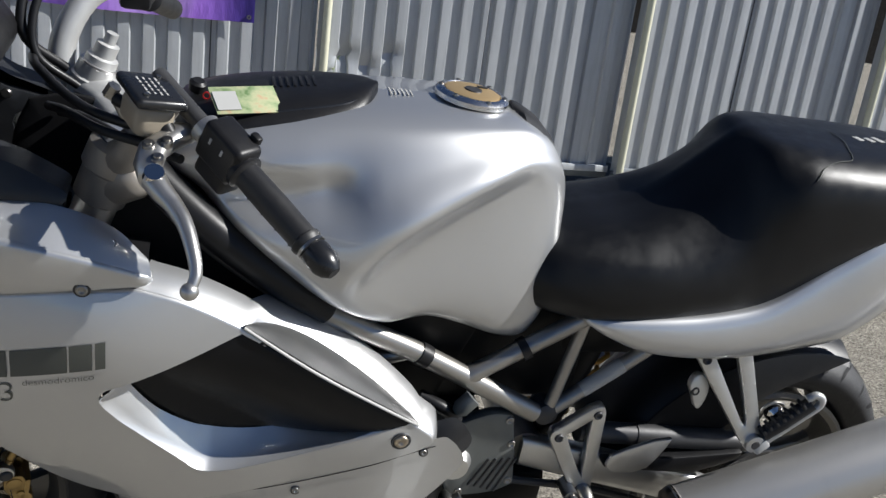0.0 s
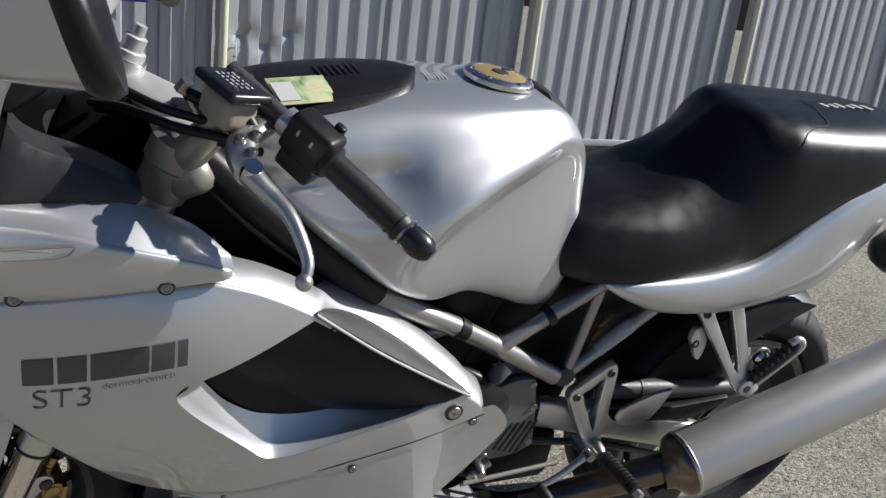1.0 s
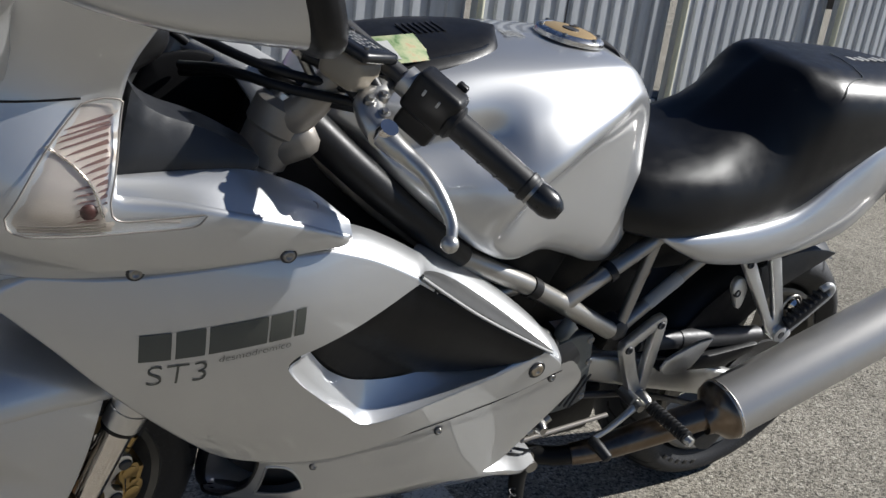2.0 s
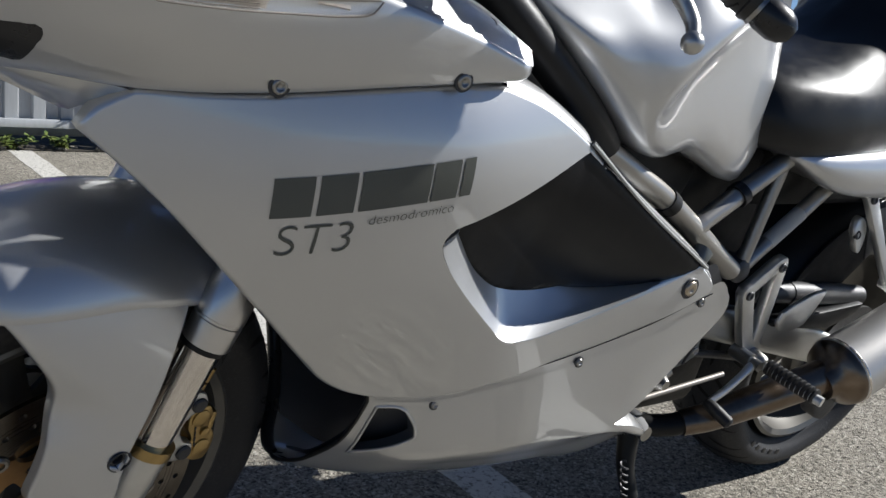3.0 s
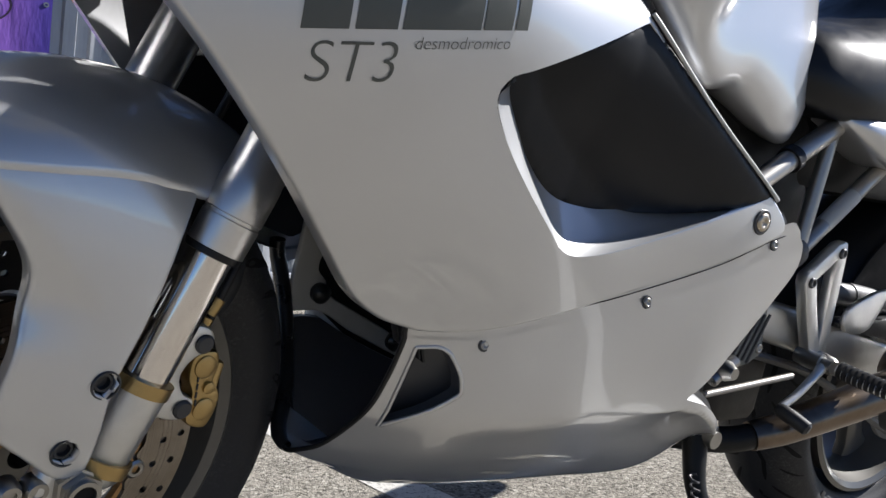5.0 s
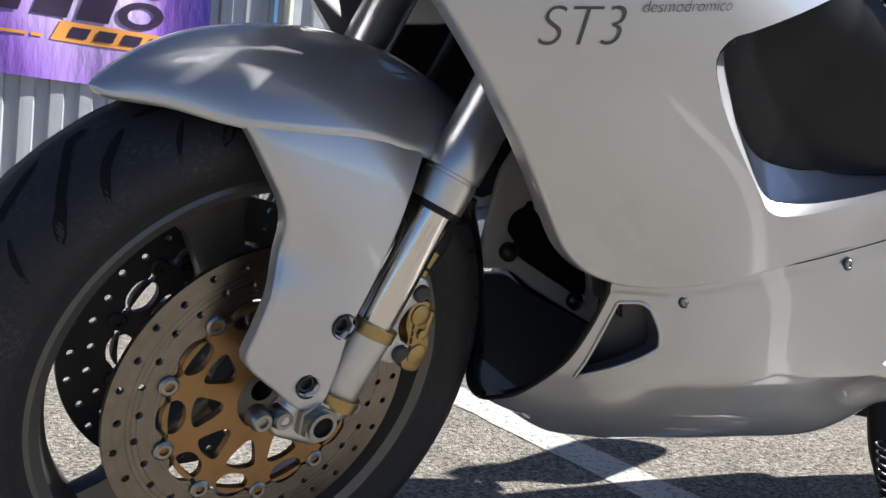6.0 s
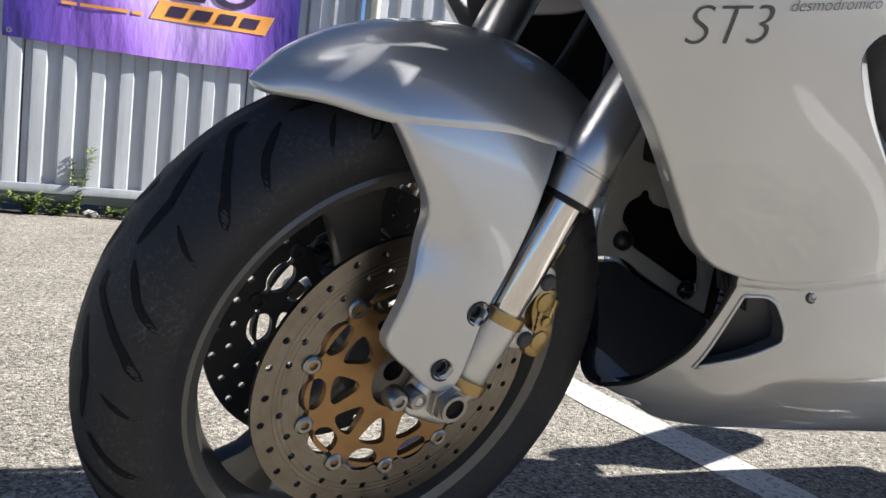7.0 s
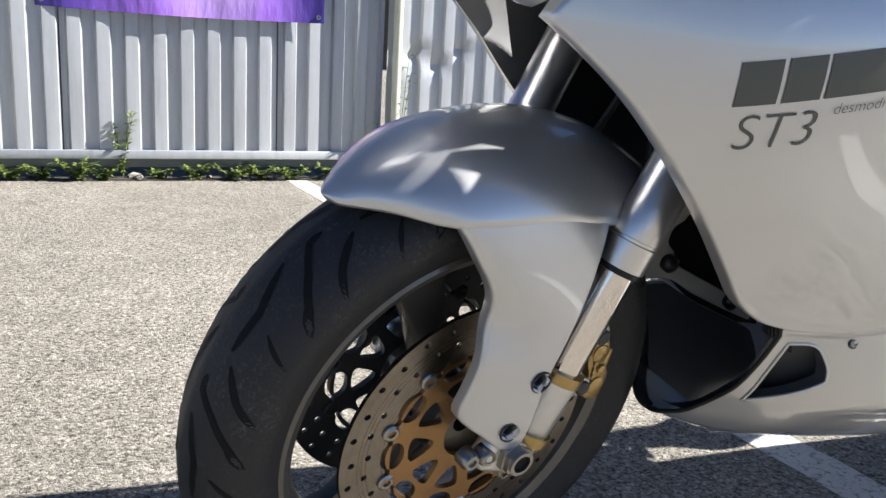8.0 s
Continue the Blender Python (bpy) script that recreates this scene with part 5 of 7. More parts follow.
radiator = part("radiator", block((0.03, 0.28, 0.30), 0.006, Matrix.Translation((0.335, 0.0, 0.655)) @ Matrix.Rotation(radians(-8), 4, "Y")), DEEP_BLACK, bike, "black finned radiator")
part("steering_head", joined(stepped((0.25, 0, 0.79), (0.318, 0, 0.965), [(0, 0.026), (0.02, 0.034), (0.2, 0.030), (0.8, 0.030), (0.98, 0.034), (1, 0.026)], 24), rod((0.30, 0.0, 0.90), (0.36, -0.06, 0.86), 0.016)), DEEP_BLACK, bike, "black steering head")

# -- upper fairing --
UPPER = surface([(0.096, 0.806, -0.199), (0.255, 0.83, -0.229), (0.322, 0.842, -0.231), (0.25, 0.866, -0.233), (-0.003, 0.790, -0.162), (-0.024, 0.870, -0.200), (0.07, 0.90, -0.208), (0.16, 0.885, -0.226), (-0.055, 0.982, -0.158), (0.10, 0.985, -0.165), (-0.20, 0.85, -0.075), (-0.13, 0.80, -0.095), (-0.15, 1.0, -0.10), (0.02, 1.08, -0.165), (0.13, 1.05, -0.20), (-0.14, 1.1, -0.10), (0.12, 1.13, -0.20)])
_ua = [(-0.20, 0.80), (-0.13, 0.776), (-0.068, 0.781), (-0.008, 0.782), (0.088, 0.795), (0.194, 0.817), (0.322, 0.833)]
_ub = [(0.322, 0.833), (0.333, 0.841), (0.331, 0.850)]
_uc = [(0.331, 0.850), (0.27, 0.869), (0.21, 0.884), (0.16, 0.894), (0.11, 0.899), (0.075, 0.902)]
_ud = [(0.075, 0.902), (0.079, 0.945), (0.087, 0.987), (0.096, 1.03), (0.108, 1.062), (0.13, 1.11), (0.14, 1.15)]
_ue = [(0.14, 1.15), (0.02, 1.15), (-0.14, 1.12)]
_uf = [(-0.14, 1.12), (-0.22, 1.0), (-0.24, 0.88), (-0.20, 0.80)]
upper = part("upper_fairing", panel([merged(_ua, _ub, _uc, _ud, _ue, _uf)], UPPER, 0.007, 0.014, 0.014), SILVER, bike, "silver upper fairing with clear indicator lens", smooth=55)
mirrored(upper, bike)
for _x, _z, _m in ((0.096, 0.806, bolt), (0.255, 0.830, bolt)):
    screw(upper, _x, _z, float(UPPER([(_x, _z)])[0]) - 0.0005, _m)
_cs = surface([(-0.004, 0.779, -0.154), (-0.04, 0.745, -0.140), (-0.10, 0.77, -0.125), (-0.2, 0.80, -0.075), (-0.077, 0.787, -0.140)])
_chin = merged([(-0.005, 0.7795), (-0.025, 0.762), (-0.0425, 0.7455)], [(-0.0425, 0.7455), (-0.10, 0.768), (-0.20, 0.797)], [(-0.20, 0.797), (-0.21, 0.806), (-0.19, 0.808)], [(-0.19, 0.808), (-0.10, 0.792), (-0.005, 0.7795)])
part("chin_panel", panel([_chin], lambda q: np.maximum(_cs(q), UPPER(q) + 0.003), 0.004, 0.012, 0.012), SILVER, upper, "narrow silver chin panel")
part("bolt", bolt, None, upper, m=Matrix.Translation((0.286, -0.207, 0.8795)) @ Matrix.Rotation(-0.95, 4, "X"))
# flat shelf that runs inwards from the upper edge
_sh_o = spline(_uc[::-1], 6)
_sh_y = UPPER(_sh_o) + 0.005
_sh_i = spline([(0.075, -0.184, 0.916), (0.12, -0.180, 0.916), (0.17, -0.176, 0.915), (0.222, -0.174, 0.911), (0.285, -0.186, 0.892), (0.326, -0.214, 0.866)], 6)
_sh_o = np.c_[_sh_o[:, 0], _sh_y, _sh_o[:, 1] - 0.001]
_rings = [[tuple(a * (1 - s_) + b * s_ + np.array((0, 0, 0.005 * math.sin(math.pi * s_)))) for a, b in zip(_sh_o, _sh_i)] for s_ in np.linspace(0, 1, 7)]
_rings.append([(x - 0.004, y + 0.012, z - 0.035) for x, y, z in _rings[-1]])
part("shelf", loft(_rings, False, False), SILVER, upper, smooth=50)
# black inner panel with its oval opening
_ip = merged([(0.074, 0.914), (0.14, 0.911), (0.222, 0.906)], [(0.222, 0.906), (0.232, 0.912), (0.234, 0.922)], [(0.234, 0.922), (0.18, 0.950), (0.130, 0.968)], [(0.130, 0.968), (0.110, 0.980), (0.096, 0.998)], [(0.096, 0.998), (0.086, 0.955), (0.074, 0.914)])
inner = part("inner_panel", panel([_ip], surface([(0.074, 0.914, -0.186), (0.222, 0.906, -0.176), (0.234, 0.922, -0.165), (0.13, 0.968, -0.160), (0.096, 0.998, -0.158)]), 0.004, 0.05, 0.012), GREY_PLASTIC, bike, "dark grey plastic inner fairing panel")
mirrored(inner, bike)
_fo = merged([(0.06, 0.985), (0.10, 0.972), (0.124, 0.958)], [(0.124, 0.958), (0.18, 0.943), (0.232, 0.920)], [(0.232, 0.920), (0.25, 0.87), (0.22, 0.80)], [(0.22, 0.80), (0.12, 0.79), (0.03, 0.80)], [(0.03, 0.80), (0.03, 0.90), (0.06, 0.985)])
_fh = loop([(0.133, 0.905), (0.140, 0.922), (0.165, 0.923), (0.20, 0.910), (0.222, 0.892), (0.210, 0.866), (0.180, 0.856), (0.145, 0.875)], 5)
far_panel = part("cockpit_panel", panel([_fo, _fh], lambda q: 0.085 + 0 * q[:, 0], 0.004, 0.012, 0.014), GREY_PLASTIC, bike, "dark grey cockpit panel with an oval opening")
part("bolt", stepped((0.128, 0.084, 0.950), (0.128, 0.079, 0.950), [(0, 0.007), (0.6, 0.007), (1, 0.005)], 16), STEEL, far_panel)
part("instrument_case", joined(block((0.14, 0.26, 0.10), 0.03, Matrix.Translation((0.07, 0.0, 1.03)) @ Matrix.Rotation(radians(-35), 4, "Y"), 4), block((0.10, 0.20, 0.20), 0.03, Matrix.Translation((0.0, 0.0, 0.90)), 3)), BLACK, bike, "black instrument case")
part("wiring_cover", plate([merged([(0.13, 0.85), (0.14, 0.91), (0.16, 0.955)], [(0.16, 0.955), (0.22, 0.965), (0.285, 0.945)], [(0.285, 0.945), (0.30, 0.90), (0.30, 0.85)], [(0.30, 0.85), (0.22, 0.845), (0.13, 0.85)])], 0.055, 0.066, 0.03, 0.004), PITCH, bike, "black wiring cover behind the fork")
# added sheet against the sun; its triangular hole leaves a lit patch on the fender
_mask_sheet = plate([merged([(0.211, 0.121), (0.325, 0.121)], [(0.325, 0.121), (0.325, 0.183)], [(0.325, 0.183), (0.211, 0.183)], [(0.211, 0.183), (0.211, 0.121)]), np.array([(0.214, 0.136), (0.251, 0.146), (0.256, 0.164)])], -0.002, 0.002, 0.02)
part("sun_mask", wrapped(_mask_sheet, Matrix.Translation((0, 0, 0.842)) @ Matrix.Rotation(radians(90), 4, "X")), PITCH, bike, "added black sheet inside the fairing that masks the sun")
# added upright sheet that keeps sun off the fork guard
part("sun_blocker", block((0.005, 0.082, 0.214), 0.002, Matrix.Translation((0.275, -0.161, 0.731))), PITCH, bike, "added black sheet that blocks the sun beside the radiator")
part("inner_ledge", block((0.100, 0.045, 0.005), 0.002, Matrix.Translation((0.158, -0.143, 0.853)) @ Matrix.Rotation(radians(8), 4, "X")), GREY_PLASTIC, bike, "dark plastic ledge inside the fairing")
part("cockpit_tray", block((0.160, 0.243, 0.006), 0.002, Matrix.Translation((0.088, -0.002, 0.842))), GREY_PLASTIC, bike, "dark plastic cockpit tray")
# indicator
_il = merged([(0.047, 0.986), (0.068, 0.991), (0.086, 0.990)], [(0.086, 0.990), (0.077, 0.938), (0.067, 0.900)], [(0.067, 0.900), (0.069, 0.885), (0.080, 0.880)], [(0.080, 0.880), (0.117, 0.883), (0.160, 0.889)], [(0.160, 0.889), (0.150, 0.877), (0.120, 0.871)], [(0.120, 0.871), (0.05, 0.866), (-0.010, 0.864)], [(-0.010, 0.864), (-0.024, 0.870), (-0.027, 0.884)], [(-0.027, 0.884), (0.008, 0.941), (0.047, 0.986)])
_ilens = panel([_il], lambda q: UPPER(q) - 0.006, 0.006, 0.006, 0.010)
lens = part("indicator_lens", _ilens, LENS, upper, "clear ribbed indicator lens")
lens.visible_shadow = False
part("reflector", panel([_il], lambda q: UPPER(q) - 0.0006, 0.003, 0.002, 0.008, lambda q: 0.0004 * np.sin(q[:, 1] * 260)), REFLECTOR, lens, "ribbed silver reflector")
for _i in range(13):
    _zz = 0.897 + 0.0054 * _i
    _xl = float(np.interp(_zz, (0.885, 0.912, 0.932, 0.948, 0.985), (0.061, 0.053, 0.038, 0.018, 0.046))) + 0.002
    _xr = float(np.interp(_zz, (0.90, 0.945, 0.99), (0.064, 0.0735, 0.082)))
    _rise, _fat = 0.22 * (_xr - _xl), 0.0020 + 0.0012 * math.sin(1.7 * _i) ** 2
    _q = np.array([(_xl, _zz), (_xr, _zz + _rise), (_xr, _zz + _rise + _fat * 1.3), (_xl, _zz + _fat * 0.4)])
    part("prism", panel([_q], lambda q: UPPER(q) - 0.0025, 0.0006, 0.001, 0.006), MAROON, lens, "dark red prism stripe")
for _i in range(6):
    _zz, _xr = 0.880 + 0.0062 * _i, 0.0565 - 0.0016 * max(_i - 2, 0)
    _q = np.array([(_xr - 0.022 + 0.001 * _i, _zz), (_xr, _zz + 0.002), (_xr, _zz + 0.0042), (_xr - 0.021 + 0.001 * _i, _zz + 0.0014)])
    part("prism", panel([_q], lambda q: UPPER(q) - 0.0028, 0.0006, 0.001, 0.006), MAROON, lens, "dark red prism stripe")
for _i in range(4):
    _rb = np.array([(x, 0.8675 + 0.0032 * _i + 0.05 * max(x - 0.02, 0)) for x in np.linspace(-0.016, 0.062, 12)])
    part("rib", sweep([(p[0], y - 0.0022, p[1]) for p, y in zip(_rb, UPPER(_rb))], 0.0006, 6), CLAMP, lens, "fine moulded rib")
_ol = even(_il, 0.006)
_ol = np.vstack([_ol, _ol[:1]])
part("lens_edge", sweep([(p[0], y - 0.0045, p[1]) for p, y in zip(_ol, UPPER(_ol))], 0.0010, 6), CLAMP, lens, "bright moulded edge of the lens")
_dv = spline([(0.012, 0.950), (0.036, 0.932), (0.052, 0.912), (0.060, 0.885)], 6)
part("divider", sweep([(p[0], y - 0.003, p[1]) for p, y in zip(_dv, UPPER(_dv))], 0.0014, 6), CHROME, lens, "bright curved divider")
_bu = float(UPPER([(0.047, 0.889)])[0])
part("bulb", stepped((0.047, _bu - 0.0030, 0.889), (0.047, _bu + 0.004, 0.889), [(0, 0.005), (0.25, 0.0078), (0.5, 0.009), (1, 0.009)], 20), AMBER, lens, "dark red bulb")
# headlight
_hl = merged([(-0.057, 0.981), (-0.098, 0.977), (-0.16, 0.975)], [(-0.16, 0.975), (-0.19, 0.93), (-0.16, 0.88)], [(-0.16, 0.88), (-0.115, 0.893), (-0.08, 0.943), (-0.057, 0.981)])
hl = part("headlight", panel([_hl], lambda q: UPPER(q) - 0.003, 0.006, 0.006, 0.010), LENS, bike, "clear headlight lens")
hl.visible_shadow = False
part("reflector", panel([_hl], lambda q: UPPER(q) - 0.0006, 0.003, 0.002, 0.004, lambda q: 0.0007 * np.sin(q[:, 1] * 900)), CHROME, hl, "ribbed bright reflector")
_ho = even(_hl, 0.006)
_ho = np.vstack([_ho, _ho[:1]])
part("bezel", sweep([(p[0], y - 0.0015, p[1]) for p, y in zip(_ho, UPPER(_ho))], 0.0042, 8), SATIN, hl, "black rubber bezel")
for _x, _z in ((-0.104, 0.962), (-0.112, 0.942), (-0.122, 0.925)):
    _hy = float(UPPER([(_x, _z)])[0])
    part("prism", block((0.012, 0.003, 0.006), 0.001, Matrix.Translation((_x, _hy - 0.0022, _z))), ORANGE_GLASS, hl, "small amber prism")
_vent = loop([(-0.205, 0.80), (-0.14, 0.788), (-0.10, 0.787), (-0.078, 0.787), (-0.069, 0.812), (-0.072, 0.829), (-0.10, 0.824), (-0.19, 0.825)], 5)
part("air_intake", panel([_vent], lambda q: UPPER(q) - 0.002, 0.003, 0.004, 0.012), SATIN, upper, "black air intake slot")
_sm = spline([(-0.20, 0.975), (-0.098, 0.9805), (-0.058, 0.9845), (0.047, 0.9895)], 6)
part("seam", sweep([(p[0], y + 0.0006, p[1]) for p, y in zip(_sm, UPPER(_sm))], 0.0016, 6), BLACK, upper, "dark panel joint")
# nose cap, so that the front closes
_cap = [[(-0.235 + 0.06 * abs(u) ** 2 - 0.0, 0.095 * u, z) for u in np.linspace(-1, 1, 17)] for z in np.linspace(0.80, 1.12, 9)]
part("nose", loft(_cap, False, False), SILVER, upper, smooth=70)
# mirror
MC = Vector((0.150, -0.345, 1.198))


def mirror_ring(x, cy, cz, ry, rz):
    out = []
    for a in np.linspace(0, 2 * math.pi, 36, endpoint=False):
        c, s = math.cos(a), math.sin(a)
        y, z = ry * math.copysign(abs(c) ** 0.82, c), rz * math.copysign(abs(s) ** 0.82, s)
        lean = 0.5 * min(1, max(0, (0.150 - x) / 0.06)) * max(-c, 0)    # the outer face leans inwards towards its top
        out.append((x - 0.35 * z * min(1, max(0, (x + 0.02) / 0.15)), cy + y + lean * (z + rz), cz + z + 0.12 * y))
    return out


_mr = [mirror_ring(x, cy, cz, ry, rz) for x, cy, cz, ry, rz in ((-0.06, -0.24, 1.185, 0.006, 0.006), (-0.048, -0.268, 1.19, 0.045, 0.032), (0.0, -0.305, 1.195, 0.082, 0.056), (0.07, -0.336, 1.198, 0.104, 0.067), (0.148, -0.345, 1.198, 0.110, 0.070))]
mirror = part("mirror", loft([list(r) for r in np.array([spline(np.array(_mr)[:, k], 4) for k in range(36)]).transpose(1, 0, 2)]), SILVER, bike, "silver mirror housing with a dark rim", smooth=70)
part("rim", loft([mirror_ring(x, MC.y, MC.z, ry, rz) for x, ry, rz in ((0.142, 0.1115, 0.0715), (0.150, 0.1145, 0.0745), (0.162, 0.1145, 0.0745), (0.170, 0.110, 0.070), (0.168, 0.097, 0.058), (0.158, 0.095, 0.056))]), BLACK, mirror, "dark grey mirror rim", smooth=70)
part("glass", loft([mirror_ring(0.159, MC.y, MC.z, ry, ry * 0.6) for ry in (0.002, 0.092)], False), MIRROR, mirror)
part("stalk", sweep(spline([(0.0, -0.26, 1.18), (-0.04, -0.18, 1.09), (-0.05, -0.14, 1.02)], 8), [0.02, 0.03, 0.04], 16), SILVER, mirror)
mirrored(mirror, bike)

# -- tank --
def cross(stations, half_points, per=6, sub=6):
    """Left half profiles at x stations, made smooth along and across, mirrored to closed rings."""
    xs = np.array([s[0] for s in stations])
    pr = np.array([s[1] for s in stations])
    path = spline(np.c_[xs[:, None], pr.reshape(len(xs), -1)], sub)
    rings = []
    for row in path:
        half = spline(row[1:].reshape(-1, 2), per)
        ring = [(row[0], y, z) for y, z in half] + [(row[0], -y, z) for y, z in half[::-1][1:-1]]
        rings.append(ring)
    return rings


# long lines over the stations: half widths, then heights
TANK_X = [0.335, 0.36, 0.42, 0.5, 0.57, 0.64, 0.705, 0.77, 0.826, 0.872, 0.902, 0.918]
TANK_RIDGE = ([0] * 12, [0.955, 0.985, 1.005, 1.018, 1.024, 1.028, 1.029, 1.028, 1.018, 0.992, 0.955, 0.9])
TANK_SHOULDER = ([-0.05, -0.075, -0.09, -0.098, -0.104, -0.107, -0.102, -0.09, -0.072, -0.05, -0.036, -0.022], [0.95, 0.976, 0.993, 1.004, 1.01, 1.014, 1.017, 1.017, 1.011, 0.989, 0.953, 0.9])
TANK_BROW = ([-0.07, -0.098, -0.124, -0.14, -0.151, -0.153, -0.139, -0.12, -0.094, -0.07, -0.052, -0.036], [0.935, 0.956, 0.966, 0.962, 0.951, 0.962, 0.98, 0.993, 0.996, 0.979, 0.947, 0.893])
TANK_CREASE = ([-0.075, -0.105, -0.142, -0.168, -0.195, -0.194, -0.173, -0.147, -0.115, -0.088, -0.068, -0.05], [0.935, 0.942, 0.912, 0.888, 0.862, 0.904, 0.937, 0.963, 0.976, 0.963, 0.934, 0.882])
TANK_FLANK = ([-0.074, -0.104, -0.146, -0.176, -0.186, -0.165, -0.148, -0.131, -0.112, -0.096, -0.08, -0.06], [0.928, 0.93, 0.892, 0.842, 0.804, 0.85, 0.887, 0.92, 0.94, 0.925, 0.895, 0.85])
TANK_EDGE = ([-0.062, -0.085, -0.122, -0.148, -0.158, -0.148, -0.138, -0.128, -0.12, -0.112, -0.1, -0.075], [0.918, 0.915, 0.873, 0.812, 0.765, 0.736, 0.742, 0.722, 0.7, 0.696, 0.735, 0.76])
TANK_UNDER = ([0, 0, 0, 0, 0, 0, 0, 0, 0, 0, 0, 0], [0.9, 0.89, 0.86, 0.81, 0.77, 0.75, 0.75, 0.74, 0.73, 0.72, 0.73, 0.75])
_tank = [(x, [(line[0][i], line[1][i]) for line in (TANK_RIDGE, TANK_SHOULDER, TANK_BROW, TANK_CREASE, TANK_FLANK, TANK_EDGE, TANK_UNDER)]) for i, x in enumerate(TANK_X)]


def hollowed(rings):
    """A shallow hollow in each flank of the tank's nose, where the bars swing."""
    out = []
    for r in rings:
        q = np.array(r)
        k = np.clip((0.612 - q[:, 0]) / 0.075, 0, 1)
        k = k * k * (3 - 2 * k) * np.clip((q[:, 0] - 0.33) / 0.06, 0, 1)
        zc = 0.922 + 0.14 * (q[:, 0] - 0.5)
        w = np.exp(-((q[:, 2] - zc) / 0.030) ** 2)
        q[:, 1] -= np.sign(q[:, 1]) * 0.024 * k * w * (np.abs(q[:, 1]) > 0.05)
        out.append([tuple(v) for v in q])
    return out


tank = part("fuel_tank", loft(hollowed(cross(_tank, 7, 10, 10))), SILVER, bike, "silver fuel tank with black pad and gold cap", smooth=70)
# black pad over the tank's nose
_pad = []
for x, w, z0 in ((0.350, 0.066, 0.976), (0.366, 0.090, 0.988), (0.42, 0.100, 1.004), (0.50, 0.094, 1.018), (0.56, 0.080, 1.025), (0.597, 0.056, 1.0285), (0.617, 0.012, 1.029)):
    _pad.append([(x, w * math.copysign(abs(math.cos(a)) ** 0.6, math.cos(a)), z0 + (0.010 if math.sin(a) > 0 else -0.03) * abs(math.sin(a)) ** 0.6 - 0.016 * abs(math.cos(a))**2) for a in np.linspace(0, 2 * math.pi, 40, endpoint=False)])
pad = part("tank_pad", loft([list(r) for r in np.array([spline(np.array(_pad)[:, k], 5) for k in range(40)]).transpose(1, 0, 2)]), BLACK, tank, "black rubber tank cover", smooth=60)
_pb = [(0.362, 0.070, 0.984), (0.38, 0.080, 0.991), (0.42, 0.083, 1.001), (0.50, 0.078, 1.0155), (0.56, 0.065, 1.0235), (0.588, 0.045, 1.0275), (0.598, 0.018, 1.031)]
_pb = [(x, -w, z) for x, w, z in _pb] + [(x, w, z) for x, w, z in _pb[::-1]]
part("pad_border", sweep(spline(_pb, 6), 0.0028, 8), SATIN, pad, "glossy raised border")
for _i in range(7):
    part("embossed_bar", block((0.004, 0.040, 0.002), 0.0006, Matrix.Translation((0.475 + 0.009 * _i, 0.0, 1.0255 + 0.0011 * _i))), BLACK, pad)
for _i in range(6):
    part("print_bar", block((0.0022, 0.030 - 0.004 * (_i % 3), 0.0006), 0.0, Matrix.Translation((0.636 + 0.006 * _i, -0.004, 1.0286))), WHITE_PRINT, tank, "line of unreadable print")
# filler cap
_cm = Matrix.Translation((0.757, 0, 1.0305)) @ Matrix.Rotation(radians(4), 4, "Y") @ Matrix.Rotation(radians(90), 4, "X")
cap_ring = part("filler_ring", wrapped(revolve([(0.041, 0.004), (0.043, 0.0075), (0.050, 0.0065), (0.0545, 0.003), (0.0545, -0.004), (0.041, -0.004)], 64), _cm), ALLOY, tank, "machined alloy filler ring")
part("filler_cap", wrapped(revolve([(0.0003, 0.009), (0.036, 0.0088), (0.040, 0.0075), (0.0415, 0.002), (0.0415, -0.003), (0.0003, -0.003)], 56, closed=False), _cm), GOLD, tank, "gold anodised filler cap")
part("key_flap", wrapped(loft([[(x, 0.0085 + h, z) for x, z in circle(0.0, 0.0, rr, 20)] for rr, h in ((0.0135, 0.0), (0.0125, 0.002), (0.004, 0.0022))]), _cm), DARK_METAL, tank)
for _k in range(6):
    _a = 2 * math.pi * _k / 6 + 0.3
    part("bolt", wrapped(revolve([(0.0003, 0.0065), (0.0018, 0.0065), (0.002, 0.0092), (0.0034, 0.0088), (0.004, 0.006)], 14, (0.0475 * math.cos(_a), 0, 0.0475 * math.sin(_a)), False), _cm), STEEL, cap_ring)
for _x, _y2 in ((0.735, -0.012), (0.776, 0.016)):
    part("cap_slot", block((0.016, 0.005, 0.002), 0.0005, Matrix.Translation((_x, _y2, 1.0395)) @ Matrix.Rotation(radians(4), 4, "Y")), DARK_METAL, tank, "dark key slot")
part("rear_pad", loft([[(x, w * math.cos(a), z + 0.004 * math.sin(a) - 0.012 * math.cos(a)**2) for a in np.linspace(0, 2 * math.pi, 24, endpoint=False)] for x, w, z in ((0.818, 0.016, 1.0255), (0.832, 0.048, 1.0210), (0.860, 0.056, 1.006), (0.886, 0.050, 0.982), (0.905, 0.032, 0.952))]), RUBBER, tank, "black carbon-look tank protector")

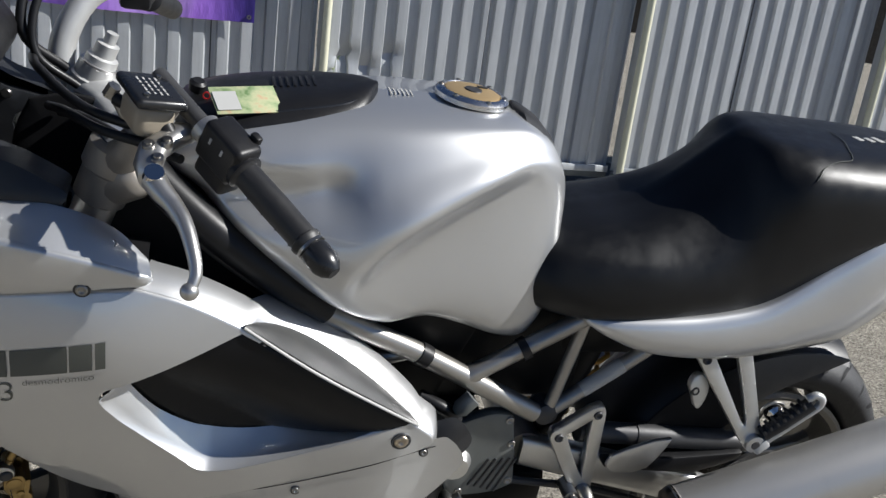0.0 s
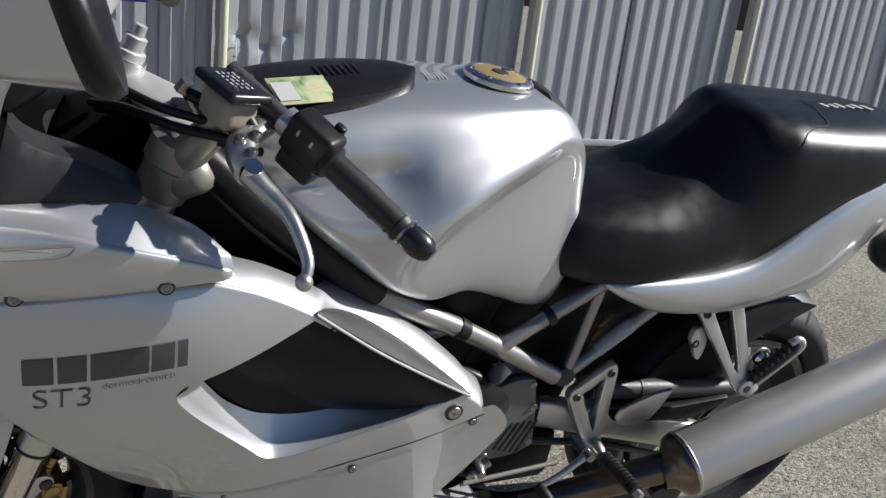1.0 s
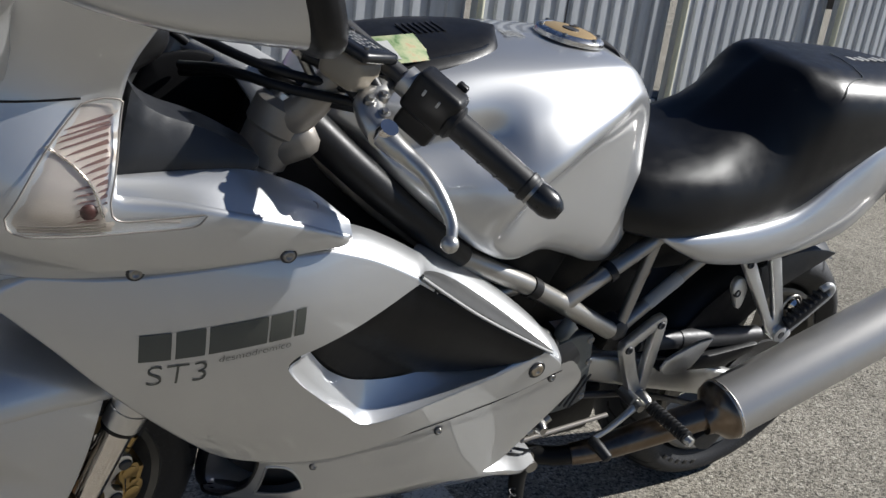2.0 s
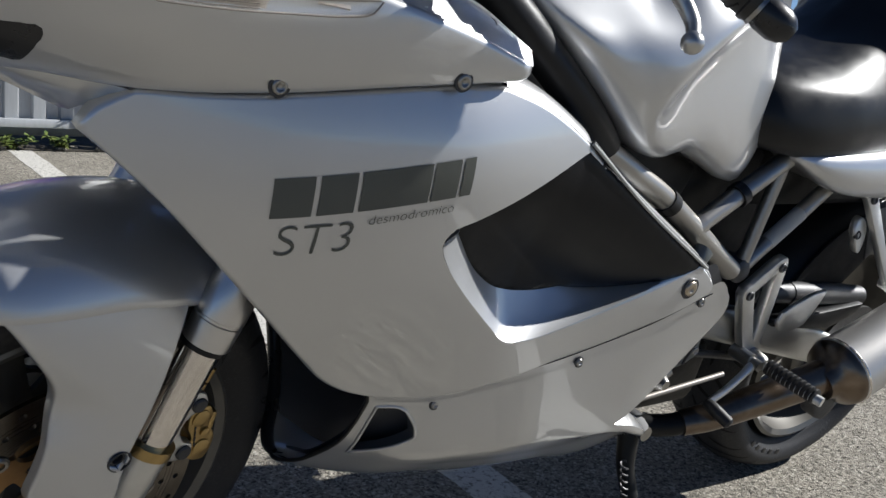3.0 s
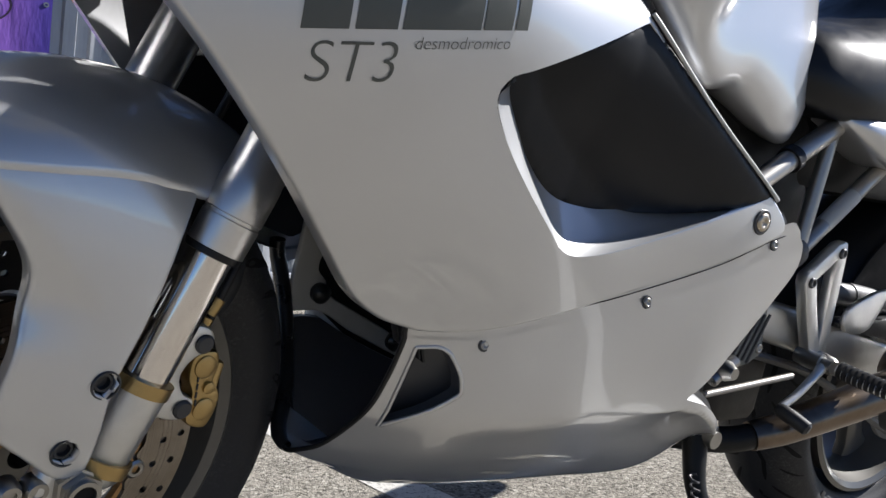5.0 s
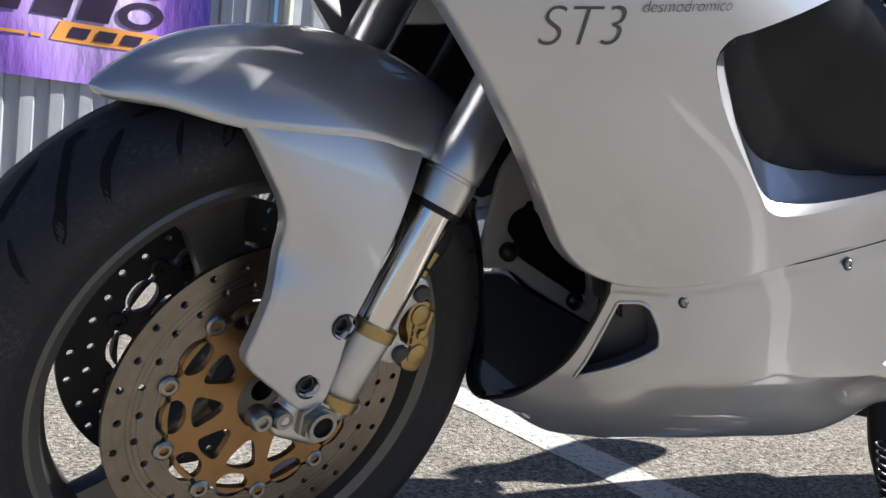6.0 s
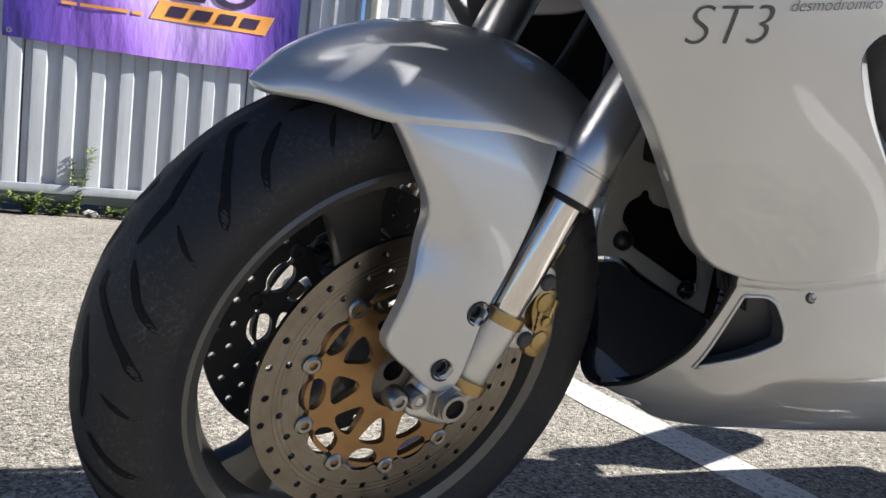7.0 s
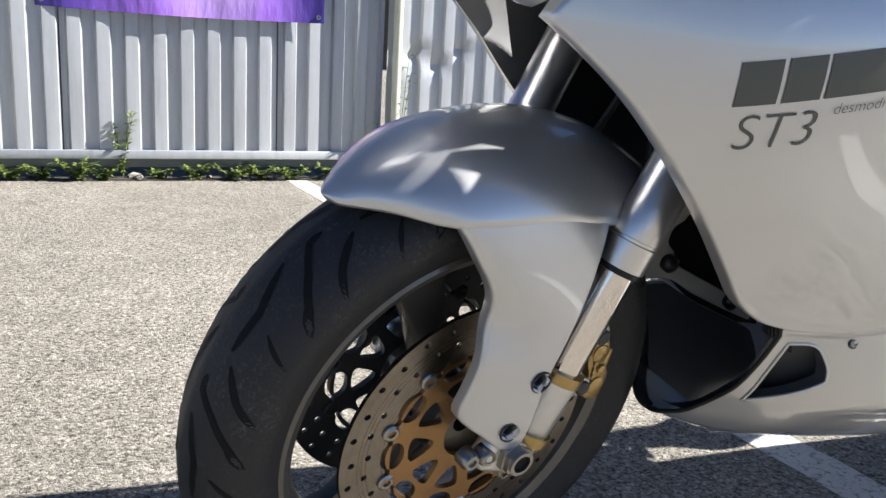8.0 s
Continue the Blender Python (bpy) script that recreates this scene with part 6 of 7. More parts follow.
# -- seat and tail --
SEAT_X = [0.862, 0.9, 0.96, 1.03, 1.09, 1.14, 1.19, 1.225, 1.27, 1.31, 1.4, 1.52, 1.6]
SEAT_RIDGE = ([0] * 13, [0.838, 0.858, 0.872, 0.882, 0.908, 0.95, 0.998, 1.02, 1.024, 1.024, 1.022, 1.02, 1.015])
SEAT_SHOULDER = ([-0.05, -0.06, -0.08, -0.09, -0.090, -0.084, -0.078, -0.086, -0.096, -0.1, -0.1, -0.09, -0.065], [0.836, 0.853, 0.864, 0.874, 0.892, 0.918, 0.965, 1.006, 1.015, 1.015, 1.012, 1.01, 1.006])
SEAT_BROW = ([-0.085, -0.108, -0.13, -0.142, -0.142, -0.138, -0.131, -0.132, -0.139, -0.142, -0.142, -0.132, -0.1], [0.824, 0.837, 0.839, 0.84, 0.843, 0.856, 0.890, 0.938, 0.977, 0.98, 0.98, 0.981, 0.986])
SEAT_CREASE = ([-0.108, -0.132, -0.15, -0.158, -0.158, -0.157, -0.154, -0.151, -0.151, -0.152, -0.15, -0.14, -0.112], [0.8, 0.8, 0.796, 0.795, 0.8, 0.804, 0.813, 0.832, 0.874, 0.894, 0.914, 0.94, 0.96])
SEAT_FLANK = ([-0.112, -0.136, -0.15, -0.155, -0.155, -0.153, -0.152, -0.15, -0.149, -0.148, -0.145, -0.138, -0.112], [0.775, 0.768, 0.755, 0.752, 0.755, 0.76, 0.768, 0.776, 0.795, 0.815, 0.868, 0.925, 0.95])
SEAT_EDGE = ([-0.1, -0.12, -0.13, -0.14, -0.14, -0.14, -0.14, -0.14, -0.138, -0.135, -0.13, -0.12, -0.1], [0.75, 0.742, 0.735, 0.735, 0.738, 0.742, 0.748, 0.755, 0.77, 0.79, 0.845, 0.91, 0.94])
SEAT_UNDER = ([0] * 13, [0.75, 0.74, 0.74, 0.74, 0.74, 0.74, 0.75, 0.76, 0.78, 0.8, 0.85, 0.91, 0.94])
_seat = [(x, [(line[0][i], line[1][i]) for line in (SEAT_RIDGE, SEAT_SHOULDER, SEAT_BROW, SEAT_CREASE, SEAT_FLANK, SEAT_EDGE, SEAT_UNDER)]) for i, x in enumerate(SEAT_X)]
seat = part("seat", loft(cross(_seat, 7)), SEAT, bike, "black vinyl two-level seat with pale stitching", smooth=80)
_sr = np.array(cross(_seat, 7))
_stitch = [tuple(_sr[a, 61 if b < 0 else b] * 1.0 + np.array((0, -0.0006, 0.0012))) for a, b in ((49, 11), (50, 10), (51, 9), (53, 8), (55, 7), (57, 6), (58, 4), (59, 2), (59, 0))]
_stitch = spline(_stitch, 5)
part("stitching", sweep(_stitch, 0.0008, 6), INK, seat, "pale seam stitching")
for _i, (_x, _w) in enumerate(((1.43, 0.022), (1.452, 0.018), (1.472, 0.022), (1.496, 0.016), (1.517, 0.022), (1.54, 0.024))):
    part("print_bar", block((0.012, _w, 0.0012), 0.0003, Matrix.Translation((_x, -0.012 - 0.004 * (_i % 2), 1.0205)) @ Matrix.Rotation(radians(15), 4, "Z")), WHITE_PRINT, seat, "grey printed mark")
_tail = [(0.962, [(-0.100, 0.742), (-0.135, 0.742), (-0.141, 0.737), (-0.137, 0.731), (-0.100, 0.731)]),
         (1.00, [(-0.120, 0.746), (-0.150, 0.744), (-0.158, 0.728), (-0.148, 0.712), (-0.110, 0.712)]),
         (1.07, [(-0.130, 0.752), (-0.160, 0.748), (-0.170, 0.715), (-0.156, 0.688), (-0.110, 0.688)]),
         (1.17, [(-0.135, 0.762), (-0.163, 0.757), (-0.176, 0.715), (-0.160, 0.680), (-0.110, 0.680)]),
         (1.26, [(-0.135, 0.782), (-0.161, 0.778), (-0.175, 0.728), (-0.158, 0.683), (-0.110, 0.683)]),
         (1.36, [(-0.130, 0.848), (-0.152, 0.842), (-0.170, 0.765), (-0.150, 0.694), (-0.105, 0.694)]),
         (1.44, [(-0.125, 0.898), (-0.147, 0.893), (-0.164, 0.81), (-0.145, 0.712), (-0.10, 0.712)]),
         (1.53, [(-0.110, 0.935), (-0.135, 0.930), (-0.150, 0.86), (-0.130, 0.770), (-0.09, 0.765)]),
         (1.62, [(-0.085, 0.955), (-0.105, 0.950), (-0.115, 0.90), (-0.100, 0.845), (-0.07, 0.84)])]
_xs = np.array([t[0] for t in _tail])
_path = spline(np.c_[_xs[:, None], np.array([t[1] for t in _tail]).reshape(len(_xs), -1)], 6)
tail = part("tail_fairing", loft([[(r[0], y, z) for y, z in spline(r[1:].reshape(-1, 2), 6)] + [(r[0], -0.06, z) for z in (r[-1], (r[-1] + r[2]) / 2, r[2])] for r in _path]), SILVER, bike, "silver tail fairing under the seat", smooth=75)
mirrored(tail, bike)

# -- frame --
frame_main = part("frame_tube", sweep(spline([(0.30, -0.075, 0.93), (0.393, -0.112, 0.845), (0.503, -0.124, 0.768), (0.62, -0.128, 0.71), (0.707, -0.128, 0.669), (0.923, -0.122, 0.546)], 8), 0.0165, 18), FRAME, bike, "silver-grey painted steel frame tube")
mirrored(frame_main, bike)
for _a, _b, _r in (((0.79, -0.126, 0.622), (0.985, -0.112, 0.733), 0.0145), ((0.945, -0.122, 0.545), (0.978, -0.108, 0.722), 0.0105), ((0.94, -0.120, 0.540), (1.12, -0.112, 0.682), 0.0125), ((0.985, -0.112, 0.733), (1.25, -0.10, 0.79), 0.0125), ((0.30, -0.05, 0.80), (0.50, -0.10, 0.60), 0.0145), ((0.50, -0.10, 0.60), (0.707, -0.12, 0.669), 0.0125)):
    mirrored(part("frame_tube", rod(_a, _b, _r, 16), FRAME, bike), bike)
for _p, _q in (((0.705, -0.128, 0.6705), (0.722, -0.128, 0.6605)), ((0.872, -0.120, 0.668), (0.884, -0.119, 0.675))):
    part("cable_tie", rod(_p, _q, 0.0185, 16), BLACK, frame_main, "black cable tie")
part("sleeve", sweep(spline([(0.30, -0.09, 0.945), (0.398, -0.124, 0.864), (0.500, -0.136, 0.788), (0.562, -0.131, 0.742)], 8), [0.024, 0.024, 0.024, 0.019], 18), BLACK, frame_main, "thick black hose along the frame")
part("weld_collar", rod((0.786, -0.126, 0.619), (0.806, -0.125, 0.632), 0.0165, 16), FRAME, frame_main)
part("label", rod((1.000, -0.117, 0.587), (1.062, -0.115, 0.636), 0.0130, 16), WHITE_PRINT, frame_main, "worn pale sticker round the tube")
part("frame_node", stepped((0.943, -0.135, 0.545), (0.943, -0.095, 0.545), [(0, 0.012), (0.15, 0.020), (1, 0.020)], 20), DARK_METAL, frame_main)

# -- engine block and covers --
eng = part("engine", block((0.30, 0.22, 0.24), 0.03, Matrix.Translation((0.70, 0, 0.42))), DEEP_BLACK, bike, "black engine behind the fairing")
part("rear_cylinder", block((0.20, 0.17, 0.26), 0.03, Matrix.Translation((0.70, 0, 0.62)) @ Matrix.Rotation(radians(20), 4, "Y")), DEEP_BLACK, eng)
part("front_cylinder", block((0.14, 0.17, 0.18), 0.03, Matrix.Translation((0.58, 0, 0.43)) @ Matrix.Rotation(radians(-15), 4, "Y")), DEEP_BLACK, eng)
_cov = merged([(0.80, 0.53), (0.85, 0.548), (0.888, 0.545)], [(0.888, 0.545), (0.905, 0.47), (0.918, 0.395)], [(0.918, 0.395), (0.88, 0.378), (0.80, 0.372)], [(0.80, 0.372), (0.78, 0.45), (0.80, 0.53)])
cover = part("sprocket_cover", plate([_cov], -0.128, -0.105, 0.03, 0.006), GREY_METAL, eng, "grey ribbed sprocket cover")
for _i in range(5):
    part("rib", rod((0.835 + 0.012 * _i, -0.129, 0.40 - 0.004 * _i), (0.862 + 0.012 * _i, -0.129, 0.455), 0.0022, 8), DARK_METAL, cover)
for _x, _z in ((0.882, 0.535), (0.895, 0.485), (0.905, 0.405), (0.82, 0.385)):
    part("bolt", bolt, None, cover, m=Matrix.Translation((_x, -0.128, _z)))
part("sump", block((0.27, 0.18, 0.12), 0.02, Matrix.Translation((0.86, -0.01, 0.335))), DEEP_BLACK, eng)
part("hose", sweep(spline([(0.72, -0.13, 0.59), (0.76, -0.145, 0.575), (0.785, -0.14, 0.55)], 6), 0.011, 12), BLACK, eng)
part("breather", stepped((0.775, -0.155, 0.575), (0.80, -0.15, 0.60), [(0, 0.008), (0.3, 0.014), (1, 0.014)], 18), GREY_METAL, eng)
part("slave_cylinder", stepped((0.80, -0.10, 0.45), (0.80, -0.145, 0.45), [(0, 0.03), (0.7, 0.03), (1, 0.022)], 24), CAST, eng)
part("battery_tray", block((0.30, 0.20, 0.20), 0.02, Matrix.Translation((0.86, 0.02, 0.64))), DEEP_BLACK, bike, "black airbox and battery case")
part("rear_tray", block((0.45, 0.17, 0.14), 0.02, Matrix.Translation((1.18, 0.0, 0.70))), DEEP_BLACK, bike, "black tray under the seat")

# -- rider footrest hanger, pedal and pegs --
dark_bolt = bolt_mesh(0.008, 0.004, 0.55, DARK_METAL)
_h = merged([(0.955, 0.505), (0.957, 0.518), (0.968, 0.526)], [(0.968, 0.526), (0.995, 0.548), (1.018, 0.566)], [(1.018, 0.566), (1.036, 0.570), (1.044, 0.556)], [(1.044, 0.556), (1.052, 0.48), (1.058, 0.395)], [(1.058, 0.395), (1.050, 0.372), (1.028, 0.376)], [(1.028, 0.376), (0.99, 0.44), (0.955, 0.505)])
_hh = merged([(0.983, 0.512), (1.005, 0.528), (1.022, 0.542)], [(1.022, 0.542), (1.028, 0.48), (1.034, 0.418)], [(1.034, 0.418), (1.006, 0.465), (0.983, 0.512)])
hanger = part("footrest_hanger", plate([_h, _hh], -0.142, -0.124, 0.03, 0.003), CAST, bike, "cast alloy footrest hanger")
for _x, _z in ((0.970, 0.507), (1.029, 0.553)):
    part("bolt", dark_bolt, None, hanger, m=Matrix.Translation((_x, -0.142, _z)))
mirrored(hanger, bike)
part("pivot", stepped((1.042, -0.120, 0.388), (1.042, -0.172, 0.388), [(0, 0.015), (0.5, 0.016), (0.9, 0.013), (1, 0.009)], 20), STEEL, hanger, "steel footrest pivot")
peg = part("footrest", sweep(spline([(1.046, -0.165, 0.384), (1.055, -0.215, 0.378), (1.066, -0.272, 0.376)], 6), 0.0085, 14), CAST, bike, "footrest with ribbed black rubber")
for _i in range(11):
    _t = 0.12 + _i * 0.075
    _x, _y, _z = 1.046 + 0.02 * _t, -0.165 - 0.107 * _t, 0.386 - 0.008 * _t
    part("rubber_rib", stepped((_x, _y - 0.0032, _z), (_x, _y + 0.0032, _z), [(0, 0.0095), (0.2, 0.0135), (0.8, 0.0135), (1, 0.0095)], 16), RUBBER, peg)
mirrored(peg, bike)
_lev = spline([(1.012, -0.168, 0.392), (0.99, -0.172, 0.378), (0.955, -0.172, 0.350), (0.930, -0.170, 0.334)], 8)
shift = part("gear_lever", sweep(_lev, [0.0085, 0.0065, 0.006, 0.006], 14), CAST, bike, "alloy gear lever with a rubber toe piece")
part("toe_piece", stepped((0.927, -0.165, 0.331), (0.939, -0.213, 0.316), [(0, 0.007), (0.1, 0.0105), (0.5, 0.011), (0.93, 0.010), (1, 0.006)], 16), RUBBER, shift, "ribbed rubber toe piece")
part("pivot", stepped((1.012, -0.125, 0.394), (1.012, -0.182, 0.394), [(0, 0.012), (0.7, 0.013), (0.72, 0.009), (1, 0.009)], 18), STEEL, shift)
part("linkage", rod((0.770, -0.152, 0.352), (0.955, -0.158, 0.374), 0.0045, 12), CLAMP, shift, "dull grey linkage rod")
part("rod_end", joined(stepped((0.793, -0.135, 0.388), (0.793, -0.175, 0.388), [(0, 0.008), (0.3, 0.014), (0.7, 0.014), (1, 0.008)], 16), rod((0.775, -0.155, 0.372), (0.815, -0.155, 0.40), 0.009, 10)), STEEL, shift)
_heel = merged([(1.072, 0.470), (1.090, 0.480), (1.115, 0.490)], [(1.115, 0.490), (1.145, 0.500), (1.180, 0.505)], [(1.180, 0.505), (1.166, 0.470), (1.148, 0.441)], [(1.148, 0.441), (1.12, 0.432), (1.080, 0.436)], [(1.080, 0.436), (1.068, 0.45), (1.072, 0.470)])
part("heel_guard", plate([_heel], -0.152, -0.143, 0.02, 0.003), CAST, hanger, "pointed alloy heel guard")

# -- passenger footrest --
_spread = Matrix(((1, 0, 0, 0), (0, 1, 0.24, -0.3132), (0, 0, 1, 0), (0, 0, 0, 1)))
_r = merged([(1.165, 0.692), (1.210, 0.690), (1.266, 0.693)], [(1.266, 0.693), (1.288, 0.63), (1.309, 0.569)], [(1.309, 0.569), (1.322, 0.540), (1.317, 0.517), (1.300, 0.511), (1.277, 0.533)], [(1.277, 0.533), (1.225, 0.600), (1.173, 0.668)], [(1.173, 0.668), (1.163, 0.680), (1.165, 0.692)])
_rh = merged([(1.202, 0.676), (1.222, 0.678), (1.243, 0.677)], [(1.243, 0.677), (1.265, 0.620), (1.2825, 0.569)], [(1.2825, 0.569), (1.282, 0.559), (1.276, 0.562)], [(1.276, 0.562), (1.240, 0.617), (1.202, 0.676)])
phang = part("passenger_hanger", wrapped(plate([_r, _rh], -0.007, 0.007, 0.03, 0.003), _spread), CAST, bike, "cast alloy passenger footrest hanger")
part("bolt", dark_bolt, None, phang, m=Matrix.Translation((1.183, -0.1585, 0.676)) @ Matrix.Rotation(radians(-13), 4, "X"))
_lb = loop([(1.186, 0.641), (1.200, 0.636), (1.209, 0.618), (1.206, 0.598), (1.196, 0.581), (1.187, 0.585), (1.180, 0.602), (1.172, 0.618), (1.176, 0.634)], 4)
part("lobe", wrapped(plate([_lb], 0.008, 0.022, 0.03, 0.004), _spread), CAST, phang, "rounded alloy lug")
part("bolt", dark_bolt, None, phang, m=Matrix.Translation((1.183, -0.156, 0.612)) @ Matrix.Rotation(radians(-13), 4, "X"))
part("pivot", stepped((1.304, -0.172, 0.529), (1.304, -0.201, 0.529), [(0, 0.016), (0.8, 0.017), (0.95, 0.0165), (1, 0.013)], 24), CAST, phang)
part("pivot_pin", stepped((1.304, -0.200, 0.529), (1.304, -0.2025, 0.529), [(0, 0.0085), (1, 0.0075)], 18), DARK_METAL, phang, "dark pivot pin")
_pp = spline([(1.312, -0.192, 0.520), (1.335, -0.196, 0.544), (1.375, -0.200, 0.588), (1.396, -0.202, 0.613), (1.396, -0.202, 0.626), (1.384, -0.200, 0.633), (1.370, -0.198, 0.624)], 8)
ppeg = part("passenger_footrest", sweep(_pp, 0.0068, 12), PALE_ALLOY, bike, "folded-up passenger footrest with black rubber")
part("root", block((0.030, 0.026, 0.022), 0.005, Matrix.Translation((1.318, -0.190, 0.524)) @ Matrix.Rotation(radians(-47), 4, "Y")), PALE_ALLOY, ppeg)
rubber_pad = part("rubber", sweep(spline([(1.318, -0.192, 0.545), (1.345, -0.195, 0.575), (1.382, -0.199, 0.616)], 6), [0.012, 0.0135, 0.012], 14), RUBBER, ppeg, "ribbed black rubber")
for _i in range(7):
    part("rib", block((0.006, 0.020, 0.012), 0.0015, Matrix.Translation((1.312 + 0.0085 * _i, -0.193 - 0.001 * _i, 0.556 + 0.0096 * _i)) @ Matrix.Rotation(radians(-47), 4, "Y")), RUBBER, rubber_pad)
part("spring", stepped((1.337, -0.165, 0.578), (1.337, -0.186, 0.578), [(0, 0.012), (0.3, 0.016), (0.7, 0.016), (1, 0.010)], 20), CHROME, ppeg)
part("clip", sweep([(1.333 + 0.023 * math.cos(a), -0.176, 0.582 + 0.018 * math.sin(a)) for a in np.linspace(0.2, 3.3, 14)], 0.003, 8), STEEL, ppeg, "bent steel spring clip")
mirrored(phang, bike), mirrored(ppeg, bike)

# -- exhaust --
_ma, _mb = Vector((1.183, -0.2165, 0.374)), Vector((1.80, -0.252, 0.645))
muffler = part("muffler", stepped(_ma, _mb, [(0, 0.030), (0.008, 0.052), (0.02, 0.058), (0.024, 0.0605), (0.034, 0.0605), (0.036, 0.0595), (0.93, 0.0595), (0.98, 0.056), (1.0, 0.048)], 56), MUFFLER, bike, "brushed steel muffler", smooth=30)
mirrored(muffler, bike)
part("end_cap", stepped(_ma - (_mb - _ma) * 0.05, _ma + (_mb - _ma) * 0.024, [(0, 0.030), (0.30, 0.033), (0.55, 0.044), (0.72, 0.056), (0.95, 0.0600), (1, 0.0600)], 48), HEAT, muffler, "heat-tinted conical inlet", smooth=60)
part("band", stepped(_ma + (_mb - _ma) * 0.026, _ma + (_mb - _ma) * 0.034, [(0, 0.060), (0.3, 0.0625), (0.7, 0.0625), (1, 0.060)], 48), CHROME, muffler)
part("link_pipe", sweep(spline([(0.76, -0.05, 0.266), (0.82, -0.10, 0.267), (0.88, -0.138, 0.274), (0.93, -0.159, 0.290)], 8), 0.0185, 20), DEEP_BLACK, bike, "black link pipe")
pipe = part("exhaust_pipe", sweep(spline([(0.905, -0.150, 0.282), (0.95, -0.166, 0.297), (1.08, -0.192, 0.340), (1.17, -0.21, 0.372)], 8), [0.021, 0.0235, 0.028, 0.0295], 24), HEAT, bike, "heat-tinted steel exhaust pipe")
part("bracket", plate([merged([(1.14, 0.33), (1.18, 0.345), (1.215, 0.34)], [(1.215, 0.34), (1.21, 0.31), (1.19, 0.29)], [(1.19, 0.29), (1.16, 0.30), (1.14, 0.33)])], -0.23, -0.20, 0.02, 0.003), DARK_METAL, pipe)

# -- rear wheel, swingarm, hugger --
rear_place = Matrix.Translation((1.43, 0, 0.318))
rear_wheel = make_wheel("rear_wheel", 0.318, 0.088, 0.076, "grey cast rear wheel", rear_place, 0.1)
for _i, _a in enumerate(np.linspace(235, 262, 5)):
    part("side_mark", wrapped(block((0.012, 0.0012, 0.014), 0.0003, Matrix.Translation((0.252, -0.0855, 0)) ), rear_place @ Matrix.Rotation(radians(-_a), 4, "Y")), GREY_PLASTIC, rear_wheel, "raised sidewall mark")
part("disc", wrapped(plate([circle(0, 0, 0.122, 72), circle(0, 0, 0.07, 48)], 0.095, 0.100), rear_place), ROTOR, rear_wheel)
part("sprocket", wrapped(plate([circle(0, 0, 0.105, 90), circle(0, 0, 0.05, 40)], -0.105, -0.098), rear_place), DARK_METAL, rear_wheel, "dark rear sprocket")
arm = part("swingarm", joined(loft([[(x, y, z + h * math.sin(a)) if False else (x, y + w * math.copysign(abs(math.cos(a)) ** 0.5, math.cos(a)), z + h * math.copysign(abs(math.sin(a)) ** 0.5, math.sin(a))) for a in np.linspace(0, 2 * math.pi, 24, endpoint=False)] for x, y, z, w, h in ((0.93, -0.085, 0.44, 0.018, 0.030), (1.05, -0.105, 0.42, 0.018, 0.034), (1.25, -0.128, 0.375, 0.017, 0.034), (1.40, -0.132, 0.325, 0.016, 0.030), (1.48, -0.132, 0.308, 0.015, 0.024))]), rod((0.94, -0.09, 0.44), (0.94, 0.09, 0.44), 0.034, 20)), CAST, bike, "cast alloy swingarm")
mirrored(arm, bike)
part("upper_brace", sweep([(1.02, -0.106, 0.492), (1.36, -0.116, 0.462)], 0.019, 18), DARK_METAL, arm, "dark swingarm brace tube")
part("brace_sleeve", sweep([(1.13, -0.109, 0.4825), (1.31, -0.1145, 0.4665)], 0.0205, 18), DARK_METAL, arm, "dark steel sleeve")
_cg = merged([(1.07, 0.452), (1.20, 0.455), (1.34, 0.462)], [(1.34, 0.462), (1.33, 0.445), (1.25, 0.418)], [(1.25, 0.418), (1.15, 0.428), (1.07, 0.440)], [(1.07, 0.440), (1.068, 0.446), (1.07, 0.452)])
part("chain_guard", plate([_cg], -0.145, -0.120, 0.03, 0.004), BLACK, arm, "black chain guard")
part("chain", sweep(spline([(0.90, -0.112, 0.395), (1.10, -0.108, 0.35), (1.42, -0.102, 0.225)], 10), 0.007, 8), DARK_METAL, bike, "dark drive chain")
_hg = []
for ang in np.linspace(75, -20, 18):
    ring = []
    for u in np.linspace(-1, 1, 15):
        rr = 0.345 - 0.030 * abs(u) ** 3
        ring.append((1.43 - rr * math.sin(radians(ang)), 0.098 * u, 0.318 + rr * math.cos(radians(ang))))
    _hg.append(ring)
hugger = part("rear_hugger", loft(_hg, False, False), BLACK, bike, "dark plastic rear hugger", smooth=70)
_at = lambda r, a: (1.43 - r * math.sin(radians(a)), 0.318 + r * math.cos(radians(a)))
_sk = merged([_at(0.332, a) for a in np.linspace(-17, 23, 9)], [_at(0.332, 23), _at(0.225, 20)], [_at(0.225, 20), _at(0.245, 12), _at(0.262, 3), _at(0.282, -5), _at(0.306, -12), _at(0.332, -17)])
part("side_skirt", plate([_sk], -0.106, -0.101, 0.03, 0.002), HUGGER, hugger, "dull grey side of the hugger")
# black plate ahead of the side skirt paints the shadow there
_sk = merged([_at(0.333, a) for a in np.linspace(23.3, 74, 9)], [_at(0.333, 74), _at(0.20, 70)], [_at(0.20, 70), _at(0.20, 45), _at(0.223, 20.3)], [_at(0.223, 20.3), _at(0.333, 23.3)])
part("shadow_skirt", plate([_sk], -0.105, -0.101, 0.03, 0.002), PITCH, hugger, "black sheet in place of the shadow ahead of the wheel")
part("shock_absorber", stepped((0.97, -0.02, 0.36), (1.05, -0.02, 0.66), [(0, 0.02), (0.1, 0.034), (0.9, 0.034), (1, 0.02)], 24), DEEP_BLACK, bike, "rear shock absorber")
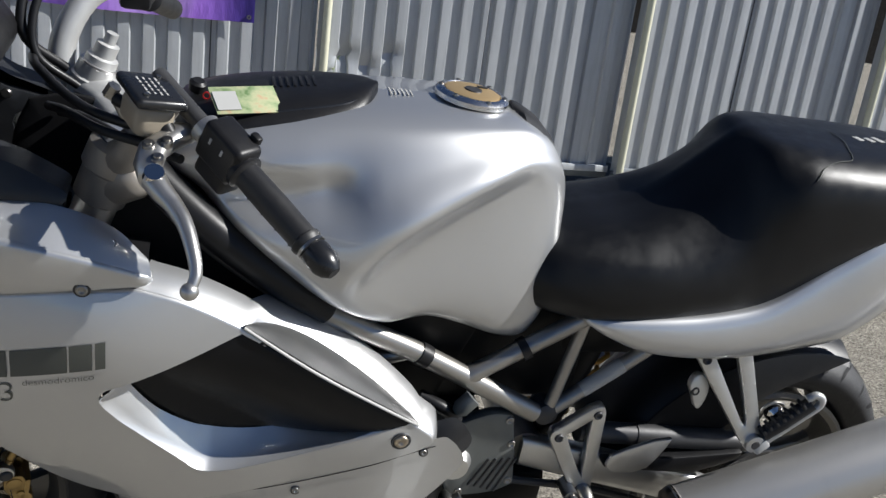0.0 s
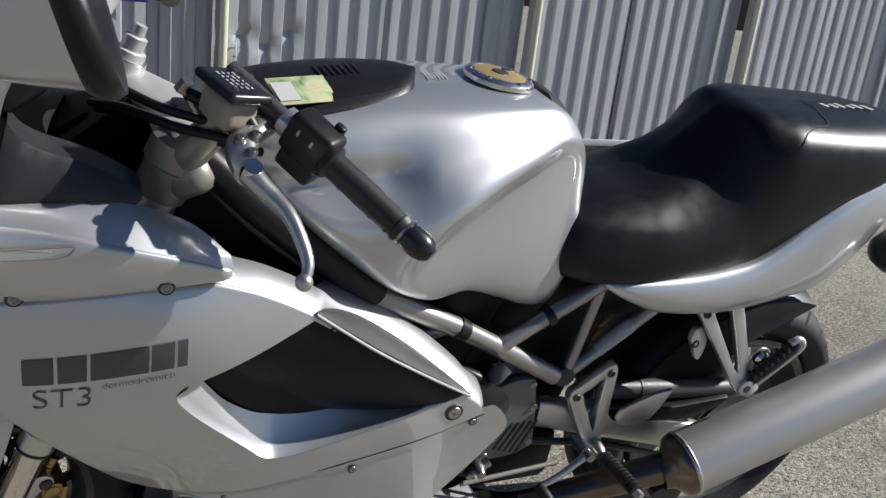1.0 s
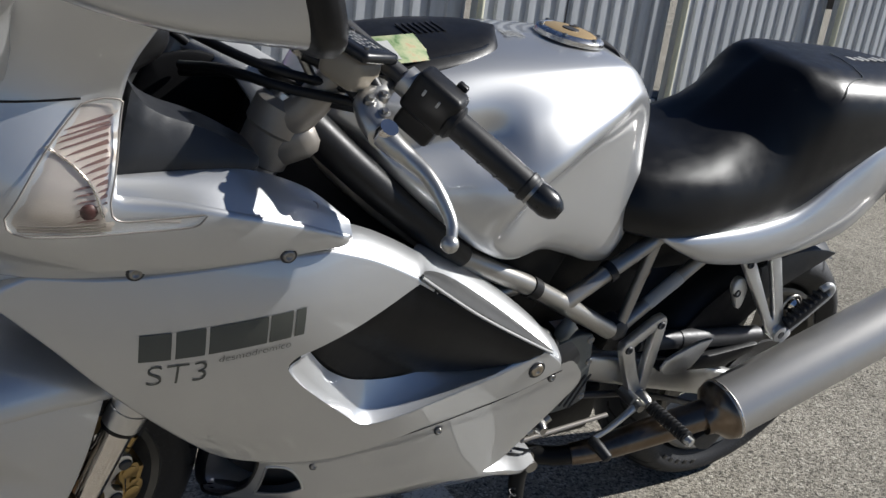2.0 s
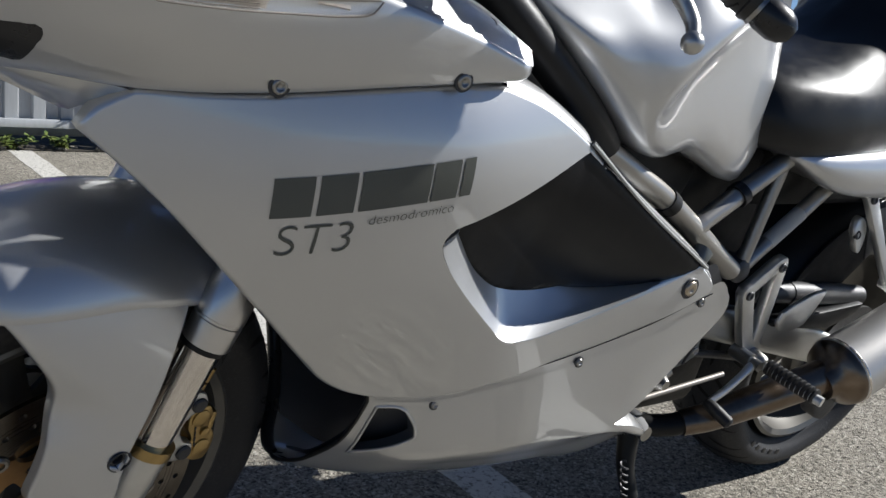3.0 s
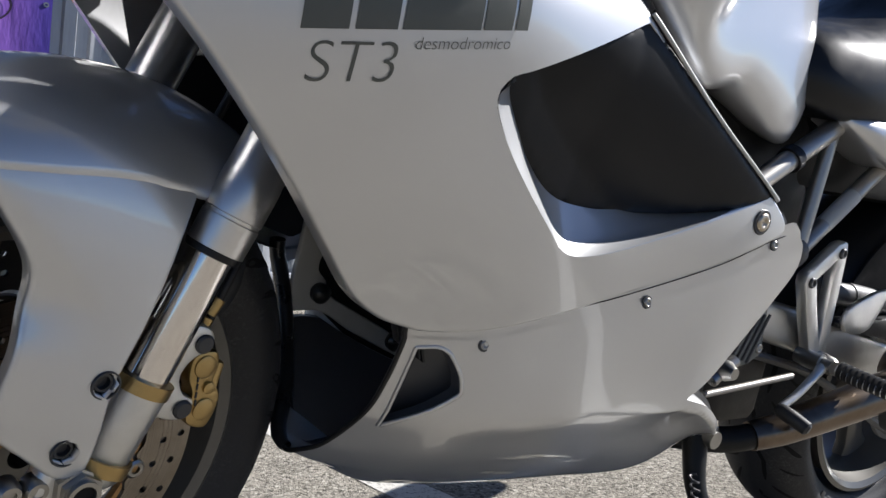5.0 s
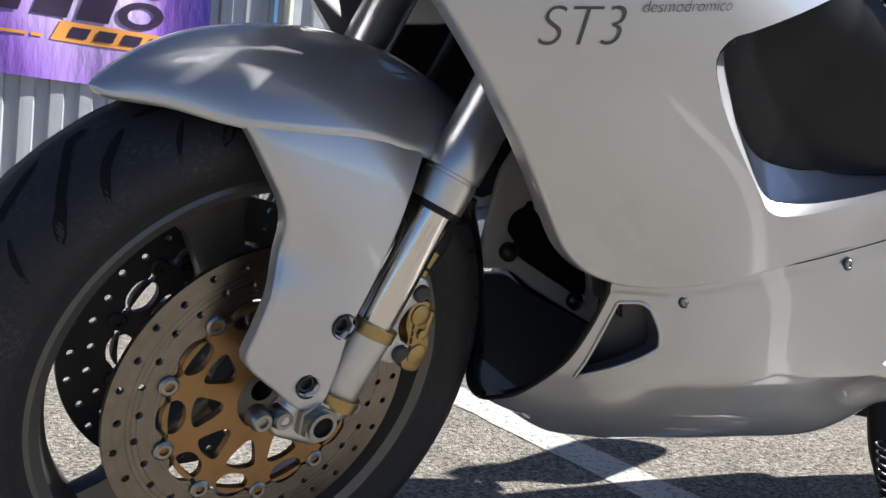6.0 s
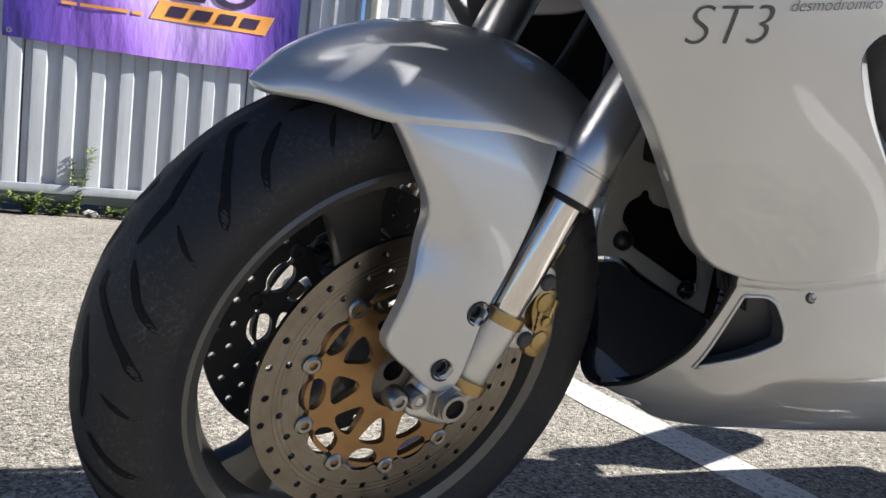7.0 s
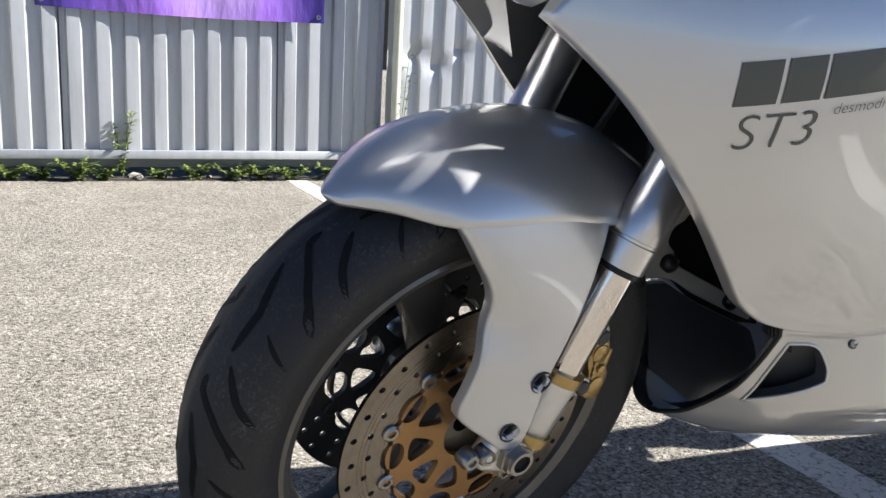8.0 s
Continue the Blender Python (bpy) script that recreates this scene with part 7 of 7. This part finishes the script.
part("spring", sweep([(1.0 + 0.08 * k / 60 + 0.037 * math.cos(k * 0.7), 0.0 + 0.037 * math.sin(k * 0.7), 0.44 + 0.20 * k / 60) for k in range(61)], 0.005, 8), OCHRE, bike, "yellow shock spring")

rind = part("rear_indicator", loft([[(x, -0.15 + 0.9 * r_ * math.cos(a), z + r_ * math.sin(a)) for a in np.linspace(0, 2 * math.pi, 20, endpoint=False)] for x, z, r_ in ((1.55, 0.79, 0.006), (1.565, 0.788, 0.03), (1.60, 0.784, 0.046), (1.66, 0.778, 0.048), (1.70, 0.775, 0.03))]), BLACK, bike, "black rear indicator and plate holder")
mirrored(rind, bike)

# -- side stand --
stand = part("side_stand", sweep(spline([(0.80, -0.135, 0.285), (0.79, -0.165, 0.22), (0.80, -0.235, 0.13), (0.83, -0.32, 0.063)], 8), [0.018, 0.014, 0.012, 0.011], 16), DEEP_BLACK, bike, "black side stand with its spring")
part("foot", block((0.075, 0.045, 0.008), 0.003, Matrix.Translation((0.835, -0.335, 0.0625)) @ Matrix.Rotation(radians(-9.8), 4, "X")), DARK_METAL, stand)
part("pivot", stepped((0.805, -0.115, 0.290), (0.805, -0.165, 0.290), [(0, 0.018), (0.6, 0.018), (0.65, 0.012), (1, 0.012)], 18), STEEL, stand)
part("spring", sweep([(0.775 + 0.006 * math.cos(k * 1.1), -0.165 - 0.05 * k / 70 + 0.006 * math.sin(k * 1.1), 0.245 - 0.12 * k / 70) for k in range(71)], 0.0018, 6), DARK_METAL, stand)

# -- handlebars and controls --
GA, GB = Vector((0.331, -0.125, 1.062)), Vector((0.517, -0.336, 0.933))
_gd = (GB - GA).normalized()
bar = part("handlebar", rod(GA, GB - _gd * 0.02, 0.011, 16), DARK_METAL, bike, "dark clip-on handlebar")
grip = part("grip", stepped(GB - _gd * 0.150, GB - _gd * 0.028, [(0, 0.016), (0.015, 0.0205), (0.06, 0.0205), (0.08, 0.0165), (0.5, 0.0172), (0.9, 0.0165), (0.91, 0.0185), (0.95, 0.0185), (0.96, 0.0175), (1, 0.0165)], 28), RUBBER, bike, "black rubber grip")
for _i in range(4):
    _c = GB - _gd * (0.125 - 0.024 * _i)
    _ringp = []
    for k in range(13):
        a = math.pi * (0.1 + 0.9 * k / 12) + 2.6
        u_ = _gd.cross(Vector((0, 0, 1))).normalized()
        w_ = u_.cross(_gd)
        _ringp.append(tuple(_c + _gd * (0.016 * (k / 12 - 0.5)) + 0.0170 * (math.cos(a) * u_ + math.sin(a) * w_)))
    part("grip_groove", sweep(_ringp, 0.0012, 6), RUBBER, grip)
part("bar_end", stepped(GB - _gd * 0.027, GB + _gd * 0.012, [(0, 0.013), (0.03, 0.0155), (0.2, 0.0172), (0.6, 0.0172), (0.85, 0.0135), (1, 0.008)], 24), SATIN, bar, "black bar-end weight")
part("bar_ring", stepped(GB - _gd * 0.030, GB - _gd * 0.026, [(0, 0.0172), (1, 0.0178)], 24), STEEL, bar)
_swm = Matrix.Translation(GB - _gd * 0.178) @ _gd.to_track_quat("X", "Z").to_matrix().to_4x4()
switch = part("switch_housing", joined(block((0.062, 0.040, 0.052), 0.008, _swm @ Matrix.Translation((0, 0.0, 0.004)), 3), block((0.050, 0.034, 0.030), 0.006, _swm @ Matrix.Translation((0.0, 0.002, -0.030)), 3)), BLACK, bike, "black left switch housing")
part("button", block((0.014, 0.010, 0.012), 0.003, _swm @ Matrix.Translation((0.014, 0.018, 0.030))), BLACK, switch)
part("collar", stepped(GB - _gd * 0.153, GB - _gd * 0.142, [(0, 0.020), (0.2, 0.0222), (0.8, 0.0222), (1, 0.019)], 24), BLACK, switch)
for _i, _dy in enumerate((0.012, -0.010)):
    part("switch_mark", block((0.003, 0.001, 0.008), 0.0002, _swm @ Matrix.Translation((-0.012 + 0.02 * _i, -0.0205, 0.012))), WHITE_PRINT, switch)
# clutch lever, perch and reservoir
_lv = spline([(0.333, -0.254, 0.987), (0.342, -0.268, 0.980), (0.354, -0.282, 0.972), (0.367, -0.305, 0.961), (0.376, -0.330, 0.943), (0.380, -0.348, 0.926), (0.376, -0.358, 0.914)], 8)
lever = part("clutch_lever", sweep(_lv, [0.014, 0.0125, 0.0105, 0.009, 0.0078, 0.0068, 0.0060], 14), LEVER, bike, "polished alloy clutch lever with ball end")
_bl = bmesh.new()
bmesh.ops.create_uvsphere(_bl, u_segments=20, v_segments=14, radius=0.0098)
_bl.transform(Matrix.Translation((0.374, -0.360, 0.911)))
part("ball", _bl, LEVER, lever)
part("pivot_cap", stepped((0.333, -0.252, 0.984), (0.334, -0.262, 1.000), [(0, 0.012), (0.6, 0.012), (0.75, 0.011), (1, 0.0105)], 24), CHROME, lever, "chrome pivot cap")
perch = part("lever_perch", joined(loft([[tuple(Vector((x, y, z)) + Vector((0.012 * k_ * math.cos(a), -0.006 * math.cos(a) * k_, 0.010 * k_ * math.sin(a)))) for a in np.linspace(0, 2 * math.pi, 14, endpoint=False)] for x, y, z in ((0.362, -0.176, 1.012), (0.345, -0.195, 1.010), (0.330, -0.215, 1.004), (0.326, -0.240, 0.995), (0.332, -0.258, 0.985)) for k_ in (1.3,)]), stepped(GB - _gd * 0.222, GB - _gd * 0.206, [(0, 0.014), (0.1, 0.018), (0.9, 0.018), (1, 0.014)], 20)), LEVER, bike, "cast alloy clutch perch")
for _q in ((0.326, -0.222, 1.010), (0.345, -0.215, 1.012), (0.336, -0.240, 1.002)):
    part("bolt", stepped(_q, tuple(Vector(_q) + Vector((0.0, -0.004, 0.010))), [(0, 0.007), (0.7, 0.007), (0.72, 0.004), (1, 0.0035)], 14), STEEL, perch)
_rm = Matrix.Translation((0.323, -0.172, 1.038)) @ Matrix.Rotation(radians(-68), 4, "Z") @ Matrix.Rotation(radians(6), 4, "Y") @ Matrix.Rotation(radians(-8), 4, "X")
res = part("clutch_reservoir", block((0.060, 0.046, 0.040), 0.012, _rm @ Matrix.Translation((0, 0, -0.006)), 4), TRANSLUCENT, bike, "clutch fluid reservoir with black lid")
part("lid", block((0.080, 0.058, 0.013), 0.006, _rm @ Matrix.Translation((0, 0, 0.020)), 4), SATIN, res, "black moulded lid")
for _i in range(4):
    for _k in range(5):
        part("print_bar", block((0.0075 - 0.002 * ((_i + _k) % 3), 0.0022, 0.0006), 0.0, _rm @ Matrix.Translation((-0.019 + 0.0095 * _k, -0.011 + 0.0070 * _i, 0.0266))), WHITE_PRINT, res, "line of unreadable print")
for _dx in (-0.026, 0.026):
    part("bolt", stepped(_rm @ Vector((_dx, -0.016 if _dx > 0 else 0.016, 0.026)), _rm @ Vector((_dx, -0.016 if _dx > 0 else 0.016, 0.029)), [(0, 0.003), (1, 0.003)], 12), STEEL, res)
part("reservoir_neck", rod((0.334, -0.180, 1.035), (0.350, -0.195, 1.010), 0.010, 14), BLACK, res)
part("hose_union", joined(rod((0.280, -0.122, 1.035), (0.305, -0.135, 0.99), 0.0055, 12), stepped((0.276, -0.12, 1.030), (0.284, -0.124, 1.044), [(0, 0.008), (1, 0.008)], 6)), STEEL, res)
for _pts, _rad in (([(0.285, -0.128, 1.03), (0.315, -0.150, 1.02), (0.335, -0.175, 1.00)], 0.008), ([(0.335, -0.17, 0.99), (0.27, -0.13, 0.99), (0.22, -0.06, 0.985), (0.19, 0.02, 0.96)], 0.006), ([(0.36, -0.19, 0.985), (0.30, -0.12, 0.975), (0.24, -0.05, 0.975), (0.20, 0.05, 0.94)], 0.0055), ([(0.34, -0.16, 1.0), (0.25, -0.10, 1.005), (0.18, 0.02, 1.01), (0.16, 0.10, 1.0)], 0.006), ([(0.20, 0.12, 0.98), (0.15, 0.10, 1.03), (0.16, 0.13, 1.10), (0.22, 0.17, 1.13)], 0.007), ([(0.22, 0.10, 0.96), (0.165, 0.09, 1.01), (0.175, 0.12, 1.09), (0.235, 0.16, 1.12)], 0.006)):
    part("control_cable", sweep(spline(_pts, 8), _rad, 10), BLACK, bike, "black control cable")
# clamps: top of the left leg, upper yoke, lower yoke, right riser
_tl = S @ Vector(fork_point(0.95, -0.112))
_tr = S @ Vector(fork_point(0.95, 0.112))
_ax = (S.to_3x3() @ Vector((0.36, 0, 0.933))).normalized()
clamp = part("fork_clamp", stepped(_tl - _ax * 0.055, _tl + _ax * 0.030, [(0, 0.028), (0.04, 0.033), (0.5, 0.034), (0.55, 0.038), (0.9, 0.038), (1, 0.030)], 28), CLAMP, bike, "cast alloy handlebar clamp round the fork")
part("arm", joined(sweep(spline([_tl, _tl + Vector((0.02, -0.03, 0.03)), GA + _gd * 0.03], 6), [0.03, 0.022, 0.019], 16), stepped(_tl + Vector((0.0, -0.005, -0.025)), _tl + Vector((0.040, -0.022, 0.0)), [(0, 0.030), (0.6, 0.030), (0.85, 0.026), (1, 0.016)], 20)), CLAMP, clamp)
yoke = part("lower_yoke", joined(loft([[tuple(S @ Vector((fork_point(0.80)[0] + 0.03 * math.cos(a) * (1.25 if abs(y) > 0.09 else 1.0), y, fork_point(0.80)[2] + 0.022 * math.sin(a)))) for a in np.linspace(0, 2 * math.pi, 16, endpoint=False)] for y in (-0.142, -0.112, -0.06, 0, 0.06, 0.112, 0.142)])), GREY_METAL, bike, "grey lower fork yoke")
uyoke = part("upper_yoke", loft([[tuple(S @ Vector((fork_point(0.955)[0] + dx + 0.040 * math.cos(a), y, fork_point(0.955)[2] + 0.016 * math.sin(a)))) for a in np.linspace(0, 2 * math.pi, 16, endpoint=False)] for y, dx in ((-0.115, 0.0), (-0.06, 0.028), (0, 0.040), (0.06, 0.028), (0.115, 0.0))]), PALE_ALLOY, bike, "pale cast alloy upper fork yoke")
_rz = Matrix.Translation(_tr - _ax * 0.050) @ Vector((0, 0, 1)).rotation_difference(_ax).to_matrix().to_4x4()
riser = part("riser", joined(block((0.058, 0.052, 0.106), 0.006, _rz), sweep(spline([_tr + Vector((-0.036, 0.004, -0.05)), _tr + Vector((-0.040, 0.006, 0.01)), _tr + Vector((-0.034, 0.016, 0.065)), _tr + Vector((-0.006, 0.036, 0.115)), _tr + Vector((0.03, 0.06, 0.135)), _tr + Vector((0.07, 0.10, 0.122))], 6), [0.018, 0.019, 0.018, 0.017, 0.018, 0.018], 18)), PALE_ALLOY, uyoke, "pale alloy right handlebar riser")
part("clamp_bolt", stepped(_rz @ Vector((-0.030, -0.018, 0.020)), _rz @ Vector((-0.030, -0.030, 0.020)), [(0, 0.007), (0.8, 0.007), (1, 0.005)], 12), STEEL, riser)
part("fork_cap", stepped(_tr + _ax * 0.0, _tr + _ax * 0.085, [(0, 0.033), (0.16, 0.033), (0.18, 0.029), (0.40, 0.028), (0.42, 0.023), (0.56, 0.022), (0.58, 0.016), (0.80, 0.016), (0.82, 0.009), (1, 0.0085)], 12), PALE_ALLOY, uyoke, "stepped alloy fork cap")
rbar = part("right_handlebar", rod(_tr + Vector((0.05, 0.07, 0.125)), _tr + Vector((0.10, 0.25, 0.06)), 0.011, 16), DARK_METAL, bike, "dark right handlebar")
part("grip", stepped(_tr + Vector((0.07, 0.14, 0.10)), _tr + Vector((0.105, 0.265, 0.055)), [(0, 0.016), (0.02, 0.0205), (0.06, 0.017), (0.95, 0.017), (1, 0.012)], 24), RUBBER, rbar)
part("switch", block((0.045, 0.06, 0.045), 0.008, Matrix.Translation(_tr + Vector((0.055, 0.10, 0.118)))), BLACK, rbar)
part("mudflap", wrapped(panel([loop([(0.135, 0.52), (0.17, 0.50), (0.175, 0.46), (0.155, 0.43), (0.135, 0.45), (0.13, 0.49)], 5)], lambda q: -0.085 + 0 * q[:, 0], 0.004, 0.006, 0.01), S), GREY_PLASTIC, fender, "small dark plastic flap")
# key with its card tag
key = tagged(new("ignition_key"), "ignition key with a printed card tag on the tank", "key")
key.matrix_basis = bike.matrix_basis.copy()
part("card", block((0.086, 0.050, 0.0012), 0.0003, Matrix.Translation((0.436, -0.070, 1.021)) @ Matrix.Rotation(radians(16), 4, "Z") @ Matrix.Rotation(radians(22), 4, "X") @ Matrix.Rotation(radians(-1), 4, "Y")), CARD, key, "printed card tag")
part("sticker", block((0.030, 0.034, 0.0006), 0.0, Matrix.Translation((0.412, -0.080, 1.0215)) @ Matrix.Rotation(radians(16), 4, "Z") @ Matrix.Rotation(radians(22), 4, "X") @ Matrix.Rotation(radians(-1), 4, "Y")), WHITE_PRINT, key, "white paper sticker")
part("key_bow", stepped((0.375, 0.0, 1.002), (0.378, -0.004, 1.020), [(0, 0.004), (0.2, 0.011), (0.8, 0.012), (1, 0.008)], 14), BLACK, key)
part("ring", revolve([(0.0035, 0.001), (0.005, 0.001), (0.005, -0.001), (0.0035, -0.001)], 20, (0.388, -0.034, 1.010)), RED, key)
